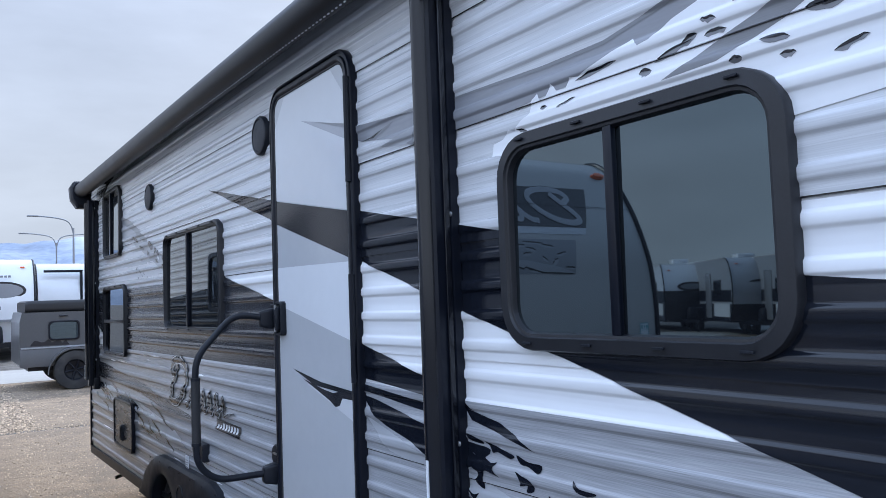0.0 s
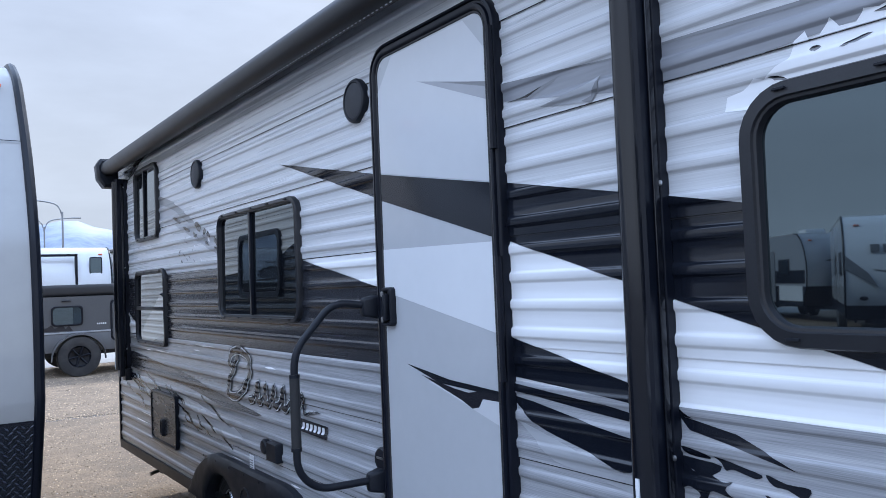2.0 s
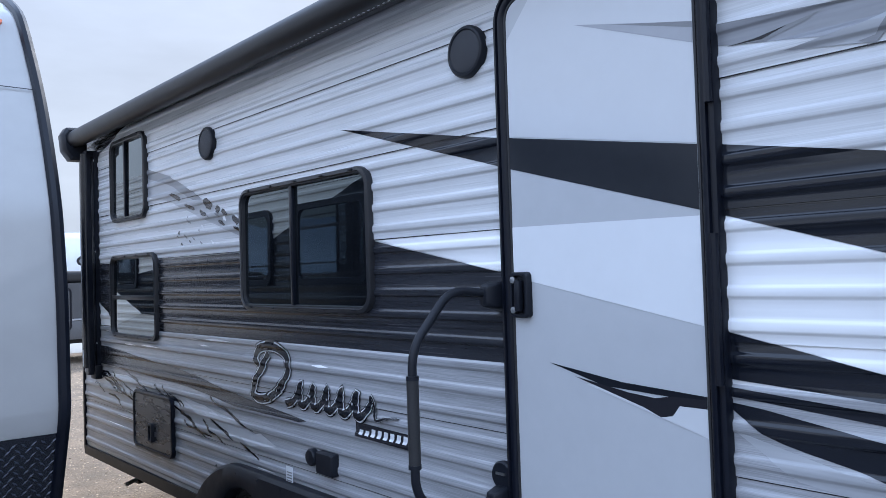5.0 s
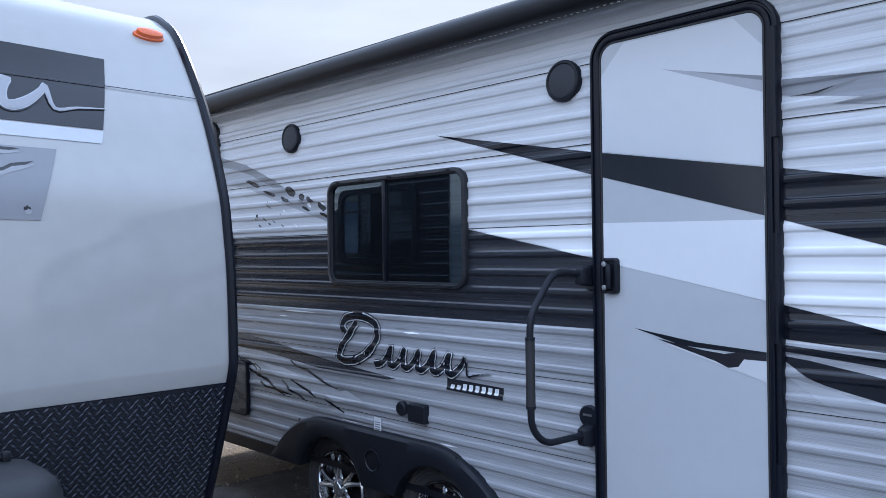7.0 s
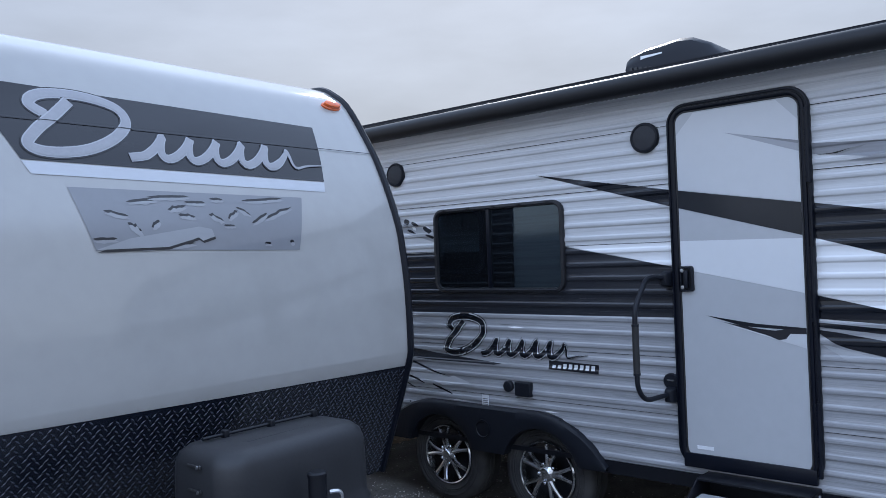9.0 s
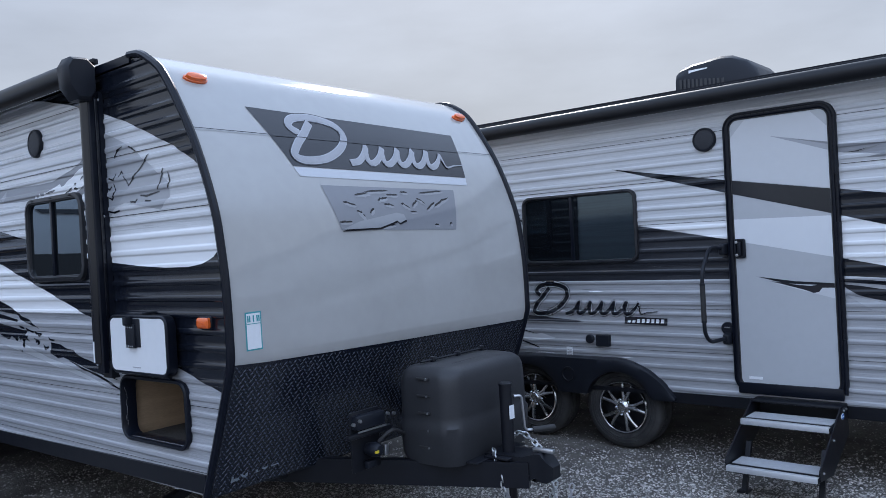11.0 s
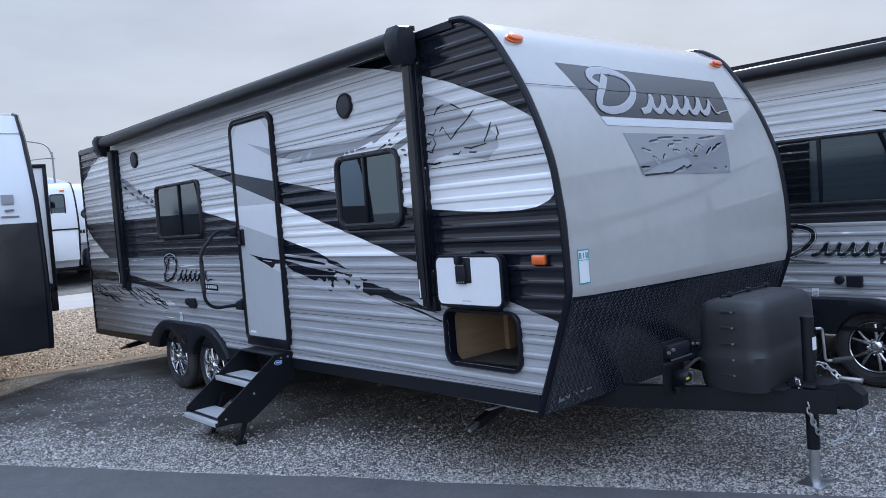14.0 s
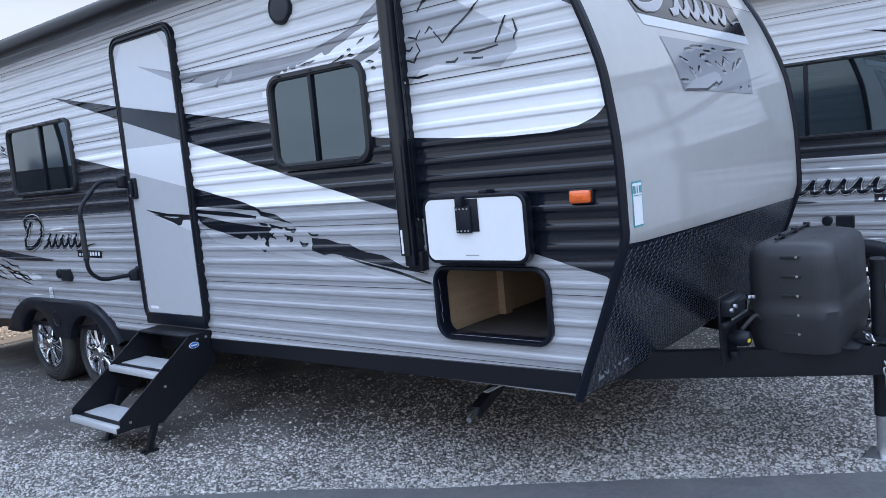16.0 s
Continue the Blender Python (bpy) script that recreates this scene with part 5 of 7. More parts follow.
    for x0, z0 in ((-0.40, g + 0.44), (-0.68, g + 0.205)):
        td = part("tread", box(x0, x0 + 0.26, sy0 + 0.01, sy1 - 0.01, z0 - 0.035, z0, 0.006), M_STEELBLK, st)
        part("grip_mat", box(x0 + 0.082, x0 + 0.25, sy0 + 0.02, sy1 - 0.02, z0 + 0.0005, z0 + 0.005, 0.001, seg=1), M_GRIP, td, "grey grip surface")
        part("nosing", box(x0 - 0.004, x0 + 0.036, sy0 + 0.012, sy1 - 0.012, z0 - 0.03, z0 + 0.006, 0.004), M_NOSE, td, "bright metal nosing")
    part("top_plate", box(-0.17, 0.0, sy0, sy1, ztop - 0.012, ztop, 0.003), M_STEELBLK, st)
    part("riser", box(-0.02, 0.0, sy0, sy1, ztop - 0.14, ztop - 0.012), M_STEELBLK, st, smooth=False)
    for nm, mm, k, o in (("badge", M_PAPER, 1.0, 0.003), ("badge_face", M_BLUE, 0.86, 0.0045)):
        part(nm, loft([[(-0.135 + 0.034 * k * math.cos(a), sy0 - d, ztop - 0.062 + 0.019 * k * math.sin(a)) for a in [2 * math.pi * q / 24 for q in range(24)]] for d in (0.0, o)]), mm, st, "blue oval badge with a white rim" if mm is M_BLUE else "", smooth=False)
    part("bar", box(-0.155, -0.115, sy0 - 0.0055, sy0 - 0.0045, ztop - 0.066, ztop - 0.058), M_PAPER, st, smooth=False)
    for yy in (sy0 + 0.05, sy1 - 0.05):
        part("leg", loft([[(x - 0.016, yy - 0.016, z), (x + 0.016, yy - 0.016, z), (x + 0.016, yy + 0.016, z), (x - 0.016, yy + 0.016, z)] for x, z in ((-0.49, g), (-0.36, g + 0.30))]), M_STEELBLK, st, smooth=False)
        part("foot", box(-0.53, -0.44, yy - 0.035, yy + 0.035, g - 0.004, g + 0.012, 0.003), M_STEELBLK, st)

    # stabiliser jacks
    for yy, s in ((y0 + 0.95, 1), (y1 - 0.55, 1)):
        for x, dx in ((0.30, -1), (WIDE - 0.30, 1)):
            sj = part("stabiliser_jack", tube([(x - dx * 0.50, yy + 0.05, skirt(yy) - 0.13), (x + dx * 0.16, yy - 0.04, g + 0.30)], 0.036, 4), M_STEELBLK, T, "folded black stabiliser jack")
            part("jack_screw", tube([(x + dx * 0.14, yy - 0.035, g + 0.305), (x + dx * 0.24, yy - 0.055, g + 0.285)], 0.014, 8), M_ZINC, sj)
            part("label", box(x - 0.06, x + 0.06, yy - 0.05, yy - 0.02, g + 0.365, g + 0.370), M_PAPER, sj, smooth=False)
    if "hitch" in spec:
        g2 = spec["hitch"]
        cx = WIDE / 2
        # A-frame tongue
        for x in (0.42, WIDE - 0.42):
            a, b = Vector((x, y0 + 0.9, 0)), Vector((cx + (0.05 if x > cx else -0.05), y0 - 0.80, 0))
            d = (b - a).normalized()
            nrm = Vector((-d.y, d.x, 0)) * 0.028
            part("tongue_beam", loft([[tuple(p + nrm * sx + Vector((0, 0, z))) for sx, z in ((-1, g2 + 0.43), (1, g2 + 0.43), (1, g2 + 0.56), (-1, g2 + 0.56))] for p in (a, b)]), M_STEELBLK, T, "black steel tongue beam", smooth=False)
        part("coupler", loft([[(cx + x, y0 + y, g2 + z) for x, z in ((-w, zl), (w, zl), (w, zh), (-w, zh))] for y, w, zl, zh in ((-0.55, 0.085, 0.44, 0.58), (-0.78, 0.080, 0.45, 0.585), (-0.83, 0.055, 0.48, 0.60), (-0.86, 0.045, 0.46, 0.60), (-0.90, 0.050, 0.46, 0.565), (-0.93, 0.035, 0.48, 0.54))]), M_STEELBLK, T, "black ball coupler")
        part("coupler_latch", box(cx - 0.015, cx + 0.015, y0 - 0.92, y0 - 0.80, g2 + 0.60, g2 + 0.622, 0.006), M_ZINC, T)
        part("cross_plate", box(cx - 0.22, cx + 0.22, y0 - 0.60, y0 - 0.30, g2 + 0.556, g2 + 0.566, 0.002), M_STEELBLK, T)
        jy = y0 - 0.645
        jk = part("tongue_jack", tube([(cx, jy, g2 + 0.20), (cx, jy, g2 + 0.93)], 0.034, 20), M_STEELBLK, T, "black tongue jack with silver leg and crank")
        part("jack_leg", tube([(cx, jy, g2 + 0.008), (cx, jy, g2 + 0.25)], 0.028, 20), M_ZINC, jk, "bare zinc inner leg")
        part("foot_plate", box(cx - 0.085, cx + 0.085, jy - 0.07, jy + 0.07, g2 - 0.002, g2 + 0.010, 0.003), M_ZINC, jk)
        part("cap", lathe([(0.0, 0.037), (0.012, 0.037), (0.018, 0.030), (0.018, 0.0005)], (cx, jy, g2 + 0.925), axis="z", n=20), M_STEELBLK, jk)
        part("crank", tube(rounded([(cx + 0.03, jy - 0.03, g2 + 0.865), (cx + 0.07, jy - 0.05, g2 + 0.865), (cx + 0.08, jy - 0.055, g2 + 0.68), (cx + 0.13, jy - 0.08, g2 + 0.675)], 0.025), 0.0075, 8), M_ALU, jk, "bright crank rod")
        part("crank_grip", tube([(cx + 0.12, jy - 0.075, g2 + 0.675), (cx + 0.24, jy - 0.135, g2 + 0.67)], 0.016, 10), M_RUBBER, jk)
        part("label", box(cx - 0.024, cx + 0.016, jy - 0.0375, jy - 0.0335, g2 + 0.755, g2 + 0.825), M_PAPER, jk, smooth=False)
        part("jack_flange", box(cx - 0.12, cx + 0.12, jy - 0.075, jy + 0.075, g2 + 0.565, g2 + 0.577, 0.003), M_STEELBLK, jk)
        part("breakaway_tag", box(cx - 0.10, cx - 0.07, jy - 0.04, jy - 0.034, g2 + 0.36, g2 + 0.44, 0.003), M_ALU, T)
        # safety chains
        runs = ([(-0.06, 0.05, 0.60), (-0.10, 0.02, 0.585), (-0.125, -0.03, 0.50), (-0.12, -0.06, 0.38), (-0.08, -0.10, 0.285), (0.0, -0.14, 0.265), (0.08, -0.18, 0.32), (0.11, -0.21, 0.42)],
                [(0.06, 0.05, 0.60), (0.10, 0.0, 0.66), (0.13, -0.06, 0.62), (0.14, -0.12, 0.56)],
                [(0.09, -0.20, 0.42), (0.10, -0.22, 0.33), (0.13, -0.25, 0.27), (0.16, -0.26, 0.33), (0.17, -0.27, 0.42)])
        for run in runs:
            c = smooth_curve([(cx + x, jy + y, g2 + z) for x, y, z in run], 12)
            ch = None
            last, k = Vector(c[0]), 0
            for p in c[1:]:
                p = Vector(p)
                if (p - last).length < 0.026:
                    continue
                d = (p - last).normalized()
                a = d.orthogonal().normalized()
                b = d.cross(a)
                if k % 2:
                    a = b
                mid = (p + last) / 2
                ring = [mid + d * 0.021 * math.cos(t) + a * 0.0125 * math.sin(t) for t in [2 * math.pi * q / 10 for q in range(10)]]
                link = part("chain_link" if ch else "safety_chain", tube(ring, 0.0042, 6, wrap=True), M_ZINC, ch or T, "" if ch else "bright zinc safety chain")
                ch = ch or link
                last = p
                k += 1
        # gas bottle cover
        lx0, lx1, ly0, ly1 = 0.89, 1.64, y0 - 0.55, y0 - 0.13
        loops = []
        for z, i in ((0.548, 0.022), (0.60, 0.010), (0.70, 0.006), (0.745, 0.003), (0.765, 0.013), (0.80, 0.013), (0.93, 0.015), (0.985, 0.018), (1.018, 0.028), (1.040, 0.050), (1.050, 0.085), (1.054, 0.15)):
            lp = []
            for (x, y) in rrect(lx0 + i, lx1 - i, ly0 + i, ly1 - i, 0.095, 8):
                dip = 0.045 * math.exp(-((x - cx - 0.02) / 0.11) ** 2) * (1.0 if y < (ly0 + ly1) / 2 else 0.4) if z > 0.99 else 0.0
                sag = 0.030 * math.exp(-((x - cx - 0.04) / 0.16) ** 2) if 0.69 < z < 0.81 and y < (ly0 + ly1) / 2 else 0.0
                lp.append((x, y, g2 + z - dip - sag))
            loops.append(lp)
        lp = part("gas_bottle_cover", loft(loops), M_TANK, T, "black moulded double gas bottle cover")
        part("strap_rod", tube([(lx0 + 0.10, ly1 - 0.14, g2 + 1.062), (lx1 - 0.12, ly1 - 0.14, g2 + 1.062)], 0.007, 6), M_STEELBLK, lp)
        for q in (0.25, 0.52, 0.8):
            part("lid_knob", box(lx0 + q * 0.8 - 0.012, lx0 + q * 0.8 + 0.012, ly1 - 0.155, ly1 - 0.125, g2 + 1.045, g2 + 1.078, 0.005), M_STEELBLK, lp)
        for q in range(5):
            sl = part("vent_slot", box(lx0 + 0.004, lx0 + 0.014, (ly0 + ly1) / 2 - 0.055, (ly0 + ly1) / 2 + 0.03, g2 + 0.635 + q * 0.088, g2 + 0.647 + q * 0.088, 0.003), M_RUBBER, lp)
            part("rivet", lathe([(-0.004, 0.006), (0.012, 0.006)], (lx0 + 0.004, (ly0 + ly1) / 2 - 0.04, g2 + 0.641 + q * 0.088), n=8, caps=True), M_ZINC, lp)
        # regulator and wiring block between the bottles and the stone guard
        ry, rx = y0 - 0.13, 0.68
        br = part("regulator_bracket", box(rx - 0.10, rx + 0.10, ry - 0.012, ry, g2 + 0.555, g2 + 0.86, 0.004), M_STEELBLK, T, "black bracket with a gas regulator and wiring block")
        part("wiring_block", box(rx - 0.10, rx + 0.10, ry - 0.060, ry - 0.012, g2 + 0.775, g2 + 0.845, 0.010), M_PLASTIC, br)
        part("cross_bar", box(rx - 0.155, rx + 0.155, ry - 0.055, ry - 0.025, g2 + 0.735, g2 + 0.760, 0.006), M_STEELBLK, br)
        part("bright_rail", box(rx - 0.10, rx + 0.10, ry - 0.066, ry - 0.060, g2 + 0.765, g2 + 0.773), M_ALU, br, smooth=False)
        for q in (-0.145, -0.10, 0.10, 0.145):
            part("screw", lathe([(-0.086, 0.009), (-0.072, 0.009)], (rx + q, ry, g2 + 0.848 - abs(q) * 0.2), axis="y", n=8, caps=True), M_ZINC, br)
        part("regulator", lathe([(-0.100, 0.024), (-0.085, 0.034), (-0.055, 0.038), (-0.03, 0.034), (-0.012, 0.030)], (rx + 0.01, ry, g2 + 0.660), axis="y", n=20, caps=True), M_PLASTIC, br, "round black gas regulator")
        part("yellow_tag", box(rx - 0.030, rx - 0.004, ry - 0.106, ry - 0.100, g2 + 0.652, g2 + 0.664), M_YELLOW, br, smooth=False)
        part("valve", box(rx + 0.075, rx + 0.105, ry - 0.07, ry - 0.03, g2 + 0.615, g2 + 0.670, 0.004), M_ALU, br)
        part("terminal", box(rx - 0.03, rx + 0.03, ry - 0.05, ry - 0.02, g2 + 0.570, g2 + 0.605, 0.004), M_PLASTIC, br)
        for pts in ([(rx + 0.05, ry - 0.05, g2 + 0.69), (rx + 0.12, ry - 0.09, g2 + 0.74), (rx + 0.22, ry - 0.08, g2 + 0.70), (rx + 0.31, ry - 0.05, g2 + 0.72)],):
            part("hose", tube(smooth_curve(pts, 6), 0.009, 8), M_RUBBER, br)
    return T


def storage_hatch(T, y0, y1, z0, z1):
    h = part("storage_hatch", loft([side_loop(y0, y1, z0, z1, 0.05, i, o) for i, o in ((0, 0.006), (0, 0.026), (0.005, 0.030), (0.016, 0.030), (0.020, 0.020), (0.022, 0.022))]), M_TRIM, T, "closed storage hatch with dark metal skin")
    part("hatch_skin", loft([side_loop(y0, y1, z0, z1, 0.05, 0.022, o) for o in (0.023, 0.015)]), M_HATCH, h, smooth=False)
    part("hatch_latch", loft([[(-o, y, z) for y, z in rrect((y0 + y1) / 2 - 0.03 + i, (y0 + y1) / 2 + 0.03 - i, z0 + 0.06 + i, z0 + 0.17 - i, 0.012)] for i, o in ((0, 0.022), (0, 0.036), (0.004, 0.042), (0.012, 0.042), (0.014, 0.030))]), M_PLASTIC, h, "black paddle latch")


def open_hatch(T, y0, y1, z0, z1, top):
    fr = part("hatch_frame", loft([side_loop(y0, y1, z0, z1, 0.07, i, o) for i, o in ((-0.008, 0.004), (-0.008, 0.024), (-0.003, 0.030), (0.008, 0.030), (0.013, 0.022), (0.016, -0.05))], caps=False), M_TRIM, T, "black rounded frame of the open storage hatch")
    # compartment behind it
    a, b, c, d, e = 0.012, 1.30, y0 - 0.10, y1 + 0.55, z1 + 0.10
    part("compartment_back", box(b, b + 0.02, c, d, z0 - 0.05, e), M_PLY, T, smooth=False)
    part("compartment_side", box(a + 0.03, b, c - 0.02, c, z0 - 0.05, e), M_PLY, T, smooth=False)
    part("compartment_side", box(a + 0.03, b, y1 + 0.02, y1 + 0.04, z0 - 0.05, e), M_PLY, T, smooth=False)
    part("compartment_stud", box(0.5, 0.56, y1 - 0.02, y1 + 0.02, z0 - 0.05, e), M_PLY, T, smooth=False)
    part("compartment_top", box(a + 0.03, b, c, d, e, e + 0.02), M_PLY, T, smooth=False)
    part("compartment_floor", box(a + 0.02, b, c, d, z0 - 0.03, z0 - 0.005), M_CARPET, T, "dark vinyl compartment floor", smooth=False)
    dy0, dy1, dz0, dz1 = top
    dr = part("hatch_door", loft([side_loop(dy0, dy1, dz0, dz1, 0.055, i, o, 8) for i, o in ((0.004, 0.030), (0.0, 0.036), (0.0, 0.078), (0.006, 0.084), (0.014, 0.084), (0.018, 0.078))]), M_TRIM, T, "raised hatch door showing its white inner face")
    part("inner_face", loft([side_loop(dy0, dy1, dz0, dz1, 0.055, 0.016, o, 8) for o in (0.082, 0.074)]), M_PANELWHITE, dr, "plain white inner panel", smooth=False)
    ly = (dy0 + dy1) / 2 + 0.04
    lt = part("latch_box", box(-0.100, -0.081, ly - 0.040, ly + 0.040, dz1 - 0.165, dz1 - 0.045, 0.006), M_PLASTIC, dr, "black latch mechanism with screws")
    part("latch_plate", box(-0.088, -0.0815, ly - 0.075, ly + 0.005, dz1 - 0.160, dz1 - 0.018, 0.003), M_PLASTIC, lt)
    part("latch_bolt", box(-0.125, -0.085, ly - 0.014, ly + 0.018, dz1 - 0.050, dz1 - 0.006, 0.006), M_PLASTIC, lt)
    for q in (-0.028, -0.010, 0.010, 0.028):
        for zz in (dz1 - 0.155, dz1 - 0.060):
            part("screw", lathe([(-0.100, 0.0045), (-0.103, 0.004), (-0.1035, 0.0005)], (0, ly + q, zz), n=8), M_ZINC, lt)
    part("printed_mark", box(-0.0832, -0.0822, ly - 0.06, ly + 0.01, dz0 + 0.035, dz0 + 0.040), M_GREY, dr, smooth=False)
    part("door_hinge", tube([(-0.045, dy0 + 0.05, dz0 - 0.006), (-0.045, dy1 - 0.05, dz0 - 0.006)], 0.008, 8), M_TRIM, dr)
    part("hold_open_clip", box(-0.07, -0.005, dy0 + 0.20, dy0 + 0.24, dz1 + 0.002, dz1 + 0.014, 0.003), M_PLASTIC, T)


def side_marker(T, y, z):
    mk = part("side_marker", loft([[(-o, a, b) for a, b in rrect(y - 0.052 + i, y + 0.052 - i, z - 0.030 + i, z + 0.030 - i, 0.012)] for i, o in ((0, 0.0), (0, 0.014), (0.004, 0.018))]), M_TRIM, T, "amber side marker light on a black base")
    part("lens", loft([[(-o, a, b) for a, b in rrect(y - 0.046 + i, y + 0.046 - i, z - 0.025 + i, z + 0.025 - i, 0.010)] for i, o in ((0, 0.016), (0, 0.030), (0.006, 0.036), (0.016, 0.038))]), M_AMBER, mk, "amber lens")
    part("reflector", box(-0.0405, -0.037, y - 0.014, y + 0.014, z - 0.006, z + 0.006, 0.001, seg=1), M_AMBER, mk)


def roof_cooler(T, y0, y1, x0, x1, z0, z1):
    loops = []
    for t, w, h in ((0.0, 0.80, 0.30), (0.05, 0.92, 0.62), (0.15, 0.98, 0.82), (0.32, 1.0, 0.97), (0.45, 1.0, 1.0), (0.8, 1.0, 0.94), (0.96, 0.99, 0.86), (1.0, 0.97, 0.80)):
        y = y0 + (y1 - y0) * t
        cx, hw, hh = (x0 + x1) / 2, (x1 - x0) / 2 * w, (z1 - z0) * h
        loops.append([(cx - hw, y, z0), (cx - hw, y, z0 + hh * 0.75), (cx - hw * 0.93, y, z0 + hh * 0.93), (cx - hw * 0.8, y, z0 + hh), (cx + hw * 0.8, y, z0 + hh), (cx + hw * 0.93, y, z0 + hh * 0.93), (cx + hw, y, z0 + hh * 0.75), (cx + hw, y, z0)])
    ac = part("roof_air_conditioner", loft(loops), M_PLASTIC, T, "black moulded roof air conditioner")
    for k in range(11):
        y = y1 - 0.05 - k * 0.036
        part("louvre", box(x0 - 0.006, x0 + 0.004, y - 0.011, y + 0.011, z0 + 0.06, z0 + (z1 - z0) * (0.62 - 0.012 * k), 0.003), M_RUBBER, ac)
    part("bar", box(x0 + 0.005, x0 + 0.012, y1 - 0.28, y1 - 0.12, z0 + (z1 - z0) * 0.72, z0 + (z1 - z0) * 0.79), M_SILVERBAR, ac, smooth=False)


def chalk_text(T, text, m, size, material, name="chalk_number"):
    cu = bpy.data.curves.new(name, "FONT")
    cu.body, cu.size, cu.extrude, cu.resolution_u = text, size, 0.0005, 3
    tmp = new(name, cu)
    dg = bpy.context.evaluated_depsgraph_get()
    me = bpy.data.meshes.new_from_object(tmp.evaluated_get(dg))
    bpy.data.objects.remove(tmp)
    me.materials.clear()
    me.materials.append(material)
    ob = new(name, me)
    ob.parent = T
    ob.matrix_basis = m
    return ob


GA = lambda y: (y - 3.0) * 0.0105
GB = lambda y: (y - 5.5) * 0.014
MA = pose(1.222, 0, 0, 0, 0, 0.8) @ pose(0, 3, 0, -0.6) @ pose(0, -3, 0)
MB = pose(-2.105, 0, 0, 0, 0, 2.4) @ pose(0, 5.5, 0, -0.8) @ pose(0, -5.5, 0)
SPEC_A = dict(seam=2.065, seed=3, front=-0.50, rear=7.33, door=2.375, door_w=0.735, door_z=(0.54, 2.485), roof_r=2.72, skirt=(0.52, 0.47), print=(0.0, 0.0), print_rear=0.0,
              windows=[(0.80, 1.598, 1.468, 1.995, 0.11, (1.217,), (), 0.044), (3.795, 4.845, 1.470, 2.035, 0.075, (4.37,), (), 0.030), (6.05, 6.66, 2.0, 2.525, 0.075, (6.40,), (), 0.030), (5.91, 6.69, 1.265, 1.79, 0.075, (), (1.52,), 0.030)],
              speakers=[(3.245, 2.33), (5.205, 2.315)], awning=(1.75, 7.12, 2.615, 0.115), arms=[(1.785, 1.868, 1.0), (6.94, 7.03, 1.0)],
              wheels=(4.02, 4.84, lambda y: 0.325 + GA(y), 0.325), fender=(3.55, 5.40, 0.73), grab=(1.55, 0.90), ground=0.0)
SPEC_B = dict(seam=2.21, seed=5, front=4.05, rear=11.54, door=6.835, door_w=0.725, door_z=(0.65, 2.512), roof_r=2.68, skirt=(0.62, 0.52), print=(0.055, 0.0), print_rear=0.09,
              windows=[(5.32, 6.04, 1.562, 2.06, 0.09, (5.70,), (), 0.036), (8.24, 9.27, 1.565, 2.095, 0.075, (8.70,), (), 0.030)],
              speakers=[(5.868, 2.39), (9.75, 2.41)], awning=(5.09, 10.40, 2.665, 0.115), arms=[(5.045, 5.125, 1.07), (10.20, 10.28, 1.06)],
              wheels=(8.36, 9.17, lambda y: 0.325 + GB(y), 0.325), fender=(7.90, 9.72, 0.76), grab=(1.60, 0.96), ground=0.02,
              open_hatch=(4.40, 5.005, 0.727, 1.055), hitch=GB(3.4))
trailer_a = travel_trailer("travel_trailer", "grey and black ribbed travel trailer with closed door and awning", MA, SPEC_A)
trailer_b = travel_trailer("travel_trailer", "grey and black travel trailer with open storage hatch and front cap", MB, SPEC_B)

SEAM0 = SPEC_A["seam"]
storage_hatch(trailer_a, 5.71, 6.31, 0.62, 0.965)
roof_cooler(trailer_a, 3.16, 3.86, 0.95, 1.64, 2.74, 3.125)
SEAM0 = SPEC_B["seam"]
open_hatch(trailer_b, 4.40, 5.005, 0.727, 1.055, (4.437, 4.985, 1.083, 1.383))
side_marker(trailer_b, 4.217, 1.346)
tagged(chalk_text(trailer_b, "20402", pose(0.10, 4.05 + 0.218, 0.555, 69, 0, 0) @ pose(0, 0, 0.006, 0, 0, 4), 0.125, M_CHALK), "faint chalked number")

# ---- ground ----
def plane(name, pts, z, material, label):
    bm = bmesh.new()
    bm.faces.new([bm.verts.new((x, y, z)) for x, y in pts])
    return tagged(part(name, bm, material, None, label, smooth=False), label, "ground", kind="structure")


plane("ground", [(-2500, -2500), (2500, -2500), (2500, 2500), (-2500, 2500)], 0.0, M_GRAVEL, "grey gravel storage lot")
LANE = Vector((-0.569, 0.822))
ACROSS = Vector((-0.822, -0.569))
edge0 = Vector((-2.56, 5.30))
pts = [edge0 + LANE * (-30 + 0.35 * k) + ACROSS * (0.03 * noise.noise((k * 0.35, 0, 0)) + 0.02 * noise.noise((k * 1.3, 5, 0))) for k in range(230)]
far = [edge0 + LANE * 52 + ACROSS * 7.0, edge0 - LANE * 30 + ACROSS * 7.0]
plane("road", [tuple(p) for p in pts] + [tuple(p) for p in far], 0.012, M_ASPHALT, "worn grey asphalt lane")

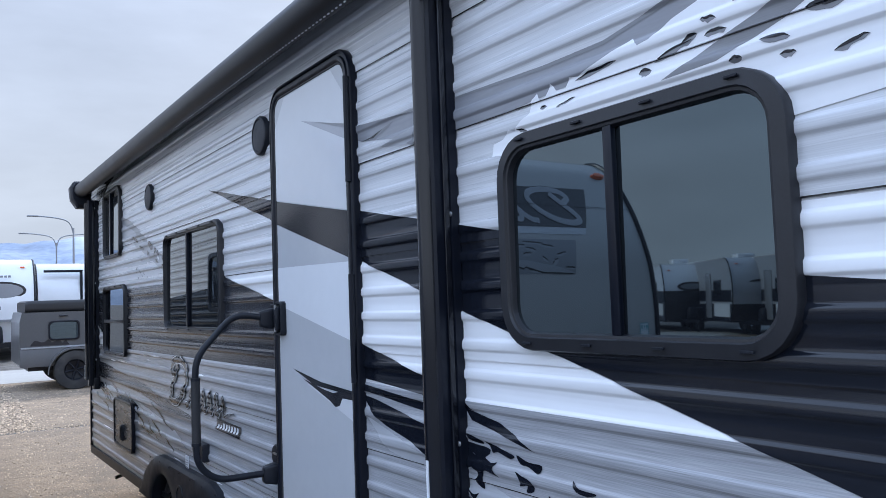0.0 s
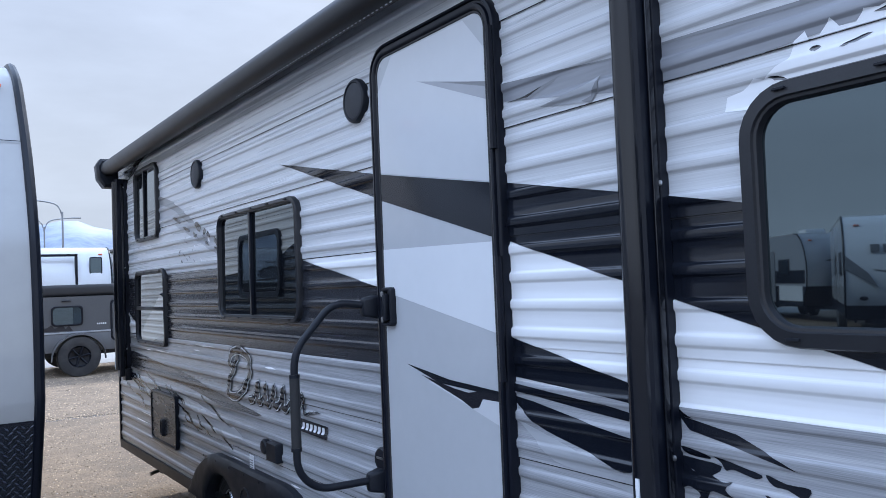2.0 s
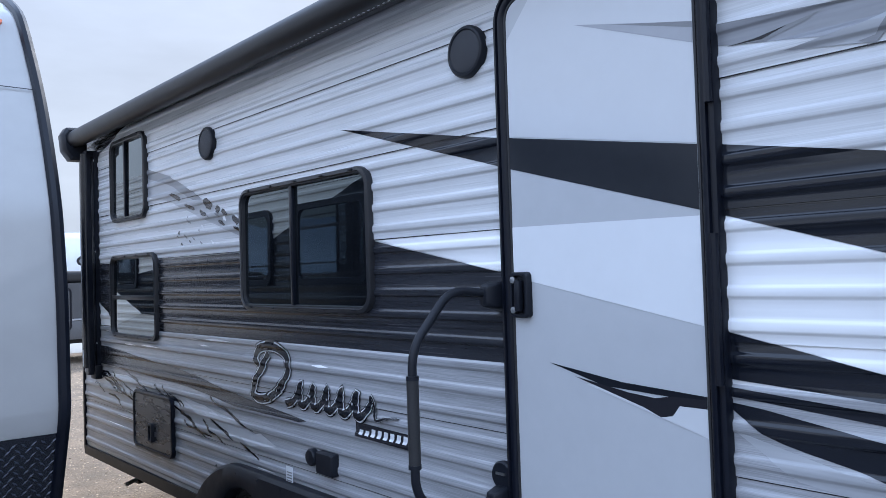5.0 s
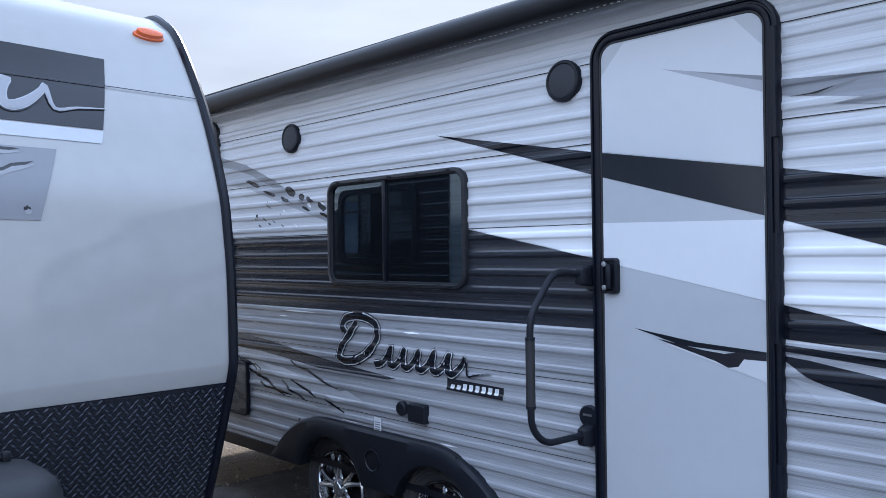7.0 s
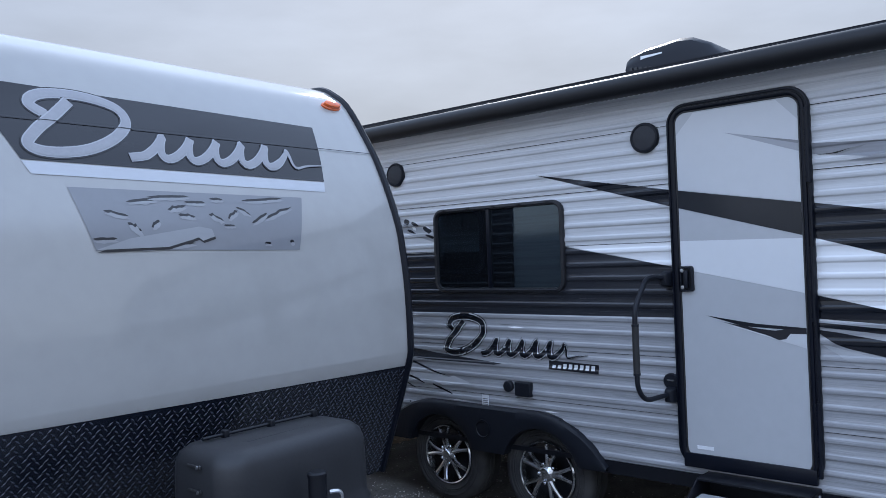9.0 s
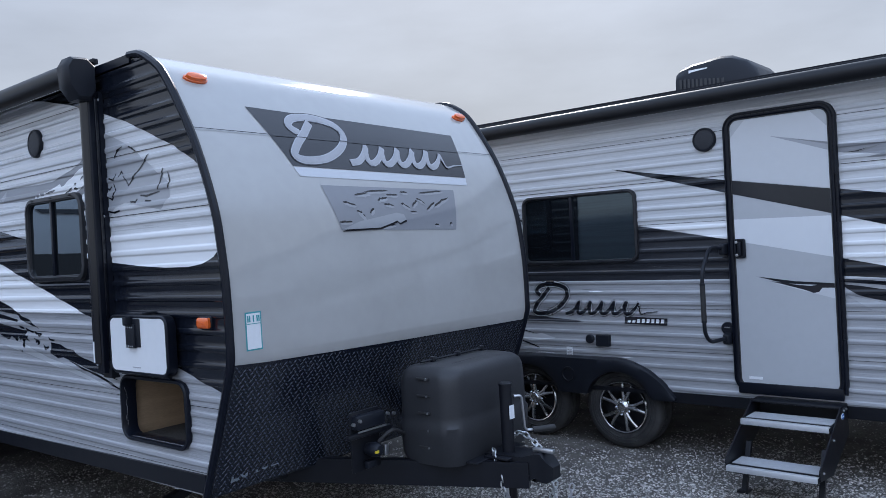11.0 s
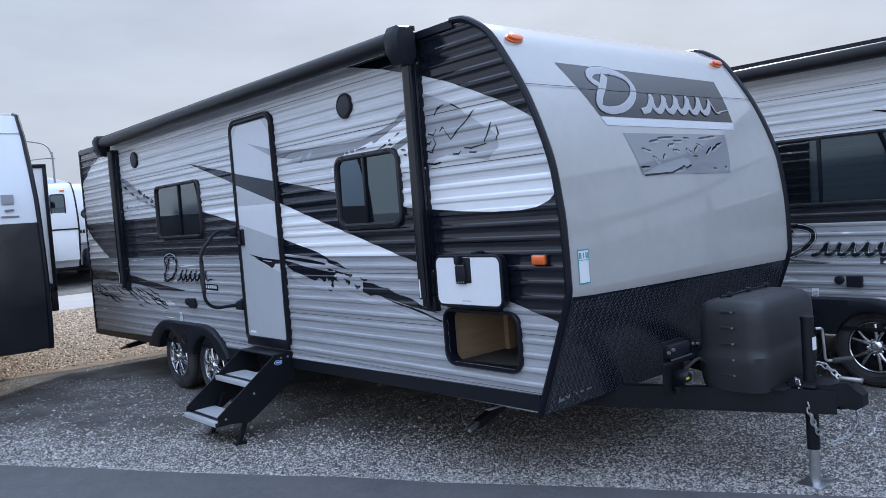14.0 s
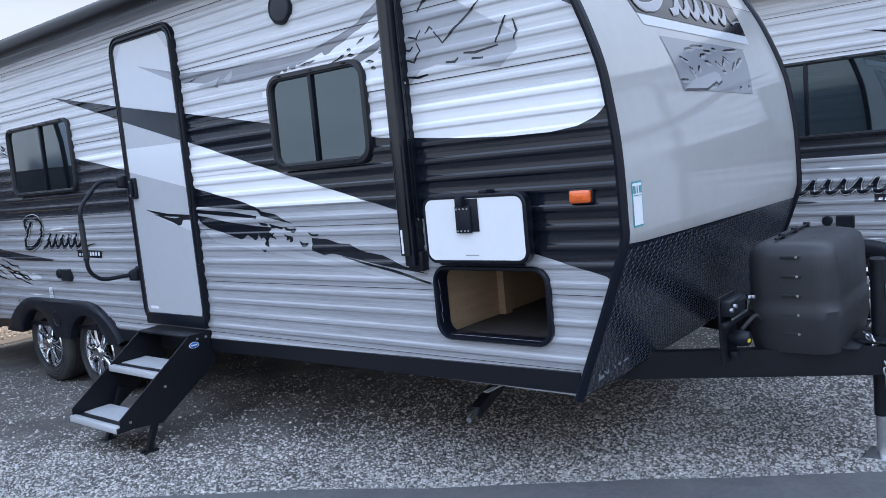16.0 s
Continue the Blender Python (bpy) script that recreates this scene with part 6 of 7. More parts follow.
# tan sheets painted where sun reaches the gravel past the trailers' shadows
plane("ground", [(-40 + 1.0 * k, 11.5 + 0.5 * noise.noise((k * 0.31, 2.0, 0)) + 0.2 * noise.noise((k * 1.1, 9.0, 0))) for k in range(81)] + [(40, 18.75), (-40, 18.75)], 0.005, M_TANBED, "tan gravel yard behind the trailers, sunlit tone in its colour")
plane("ground", [(-0.35 + 0.15 * noise.noise((k * 0.7, 4.0, 0)), 11.4 - 0.22 * k) for k in range(24)] + [(3.0 + 0.8 * k, 6.3 + 0.3 * noise.noise((k * 0.9, 8.0, 0))) for k in range(30)] + [(40, 6.3), (40, 11.4)], 0.0045, M_TANBED, "tan gravel between the trailers, sunlit tone in its colour")
plane("pavement", [(-60, 18.7), (60, 18.7), (60, 22.4), (-60, 22.4)], 0.010, M_CONCRETE, "pale concrete service road")

# loose stones over the gravel bed
def stones(name, n, region, smin, smax, seed, material=None, patchy=0.0):
    r = np.random.RandomState(seed)
    ang = np.linspace(0, 2 * np.pi, 6)[:-1]
    base = np.array([[np.cos(a), np.sin(a), 0.0] for a in ang] + [[0.55 * np.cos(a + 0.5), 0.55 * np.sin(a + 0.5), 0.75] for a in ang[::2]])
    faces = []
    m = 3
    for i in range(5):
        faces.append((i, (i + 1) % 5, 5 + min(m - 1, (i + 1) // 2)))
    faces += [(1, 6, 5), (3, 7, 6), (0, 5, 7), (5, 6, 7)]
    pts = []
    while len(pts) < n:
        for p in region(r, n):
            if patchy == 0.0 or noise.noise((p[0] * 0.9, p[1] * 0.9, 3.0)) + 0.5 * noise.noise((p[0] * 2.7, p[1] * 2.7, 7.0)) + r.uniform(-0.35, 0.35) > patchy:
                pts.append(p)
    pts = np.array(pts[:n])
    size = r.uniform(smin, smax, n) * r.uniform(0.6, 1.0, n)
    rot = r.uniform(0, 2 * np.pi, n)
    V = np.repeat(base[None], n, 0) * (1 + r.uniform(-0.28, 0.28, (n, 8, 1)))
    V[:, :, 0] *= r.uniform(0.7, 1.3, (n, 1))
    V[:, :, 2] *= r.uniform(0.6, 1.1, (n, 1))
    c, sn = np.cos(rot)[:, None], np.sin(rot)[:, None]
    X = (V[:, :, 0] * c - V[:, :, 1] * sn) * size[:, None] + pts[:, 0:1]
    Y = (V[:, :, 0] * sn + V[:, :, 1] * c) * size[:, None] + pts[:, 1:2]
    Z = V[:, :, 2] * size[:, None] - 0.001
    co = np.stack([X, Y, Z], -1).reshape(-1, 3)
    F = (np.array(faces)[None] + (np.arange(n) * 8)[:, None, None]).reshape(-1, 3)
    me = bpy.data.meshes.new(name)
    me.vertices.add(len(co))
    me.vertices.foreach_set("co", co.ravel())
    me.loops.add(F.size)
    me.loops.foreach_set("vertex_index", F.ravel())
    me.polygons.add(len(F))
    me.polygons.foreach_set("loop_start", np.arange(0, F.size, 3))
    me.update(calc_edges=True)
    me.materials.append(material or M_STONE)
    return tagged(new(name, me), "loose angular tan gravel stones, sunlit tone in their colour" if material else "loose angular grey gravel stones", "gravel", kind="stuff")


def strip(t0, t1, d0, d1):
    """Points along the lane, t metres along it and d metres in from its edge."""
    def f(r, n):
        t, d = r.uniform(t0, t1, n) + r.normal(0, 0.45, n), d0 + (d1 - d0) * r.uniform(0, 1, n) ** 1.3 * np.abs(1 + 0.28 * r.normal(0, 1, n))
        return [(edge0.x + LANE.x * a - ACROSS.x * b, edge0.y + LANE.y * a - ACROSS.y * b) for a, b in zip(t, d)]
    return f


stones("gravel", 60000, strip(-5.0, -0.4, -0.03, 1.9), 0.0048, 0.0120, 1)
stones("gravel", 36000, strip(-0.6, 6.0, -0.03, 0.75), 0.0048, 0.0118, 11)
stones("gravel", 12000, strip(-0.6, 6.0, 0.5, 3.6), 0.004, 0.011, 5, patchy=0.25)
stones("gravel", 10000, strip(-6.0, 6.0, 0.5, 4.5), 0.003, 0.008, 8, patchy=0.05)
stones("gravel", 12000, strip(-8, 0, 1.8, 7.0), 0.004, 0.011, 2, patchy=0.1)
stones("gravel", 1600, strip(-5.0, 5.0, -0.02, 1.8), 0.012, 0.020, 14)
stones("gravel", 9000, strip(-5, 8, -0.30, 0.05), 0.004, 0.010, 3)
# tan stones carry the sunlit tone over the same areas
stones("gravel", 24000, lambda r, n: list(zip(r.uniform(-0.3, 3.2, n), r.uniform(6.3, 12.0, n))), 0.006, 0.016, 12, M_STONETAN)
stones("gravel", 18000, lambda r, n: list(zip(r.uniform(-0.6, 4.0, n), r.uniform(11.5, 18.6, n))), 0.008, 0.020, 4, M_STONETAN)
stones("gravel", 34000, lambda r, n: list(zip(r.uniform(-5.5, 1.2, n), r.uniform(11.6, 18.6, n))), 0.013, 0.034, 6, M_STONETAN)


# ---- other trailers, road furniture and distance ----
def profile_body(T, prof, length, wide, split, top, low, roof):
    """A trailer body from its front profile (set back, height); local x across, y back."""
    up = [p for p in prof if p[1] >= split]
    lo = [p for p in prof if p[1] <= split]
    part("front_cap", loft([[(x, y, z) for y, z in up] for x in (0.0, wide / 2, wide)], caps=False, closed=False), top, T, "smooth front cap")
    part("front_skirt", loft([[(x, y, z) for y, z in lo] for x in (0.0, wide / 2, wide)], caps=False, closed=False), low, T, "lower front panel")
    zt, zb = prof[0][1], prof[-1][1]
    for x in (0.0, wide):
        for pts, mm in ((up + [(length, split), (length, zt)], top), (lo + [(length, zb), (length, split)], low)):
            part("side_wall", loft([[(x, y, z) for y, z in pts], [(x + (0.02 if x == 0 else -0.02), y, z) for y, z in pts]]), mm, T, smooth=False)
        part("edge_trim", tube([(x, y - 0.005, z) for y, z in prof], 0.024, 8), M_TRIM, T)
    part("rear_wall", box(0.0, wide, length - 0.02, length, zb, zt), top, T, smooth=False)
    part("roof", box(-0.01, wide + 0.01, prof[0][0] - 0.03, length, zt - 0.02, zt + 0.015, 0.005), roof, T)
    part("underbody", box(0.05, wide - 0.05, 0.35, length, zb - 0.05, zb), M_STEELBLK, T, smooth=False)


def simple_wheels(T, x, ys, r=0.35, mat_rim=None):
    for y in ys:
        for xx, s in ((x[0], 1), (x[1], -1)):
            w = part("wheel", lathe([(0.0, r * 0.55), (-0.01 * s, r * 0.62), (0.0, r * 0.95), (0.03 * s, r), (0.18 * s, r), (0.20 * s, r * 0.9), (0.20 * s, 0.05)], (xx, y, r), n=36), M_TYRE, T)
            part("rim", lathe([(0.02 * s, r * 0.58), (-0.004 * s, r * 0.56), (0.03 * s, r * 0.48), (0.05 * s, 0.03), (0.0, 0.03), (0.0, 0.0005)], (xx, y, r), n=30), mat_rim or M_ALLOY, w)
            for k in range(6):
                a = k * math.pi / 3
                part("spoke", tube([(xx + 0.02 * s, y + 0.03 * math.cos(a), r + 0.03 * math.sin(a)), (xx + 0.012 * s, y + r * 0.55 * math.cos(a), r + r * 0.55 * math.sin(a))], 0.022, 6), mat_rim or M_ALLOY, w)


def front_window(T, x0, x1, z0, z1, y):
    w = part("window", loft([[(a, y - o, b) for a, b in rrect(x0 + i, x1 - i, z0 + i, z1 - i, 0.06)] for i, o in ((0, 0.0), (0, 0.02), (0.02, 0.025), (0.03, 0.01))]), M_TRIM, T)
    part("pane", loft([[(a, y - o, b) for a, b in rrect(x0 + 0.03, x1 - 0.03, z0 + 0.03, z1 - 0.03, 0.05)] for o in (0.012, 0.016)]), M_GLASS, w, smooth=False)


def neighbour_trailer(label, m, length, prof, split, top, low, seed=0, slide=None, deco=None):
    T = tagged(new("travel_trailer"), label, "travel trailer", "travel trailers")
    T.matrix_basis = m
    wide = 2.44
    profile_body(T, prof, length, wide, split, top, low, M_ROOF)
    simple_wheels(T, (0.02, wide - 0.02), (length * 0.58, length * 0.58 + 0.85))
    for x in (0.30, wide - 0.30):
        part("marker_light", box(x - 0.06, x + 0.06, prof[2][0] - 0.05, prof[2][0] + 0.03, prof[2][1] - 0.02, prof[2][1] + 0.02, 0.012), M_AMBER, T, "amber clearance light")
    for y in (1.3, 4.2):
        for x, s in ((0.0, -1), (wide, 1)):
            w = part("window", box(x - 0.02, x + 0.02, y, y + 0.9, 1.55, 2.15, 0.015), M_TRIM, T)
            part("pane", box(x + s * 0.021, x + s * 0.024, y + 0.05, y + 0.85, 1.60, 2.10), M_GLASS, w, smooth=False)
    part("door", box(-0.03, -0.003, 2.6, 3.3, 0.62, 2.45, 0.02), M_PANELWHITE, T, "pale entry door with dark frame")
    for yy in (2.57, 3.30):
        part("door_frame", box(-0.035, 0.0, yy, yy + 0.035, 0.60, 2.48, 0.006), M_TRIM, T)
    part("awning", tube([(-0.10, 0.9, prof[0][1] - 0.10), (-0.10, length - 0.8, prof[0][1] - 0.10)], 0.06, 14), M_VINYL, T)
    for yy in (1.0, length - 0.9):
        part("awning_arm", box(-0.08, 0.0, yy - 0.05, yy + 0.05, 1.05, prof[0][1] - 0.12, 0.006), M_TRIM, T)
    cx = wide / 2
    for x in (0.45, wide - 0.45):
        a, b = Vector((x, 0.6, 0)), Vector((cx, -0.85, 0))
        d = (b - a).normalized()
        nr = Vector((-d.y, d.x, 0)) * 0.03
        part("tongue_beam", loft([[tuple(p + nr * sx + Vector((0, 0, z))) for sx, z in ((-1, 0.42), (1, 0.42), (1, 0.54), (-1, 0.54))] for p in (a, b)]), M_STEELBLK, T, smooth=False)
    part("tongue_jack", tube([(cx, -0.62, 0.0), (cx, -0.62, 0.95)], 0.032, 12), M_STEELBLK, T)
    part("gas_bottle_cover", loft([[(x, y, z) for x, y in rrect(cx - 0.38 + i, cx + 0.38 - i, -0.52 + i, -0.12 - i, 0.12)] for z, i in ((0.56, 0.02), (0.62, 0.0), (0.95, 0.02), (1.03, 0.05), (1.06, 0.12))]), M_PLASTIC, T)
    if slide:
        y0, y1, z0, z1, dpt = slide
        part("slide_out", box(wide - 0.05, wide + dpt - 0.02, y0 + 0.02, y1, z0 + 0.03, z1 - 0.03, 0.004), M_PANELWHITE, T, "white slide-out room with black edge trim")
        for a in ((wide, wide + dpt, z1 - 0.05, z1), (wide, wide + dpt, z0, z0 + 0.09), (wide + dpt - 0.045, wide + dpt, z0, z1)):
            part("slide_trim", box(a[0], a[1], y0, y0 + 0.06, a[2], a[3], 0.006), M_TRIM, T)
        part("slide_trim", box(wide + dpt - 0.03, wide + dpt, y0 + 0.06, y1, z0, z1, 0.004), M_TRIM, T)
        part("slide_arm", box(wide, wide + dpt, y0 + 0.3, y0 + 0.36, z0 - 0.18, z0 - 0.12), M_STEELBLK, T, smooth=False)
        part("slide_arm", box(wide + dpt - 0.08, wide + dpt, y0 + 0.02, y0 + 0.10, z0 - 0.26, z0, 0.01), M_STEELBLK, T)
    if deco:
        deco(T)
    return T


PROF_D = [(0.70, 2.93), (0.55, 2.90), (0.38, 2.66), (0.22, 2.32), (0.10, 2.0), (0.06, 1.77), (0.02, 1.45), (0.0, 1.15), (0.02, 0.75), (0.06, 0.48)]
PROF_W = [(0.9, 3.0), (0.6, 2.96), (0.35, 2.75), (0.15, 2.4), (0.03, 2.0), (0.0, 1.6), (0.06, 1.2), (0.25, 0.85), (0.35, 0.55)]


def deco_d(T):
    t = chalk_text(T, "$300", pose(1.72, 0.075, 1.83, 83, 0, 0) @ pose(0, 0, 0.012), 0.085, M_INK, "price_mark")
    for a, b, zz in ((1.74, 1.90, 1.925), (2.10, 2.26, 1.835), (2.14, 2.22, 1.90)):
        part("bar", box(a, b, 0.060, 0.078, zz, zz + 0.014), M_MIDGREY, T, smooth=False)
    part("print_block", box(2.12, 2.23, 0.075, 0.105, 1.97, 2.06), M_GREY, T, smooth=False)
    part("stripe_decal", loft([[(a, y, z) for a, y, z in ((0.6, 0.185, 2.24), (1.35, 0.185, 2.25), (1.42, 0.20, 2.29), (0.6, 0.205, 2.30))], [(a, y - 0.02, z) for a, y, z in ((0.6, 0.185, 2.24), (1.35, 0.185, 2.25), (1.42, 0.20, 2.29), (0.6, 0.205, 2.30))]]), M_CAPDARK, T, smooth=False)
    part("cap_seam", box(0.0, 2.44, 0.40, 0.44, 2.70, 2.704), M_MIDGREY, T, smooth=False)


def oval(T, cx, cz, a, b, y, mm, name="oval_emblem", tilt=0.0):
    part(name, loft([[(cx + k * a * math.cos(t), y - o + tilt * (cz - cz), cz + k * b * math.sin(t)) for t in [2 * math.pi * q / 32 for q in range(32)]] for k, o in ((1.0, -0.06), (1.0, 0.004), (0.96, 0.008))]), mm, T, "oval emblem", smooth=False)


def deco_w(T):
    oval(T, 1.6, 2.05, 0.62, 0.27, 0.03, M_CAPDARK)
    oval(T, 1.6, 2.05, 0.54, 0.21, 0.022, M_CAPGREY)
    for k in range(6):
        part("bar", box(1.25 + k * 0.10, 1.32 + k * 0.10, 0.055, 0.075, 2.44, 2.50), M_MIDGREY, T, smooth=False)
    for k in range(8):
        part("bar", box(0.9 + k * 0.085, 0.96 + k * 0.085, 0.0, 0.018, 1.50, 1.60), M_INK, T, smooth=False)
    part("stripe_decal", box(0.4, 2.3, 0.02, 0.055, 1.15, 1.22), M_MIDGREY, T, smooth=False)


def deco_e(T):
    front_window(T, 1.75, 2.15, 2.05, 2.65, 0.08)
    part("awning_arm", box(1.30, 1.38, 0.0, 0.14, 1.55, 2.75, 0.01), M_TRIM, T)
    part("awning_bar", box(0.2, 1.38, 0.0, 0.14, 2.68, 2.76, 0.01), M_TRIM, T)
    part("lower_box", box(1.6, 2.40, 0.0, 0.10, 0.75, 1.62, 0.02), M_PANELWHITE, T)
    for a in ((1.57, 1.61, 0.72, 1.66), (1.57, 2.42, 1.62, 1.66)):
        part("edge_trim", box(a[0], a[1], -0.02, 0.06, a[2], a[3]), M_TRIM, T, smooth=False)


TAN = -1.445
neighbour_trailer("white and black travel trailer with a slide-out room", pose(-5.84, 10.0, 0, 0, 0, 2.0), 7.6, PROF_D, 1.77, M_CAPCOOL, M_CAPBLACK, slide=(1.95, 4.6, 0.92, 2.50, 0.60), deco=deco_d)
neighbour_trailer("pale travel trailer with an oval emblem on its cap", pose(-9.5, 14.8, 0, 0, 0, 2.0), 8.2, PROF_W, 1.2, M_CAP, M_PLATE, deco=deco_w)
neighbour_trailer("white travel trailer with a dark lower front", pose(-13.2, 19.4, 0, 0, 0, 2.0), 7.8, PROF_D, 1.77, M_PANELWHITE, M_BROWNGREY, deco=deco_w)
neighbour_trailer("charcoal travel trailer parked along the lane", pose(-17.0, 24.0, 0, 0, 0, 2.0), 7.8, PROF_W, 1.2, M_BROWNGREY, M_PLATE, deco=deco_w)
neighbour_trailer("white trailer with an oval emblem behind the service road", pose(0.05, 26.0, 0), 9.0, PROF_W, 1.2, M_PANELWHITE, M_PANELWHITE, deco=deco_w)
neighbour_trailer("pale grey trailer with a rounded nose and small window", pose(2.85, 29.0, 0), 9.0, PROF_W, 1.2, M_CAPCOOL, M_CAPCOOL, deco=deco_e)
neighbour_trailer("white trailer with printed graphics behind the service road", pose(5.7, 28.0, 0), 9.0, PROF_W, 1.2, M_PANELWHITE, M_PANELWHITE, deco=deco_w)
neighbour_trailer("pale grey trailer with a lower storage box", pose(-1.65, 25.5, 0, 0, 0, -3), 9.0, PROF_W, 1.2, M_CAPCOOL, M_CAPCOOL, deco=deco_e)


def compact_camper(m):
    """Small charcoal camper, side on: local x along it, y its depth."""
    T = tagged(new("compact_camper"), "small charcoal camper trailer with a black roof bag", "camper", )
    T.matrix_basis = m
    prof = [(0.0, 0.50), (0.0, 1.30), (0.04, 1.48), (3.30, 1.48), (3.55, 1.30), (3.62, 0.85), (3.45, 0.50)]
    part("body", loft([[(x, y, z) for x, z in prof] for y in (0.0, 1.9)]), M_BROWNGREY, T, "charcoal body", smooth=False)
    part("body_rib", box(0.02, 3.5, -0.02, 0.0, 0.80, 0.83, 0.004), M_GREY, T)
    part("lower_panel", box(0.0, 3.45, -0.012, 0.0, 0.46, 0.79, 0.004), M_CHARLOW, T)
    part("roof_bag", loft([[(x, y, z) for y, z in rrect(0.05 + i, 1.8 - i, 1.485, 1.70 - i, 0.07)] for x, i in ((0.10, 0.03), (0.16, 0.0), (1.7, 0.0), (3.2, 0.01), (3.26, 0.04))]), M_RUBBER, T, "rolled black roof bag")
    w = part("window", loft([[(x, -o, z) for x, z in rrect(0.48 + i, 1.02 - i, 0.94 + i, 1.31 - i, 0.07)] for i, o in ((0, 0.0), (0, 0.025), (0.02, 0.03), (0.035, 0.012))]), M_TRIM, T)
    part("pane", loft([[(x, -o, z) for x, z in rrect(0.51, 0.99, 0.97, 1.28, 0.05)] for o in (0.014, 0.018)]), M_GLASS, w, smooth=False)
    part("handle", box(0.66, 0.82, -0.03, 0.0, 1.39, 1.41, 0.006), M_TRIM, T)
    d = part("door", loft([[(x, -o, z) for x, z in rrect(1.50 + i, 2.15 - i, 0.62 + i, 1.40 - i, 0.08)] for i, o in ((0, 0.0), (0, 0.02), (0.03, 0.022), (0.035, 0.015))]), M_TRIM, T)
    part("door_skin", loft([[(x, -o, z) for x, z in rrect(1.535, 2.115, 0.655, 1.365, 0.06)] for o in (0.016, 0.024)]), M_BROWNGREY, d, smooth=False)
    part("door_pane", loft([[(x, -o, z) for x, z in rrect(1.68, 2.05, 0.98, 1.29, 0.06)] for o in (0.022, 0.03)]), M_GLASS, d, smooth=False)
    part("door_handle", box(1.57, 1.63, -0.045, -0.02, 1.03, 1.10, 0.008), M_TRIM, d)
    c, r = 0.93, 0.46
    arch = [(c + r * math.cos(a), 0.34 + r * math.sin(a)) for a in [math.pi * q / 16 for q in range(17)]]
    part("fender", loft([[(x, -0.16, z), (x, 0.0, z), (x, 0.0, z - 0.05), (x, -0.16, z - 0.03)] for x, z in arch]), M_CHARLOW, T, "grey wheel arch")
    wh = part("wheel", lathe([(-0.02, 0.19), (-0.15, 0.20), (-0.16, 0.26), (-0.145, 0.36), (-0.11, 0.375), (0.05, 0.375), (0.08, 0.3), (0.08, 0.1)], (c, 0.0, 0.372), axis="y", n=40), M_TYRE, T, "off-road wheel with black rim")
    part("rim", lathe([(-0.145, 0.20), (-0.155, 0.195), (-0.12, 0.17), (-0.09, 0.04), (-0.12, 0.035), (-0.12, 0.0005)], (c, 0.0, 0.372), axis="y", n=32), M_STEELBLK, wh)
    for k in range(6):
        a = k * math.pi / 3 + 0.2
        part("spoke", tube([(c + 0.03 * math.cos(a), -0.12, 0.372 + 0.03 * math.sin(a)), (c + 0.19 * math.cos(a), -0.135, 0.372 + 0.19 * math.sin(a))], 0.02, 6), M_TRIM, wh)
    part("far_wheel", lathe([(1.85, 0.1), (1.85, 0.36), (2.0, 0.36), (2.0, 0.1)], (c, 0.0, 0.372), axis="y", n=30), M_TYRE, T)
    part("bumper", box(0.15, 3.2, 0.1, 1.8, 0.38, 0.48), M_STEELBLK, T, smooth=False)
    # skyline print low on the panel
    pts = [(0.18, 0.85)] + [(0.18 + 0.06 * k, 0.87 + 0.05 * abs(math.sin(k * 1.7)) + 0.03 * (k % 3)) for k in range(11)] + [(0.84, 0.85)]
    part("print_decal", loft([[(x, -o, z) for x, z in pts] for o in (0.001, 0.004)]), M_INK, T, smooth=False)
    for k in range(5):
        part("bar", box(1.26 + k * 0.035, 1.285 + k * 0.035, -0.003, 0.0, 0.94, 0.97), M_SILVERBAR, T, smooth=False)
    return T


compact_camper(pose(1.32, 16.55, 0, 0, 0, 0))


def street_lamp(x, y, h, arms):
    T = tagged(new("street_lamp"), "tall galvanised street lamp with curved arms", "street lamp", "street lamps")
    T.matrix_basis = pose(x, y, 0)
    part("pole", tube([(0, 0, 0), (0, 0, h * 0.5), (0, 0, h)], [0.10, 0.08, 0.06], 10), M_GALV, T)
    for s in arms:
        part("arm", tube(smooth_curve([(0, 0, h - 0.4), (s * 0.25, 0, h + 0.35), (s * 0.9, 0, h + 0.65), (s * 2.3, 0, h + 0.80)], 5), 0.045, 8), M_GALV, T)
        part("lamp_head", box(min(s * 2.2, s * 2.9), max(s * 2.2, s * 2.9), -0.12, 0.12, h + 0.74, h + 0.84, 0.03), M_GALV, T)


street_lamp(8.2, 60, 6.9, (-1,))
street_lamp(8.9, 75, 6.9, (-1, 1))
street_lamp(-1.0, 62, 7.6, (-1, 1))
street_lamp(2.2, 66, 8.6, (-1,))

# snowy ridge far off, distance haze painted into its blue base colour
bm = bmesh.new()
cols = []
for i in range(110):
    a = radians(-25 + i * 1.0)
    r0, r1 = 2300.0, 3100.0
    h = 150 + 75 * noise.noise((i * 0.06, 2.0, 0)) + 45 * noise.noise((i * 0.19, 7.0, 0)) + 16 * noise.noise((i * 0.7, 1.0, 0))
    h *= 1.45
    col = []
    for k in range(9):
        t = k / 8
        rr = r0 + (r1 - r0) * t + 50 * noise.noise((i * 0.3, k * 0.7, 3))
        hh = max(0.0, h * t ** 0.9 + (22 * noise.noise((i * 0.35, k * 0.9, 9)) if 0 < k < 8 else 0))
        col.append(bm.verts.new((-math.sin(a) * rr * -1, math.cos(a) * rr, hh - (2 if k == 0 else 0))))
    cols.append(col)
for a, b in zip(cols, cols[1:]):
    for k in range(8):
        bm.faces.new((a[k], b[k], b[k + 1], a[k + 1]))
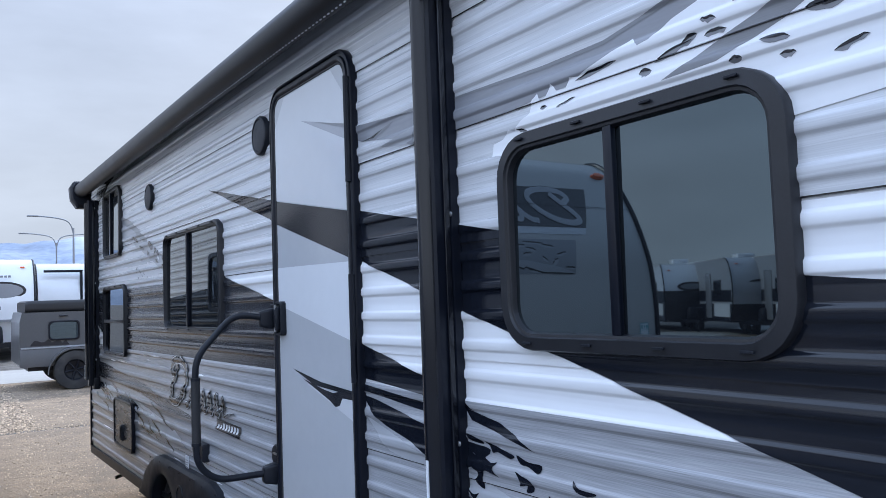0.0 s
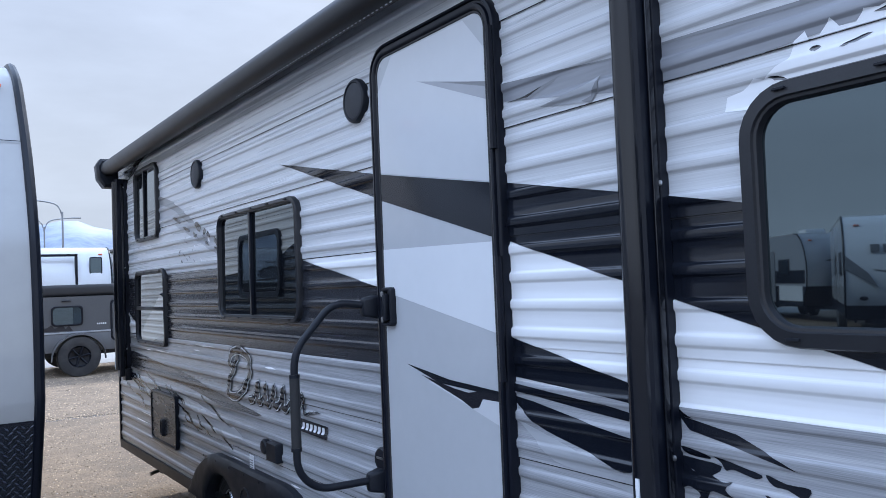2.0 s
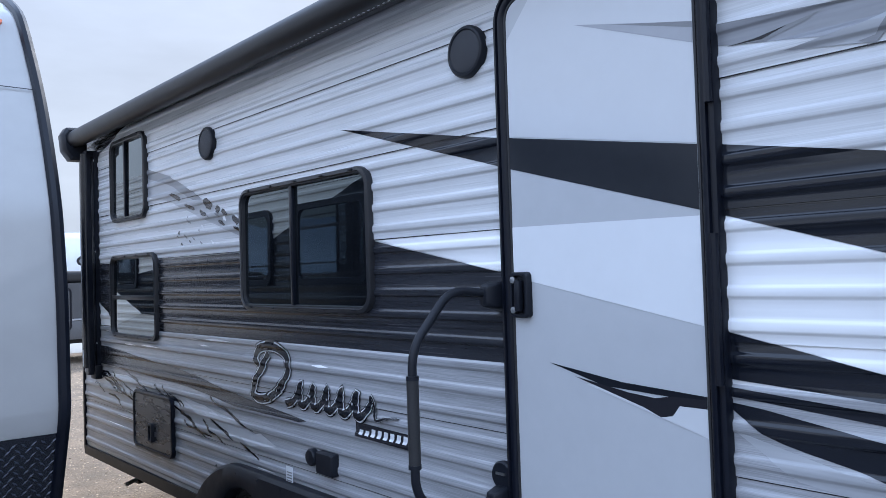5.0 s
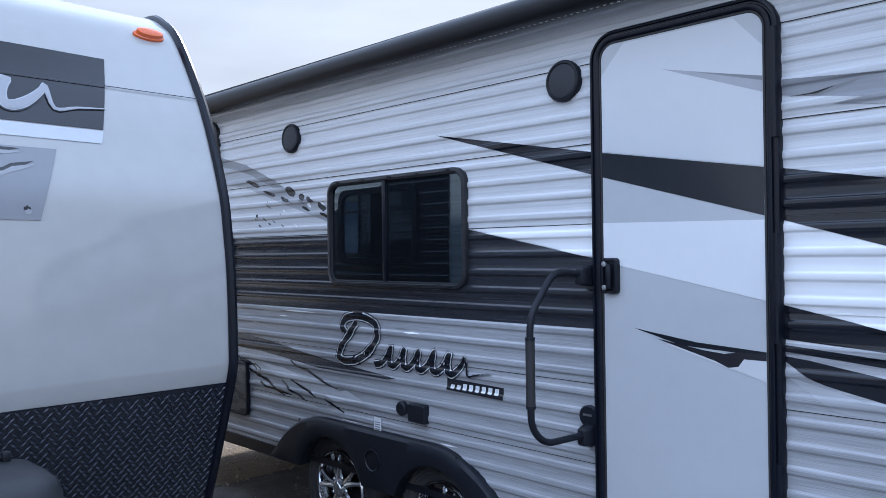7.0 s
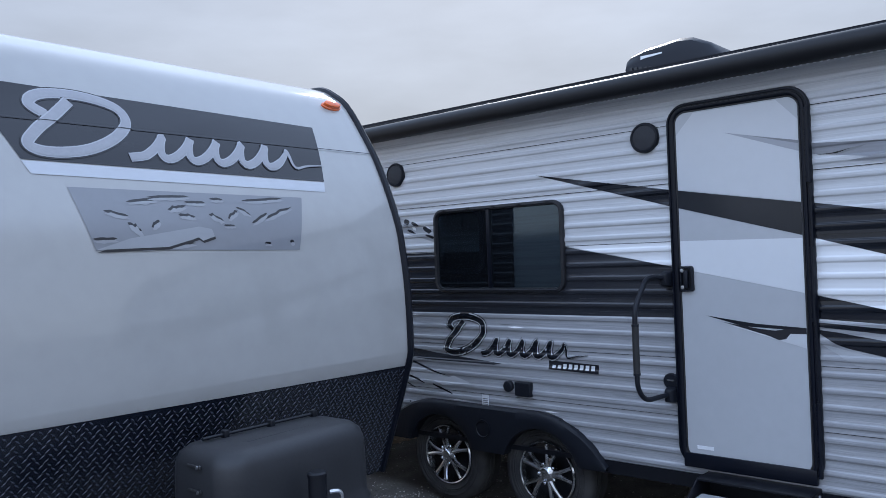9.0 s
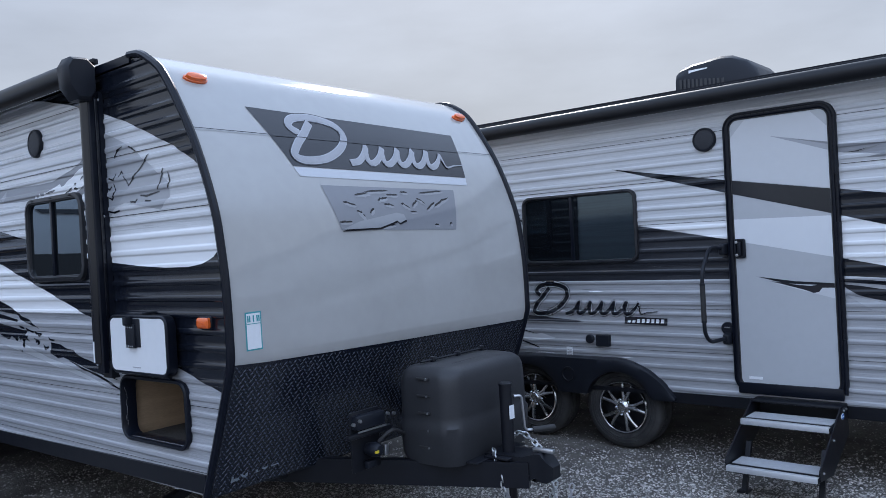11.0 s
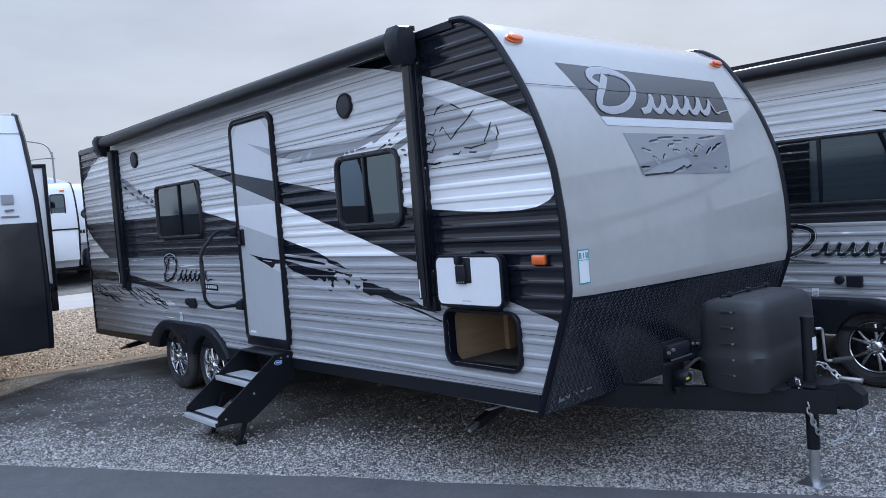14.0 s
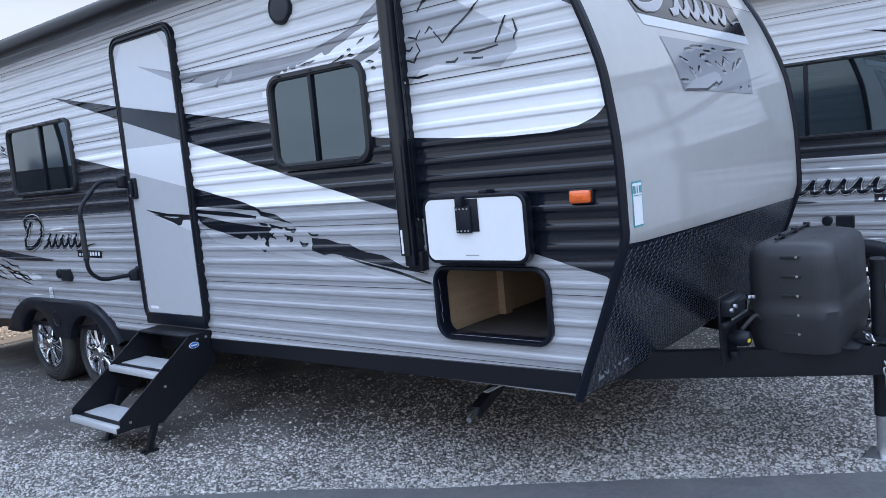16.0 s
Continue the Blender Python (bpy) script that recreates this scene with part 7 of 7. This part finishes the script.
tagged(part("backdrop", bm, M_MOUNTAIN, None, "snow-dusted mountain ridge with haze blue in its colour"), "snow-dusted mountain ridge with haze blue in its colour", "mountains", kind="structure")


# row across the lane
def deco_chevron(T):
    """Dark chevrons and a row of bars over a pale cap, with a small oval badge."""
    for pts in ([(2.44, 2.05), (2.44, 1.70), (1.75, 1.28), (1.95, 1.62)], [(1.85, 1.70), (1.0, 1.52), (0.2, 1.12), (0.9, 1.58)], [(1.0, 1.62), (0.0, 1.72), (0.0, 1.50)]):
        part("stripe_decal", loft([[(x, o + 0.02 + 0.10 * max(0.0, z - 1.6), z) for x, z in pts] for o in (-0.05, 0.03)]), M_MIDGREY, T, smooth=False)
    for k in range(5):
        part("bar", box(1.70 - k * 0.26, 1.88 - k * 0.26, 0.0, 0.13, 2.10, 2.28), M_MIDGREY, T, smooth=False)
    oval(T, 2.05, 1.02, 0.09, 0.05, 0.10, M_CAPDARK)


def deco_badge(T):
    oval(T, 1.25, 1.95, 0.62, 0.20, 0.05, M_CAPDARK)
    oval(T, 1.25, 1.95, 0.50, 0.12, 0.042, M_CAPGREY)
    part("side_band", box(2.44, 2.452, 0.15, 7.9, 1.30, 1.75), M_TRIM, T, smooth=False)
    part("side_panel", box(2.44, 2.455, 0.35, 2.2, 0.70, 1.22, 0.004), M_PANELWHITE, T, smooth=False)
    part("roof_vent", box(0.8, 1.5, 2.0, 2.7, 2.98, 3.22, 0.04), M_PANELWHITE, T)
    part("side_door", box(2.44, 2.47, 2.5, 3.2, 0.62, 2.45, 0.02), M_CAPGREY, T)


neighbour_trailer("grey trailer with an oval badge across the lane", pose(-25.4, 16.8, 0, 0, 0, 36), 8.0, PROF_W, 1.2, M_SHADE, M_PLATE, deco=deco_badge)
neighbour_trailer("grey trailer with an oval badge across the lane", pose(-24.2, 13.3, 0, 0, 0, 36), 8.0, PROF_W, 1.2, M_SHADE, M_PLATE, deco=deco_badge)
neighbour_trailer("white trailer with dark chevrons across the lane", pose(-16.9, 8.0, 0, 0, 0, 60), 8.0, PROF_W, 0.85, M_PANELWHITE, M_PLATE, deco=deco_chevron)
neighbour_trailer("pale trailer with dark lower front across the lane", pose(-26.6, 21.0, 0, 0, 0, 36), 8.0, PROF_D, 1.77, M_CAPCOOL, M_CAPBLACK, deco=deco_badge)
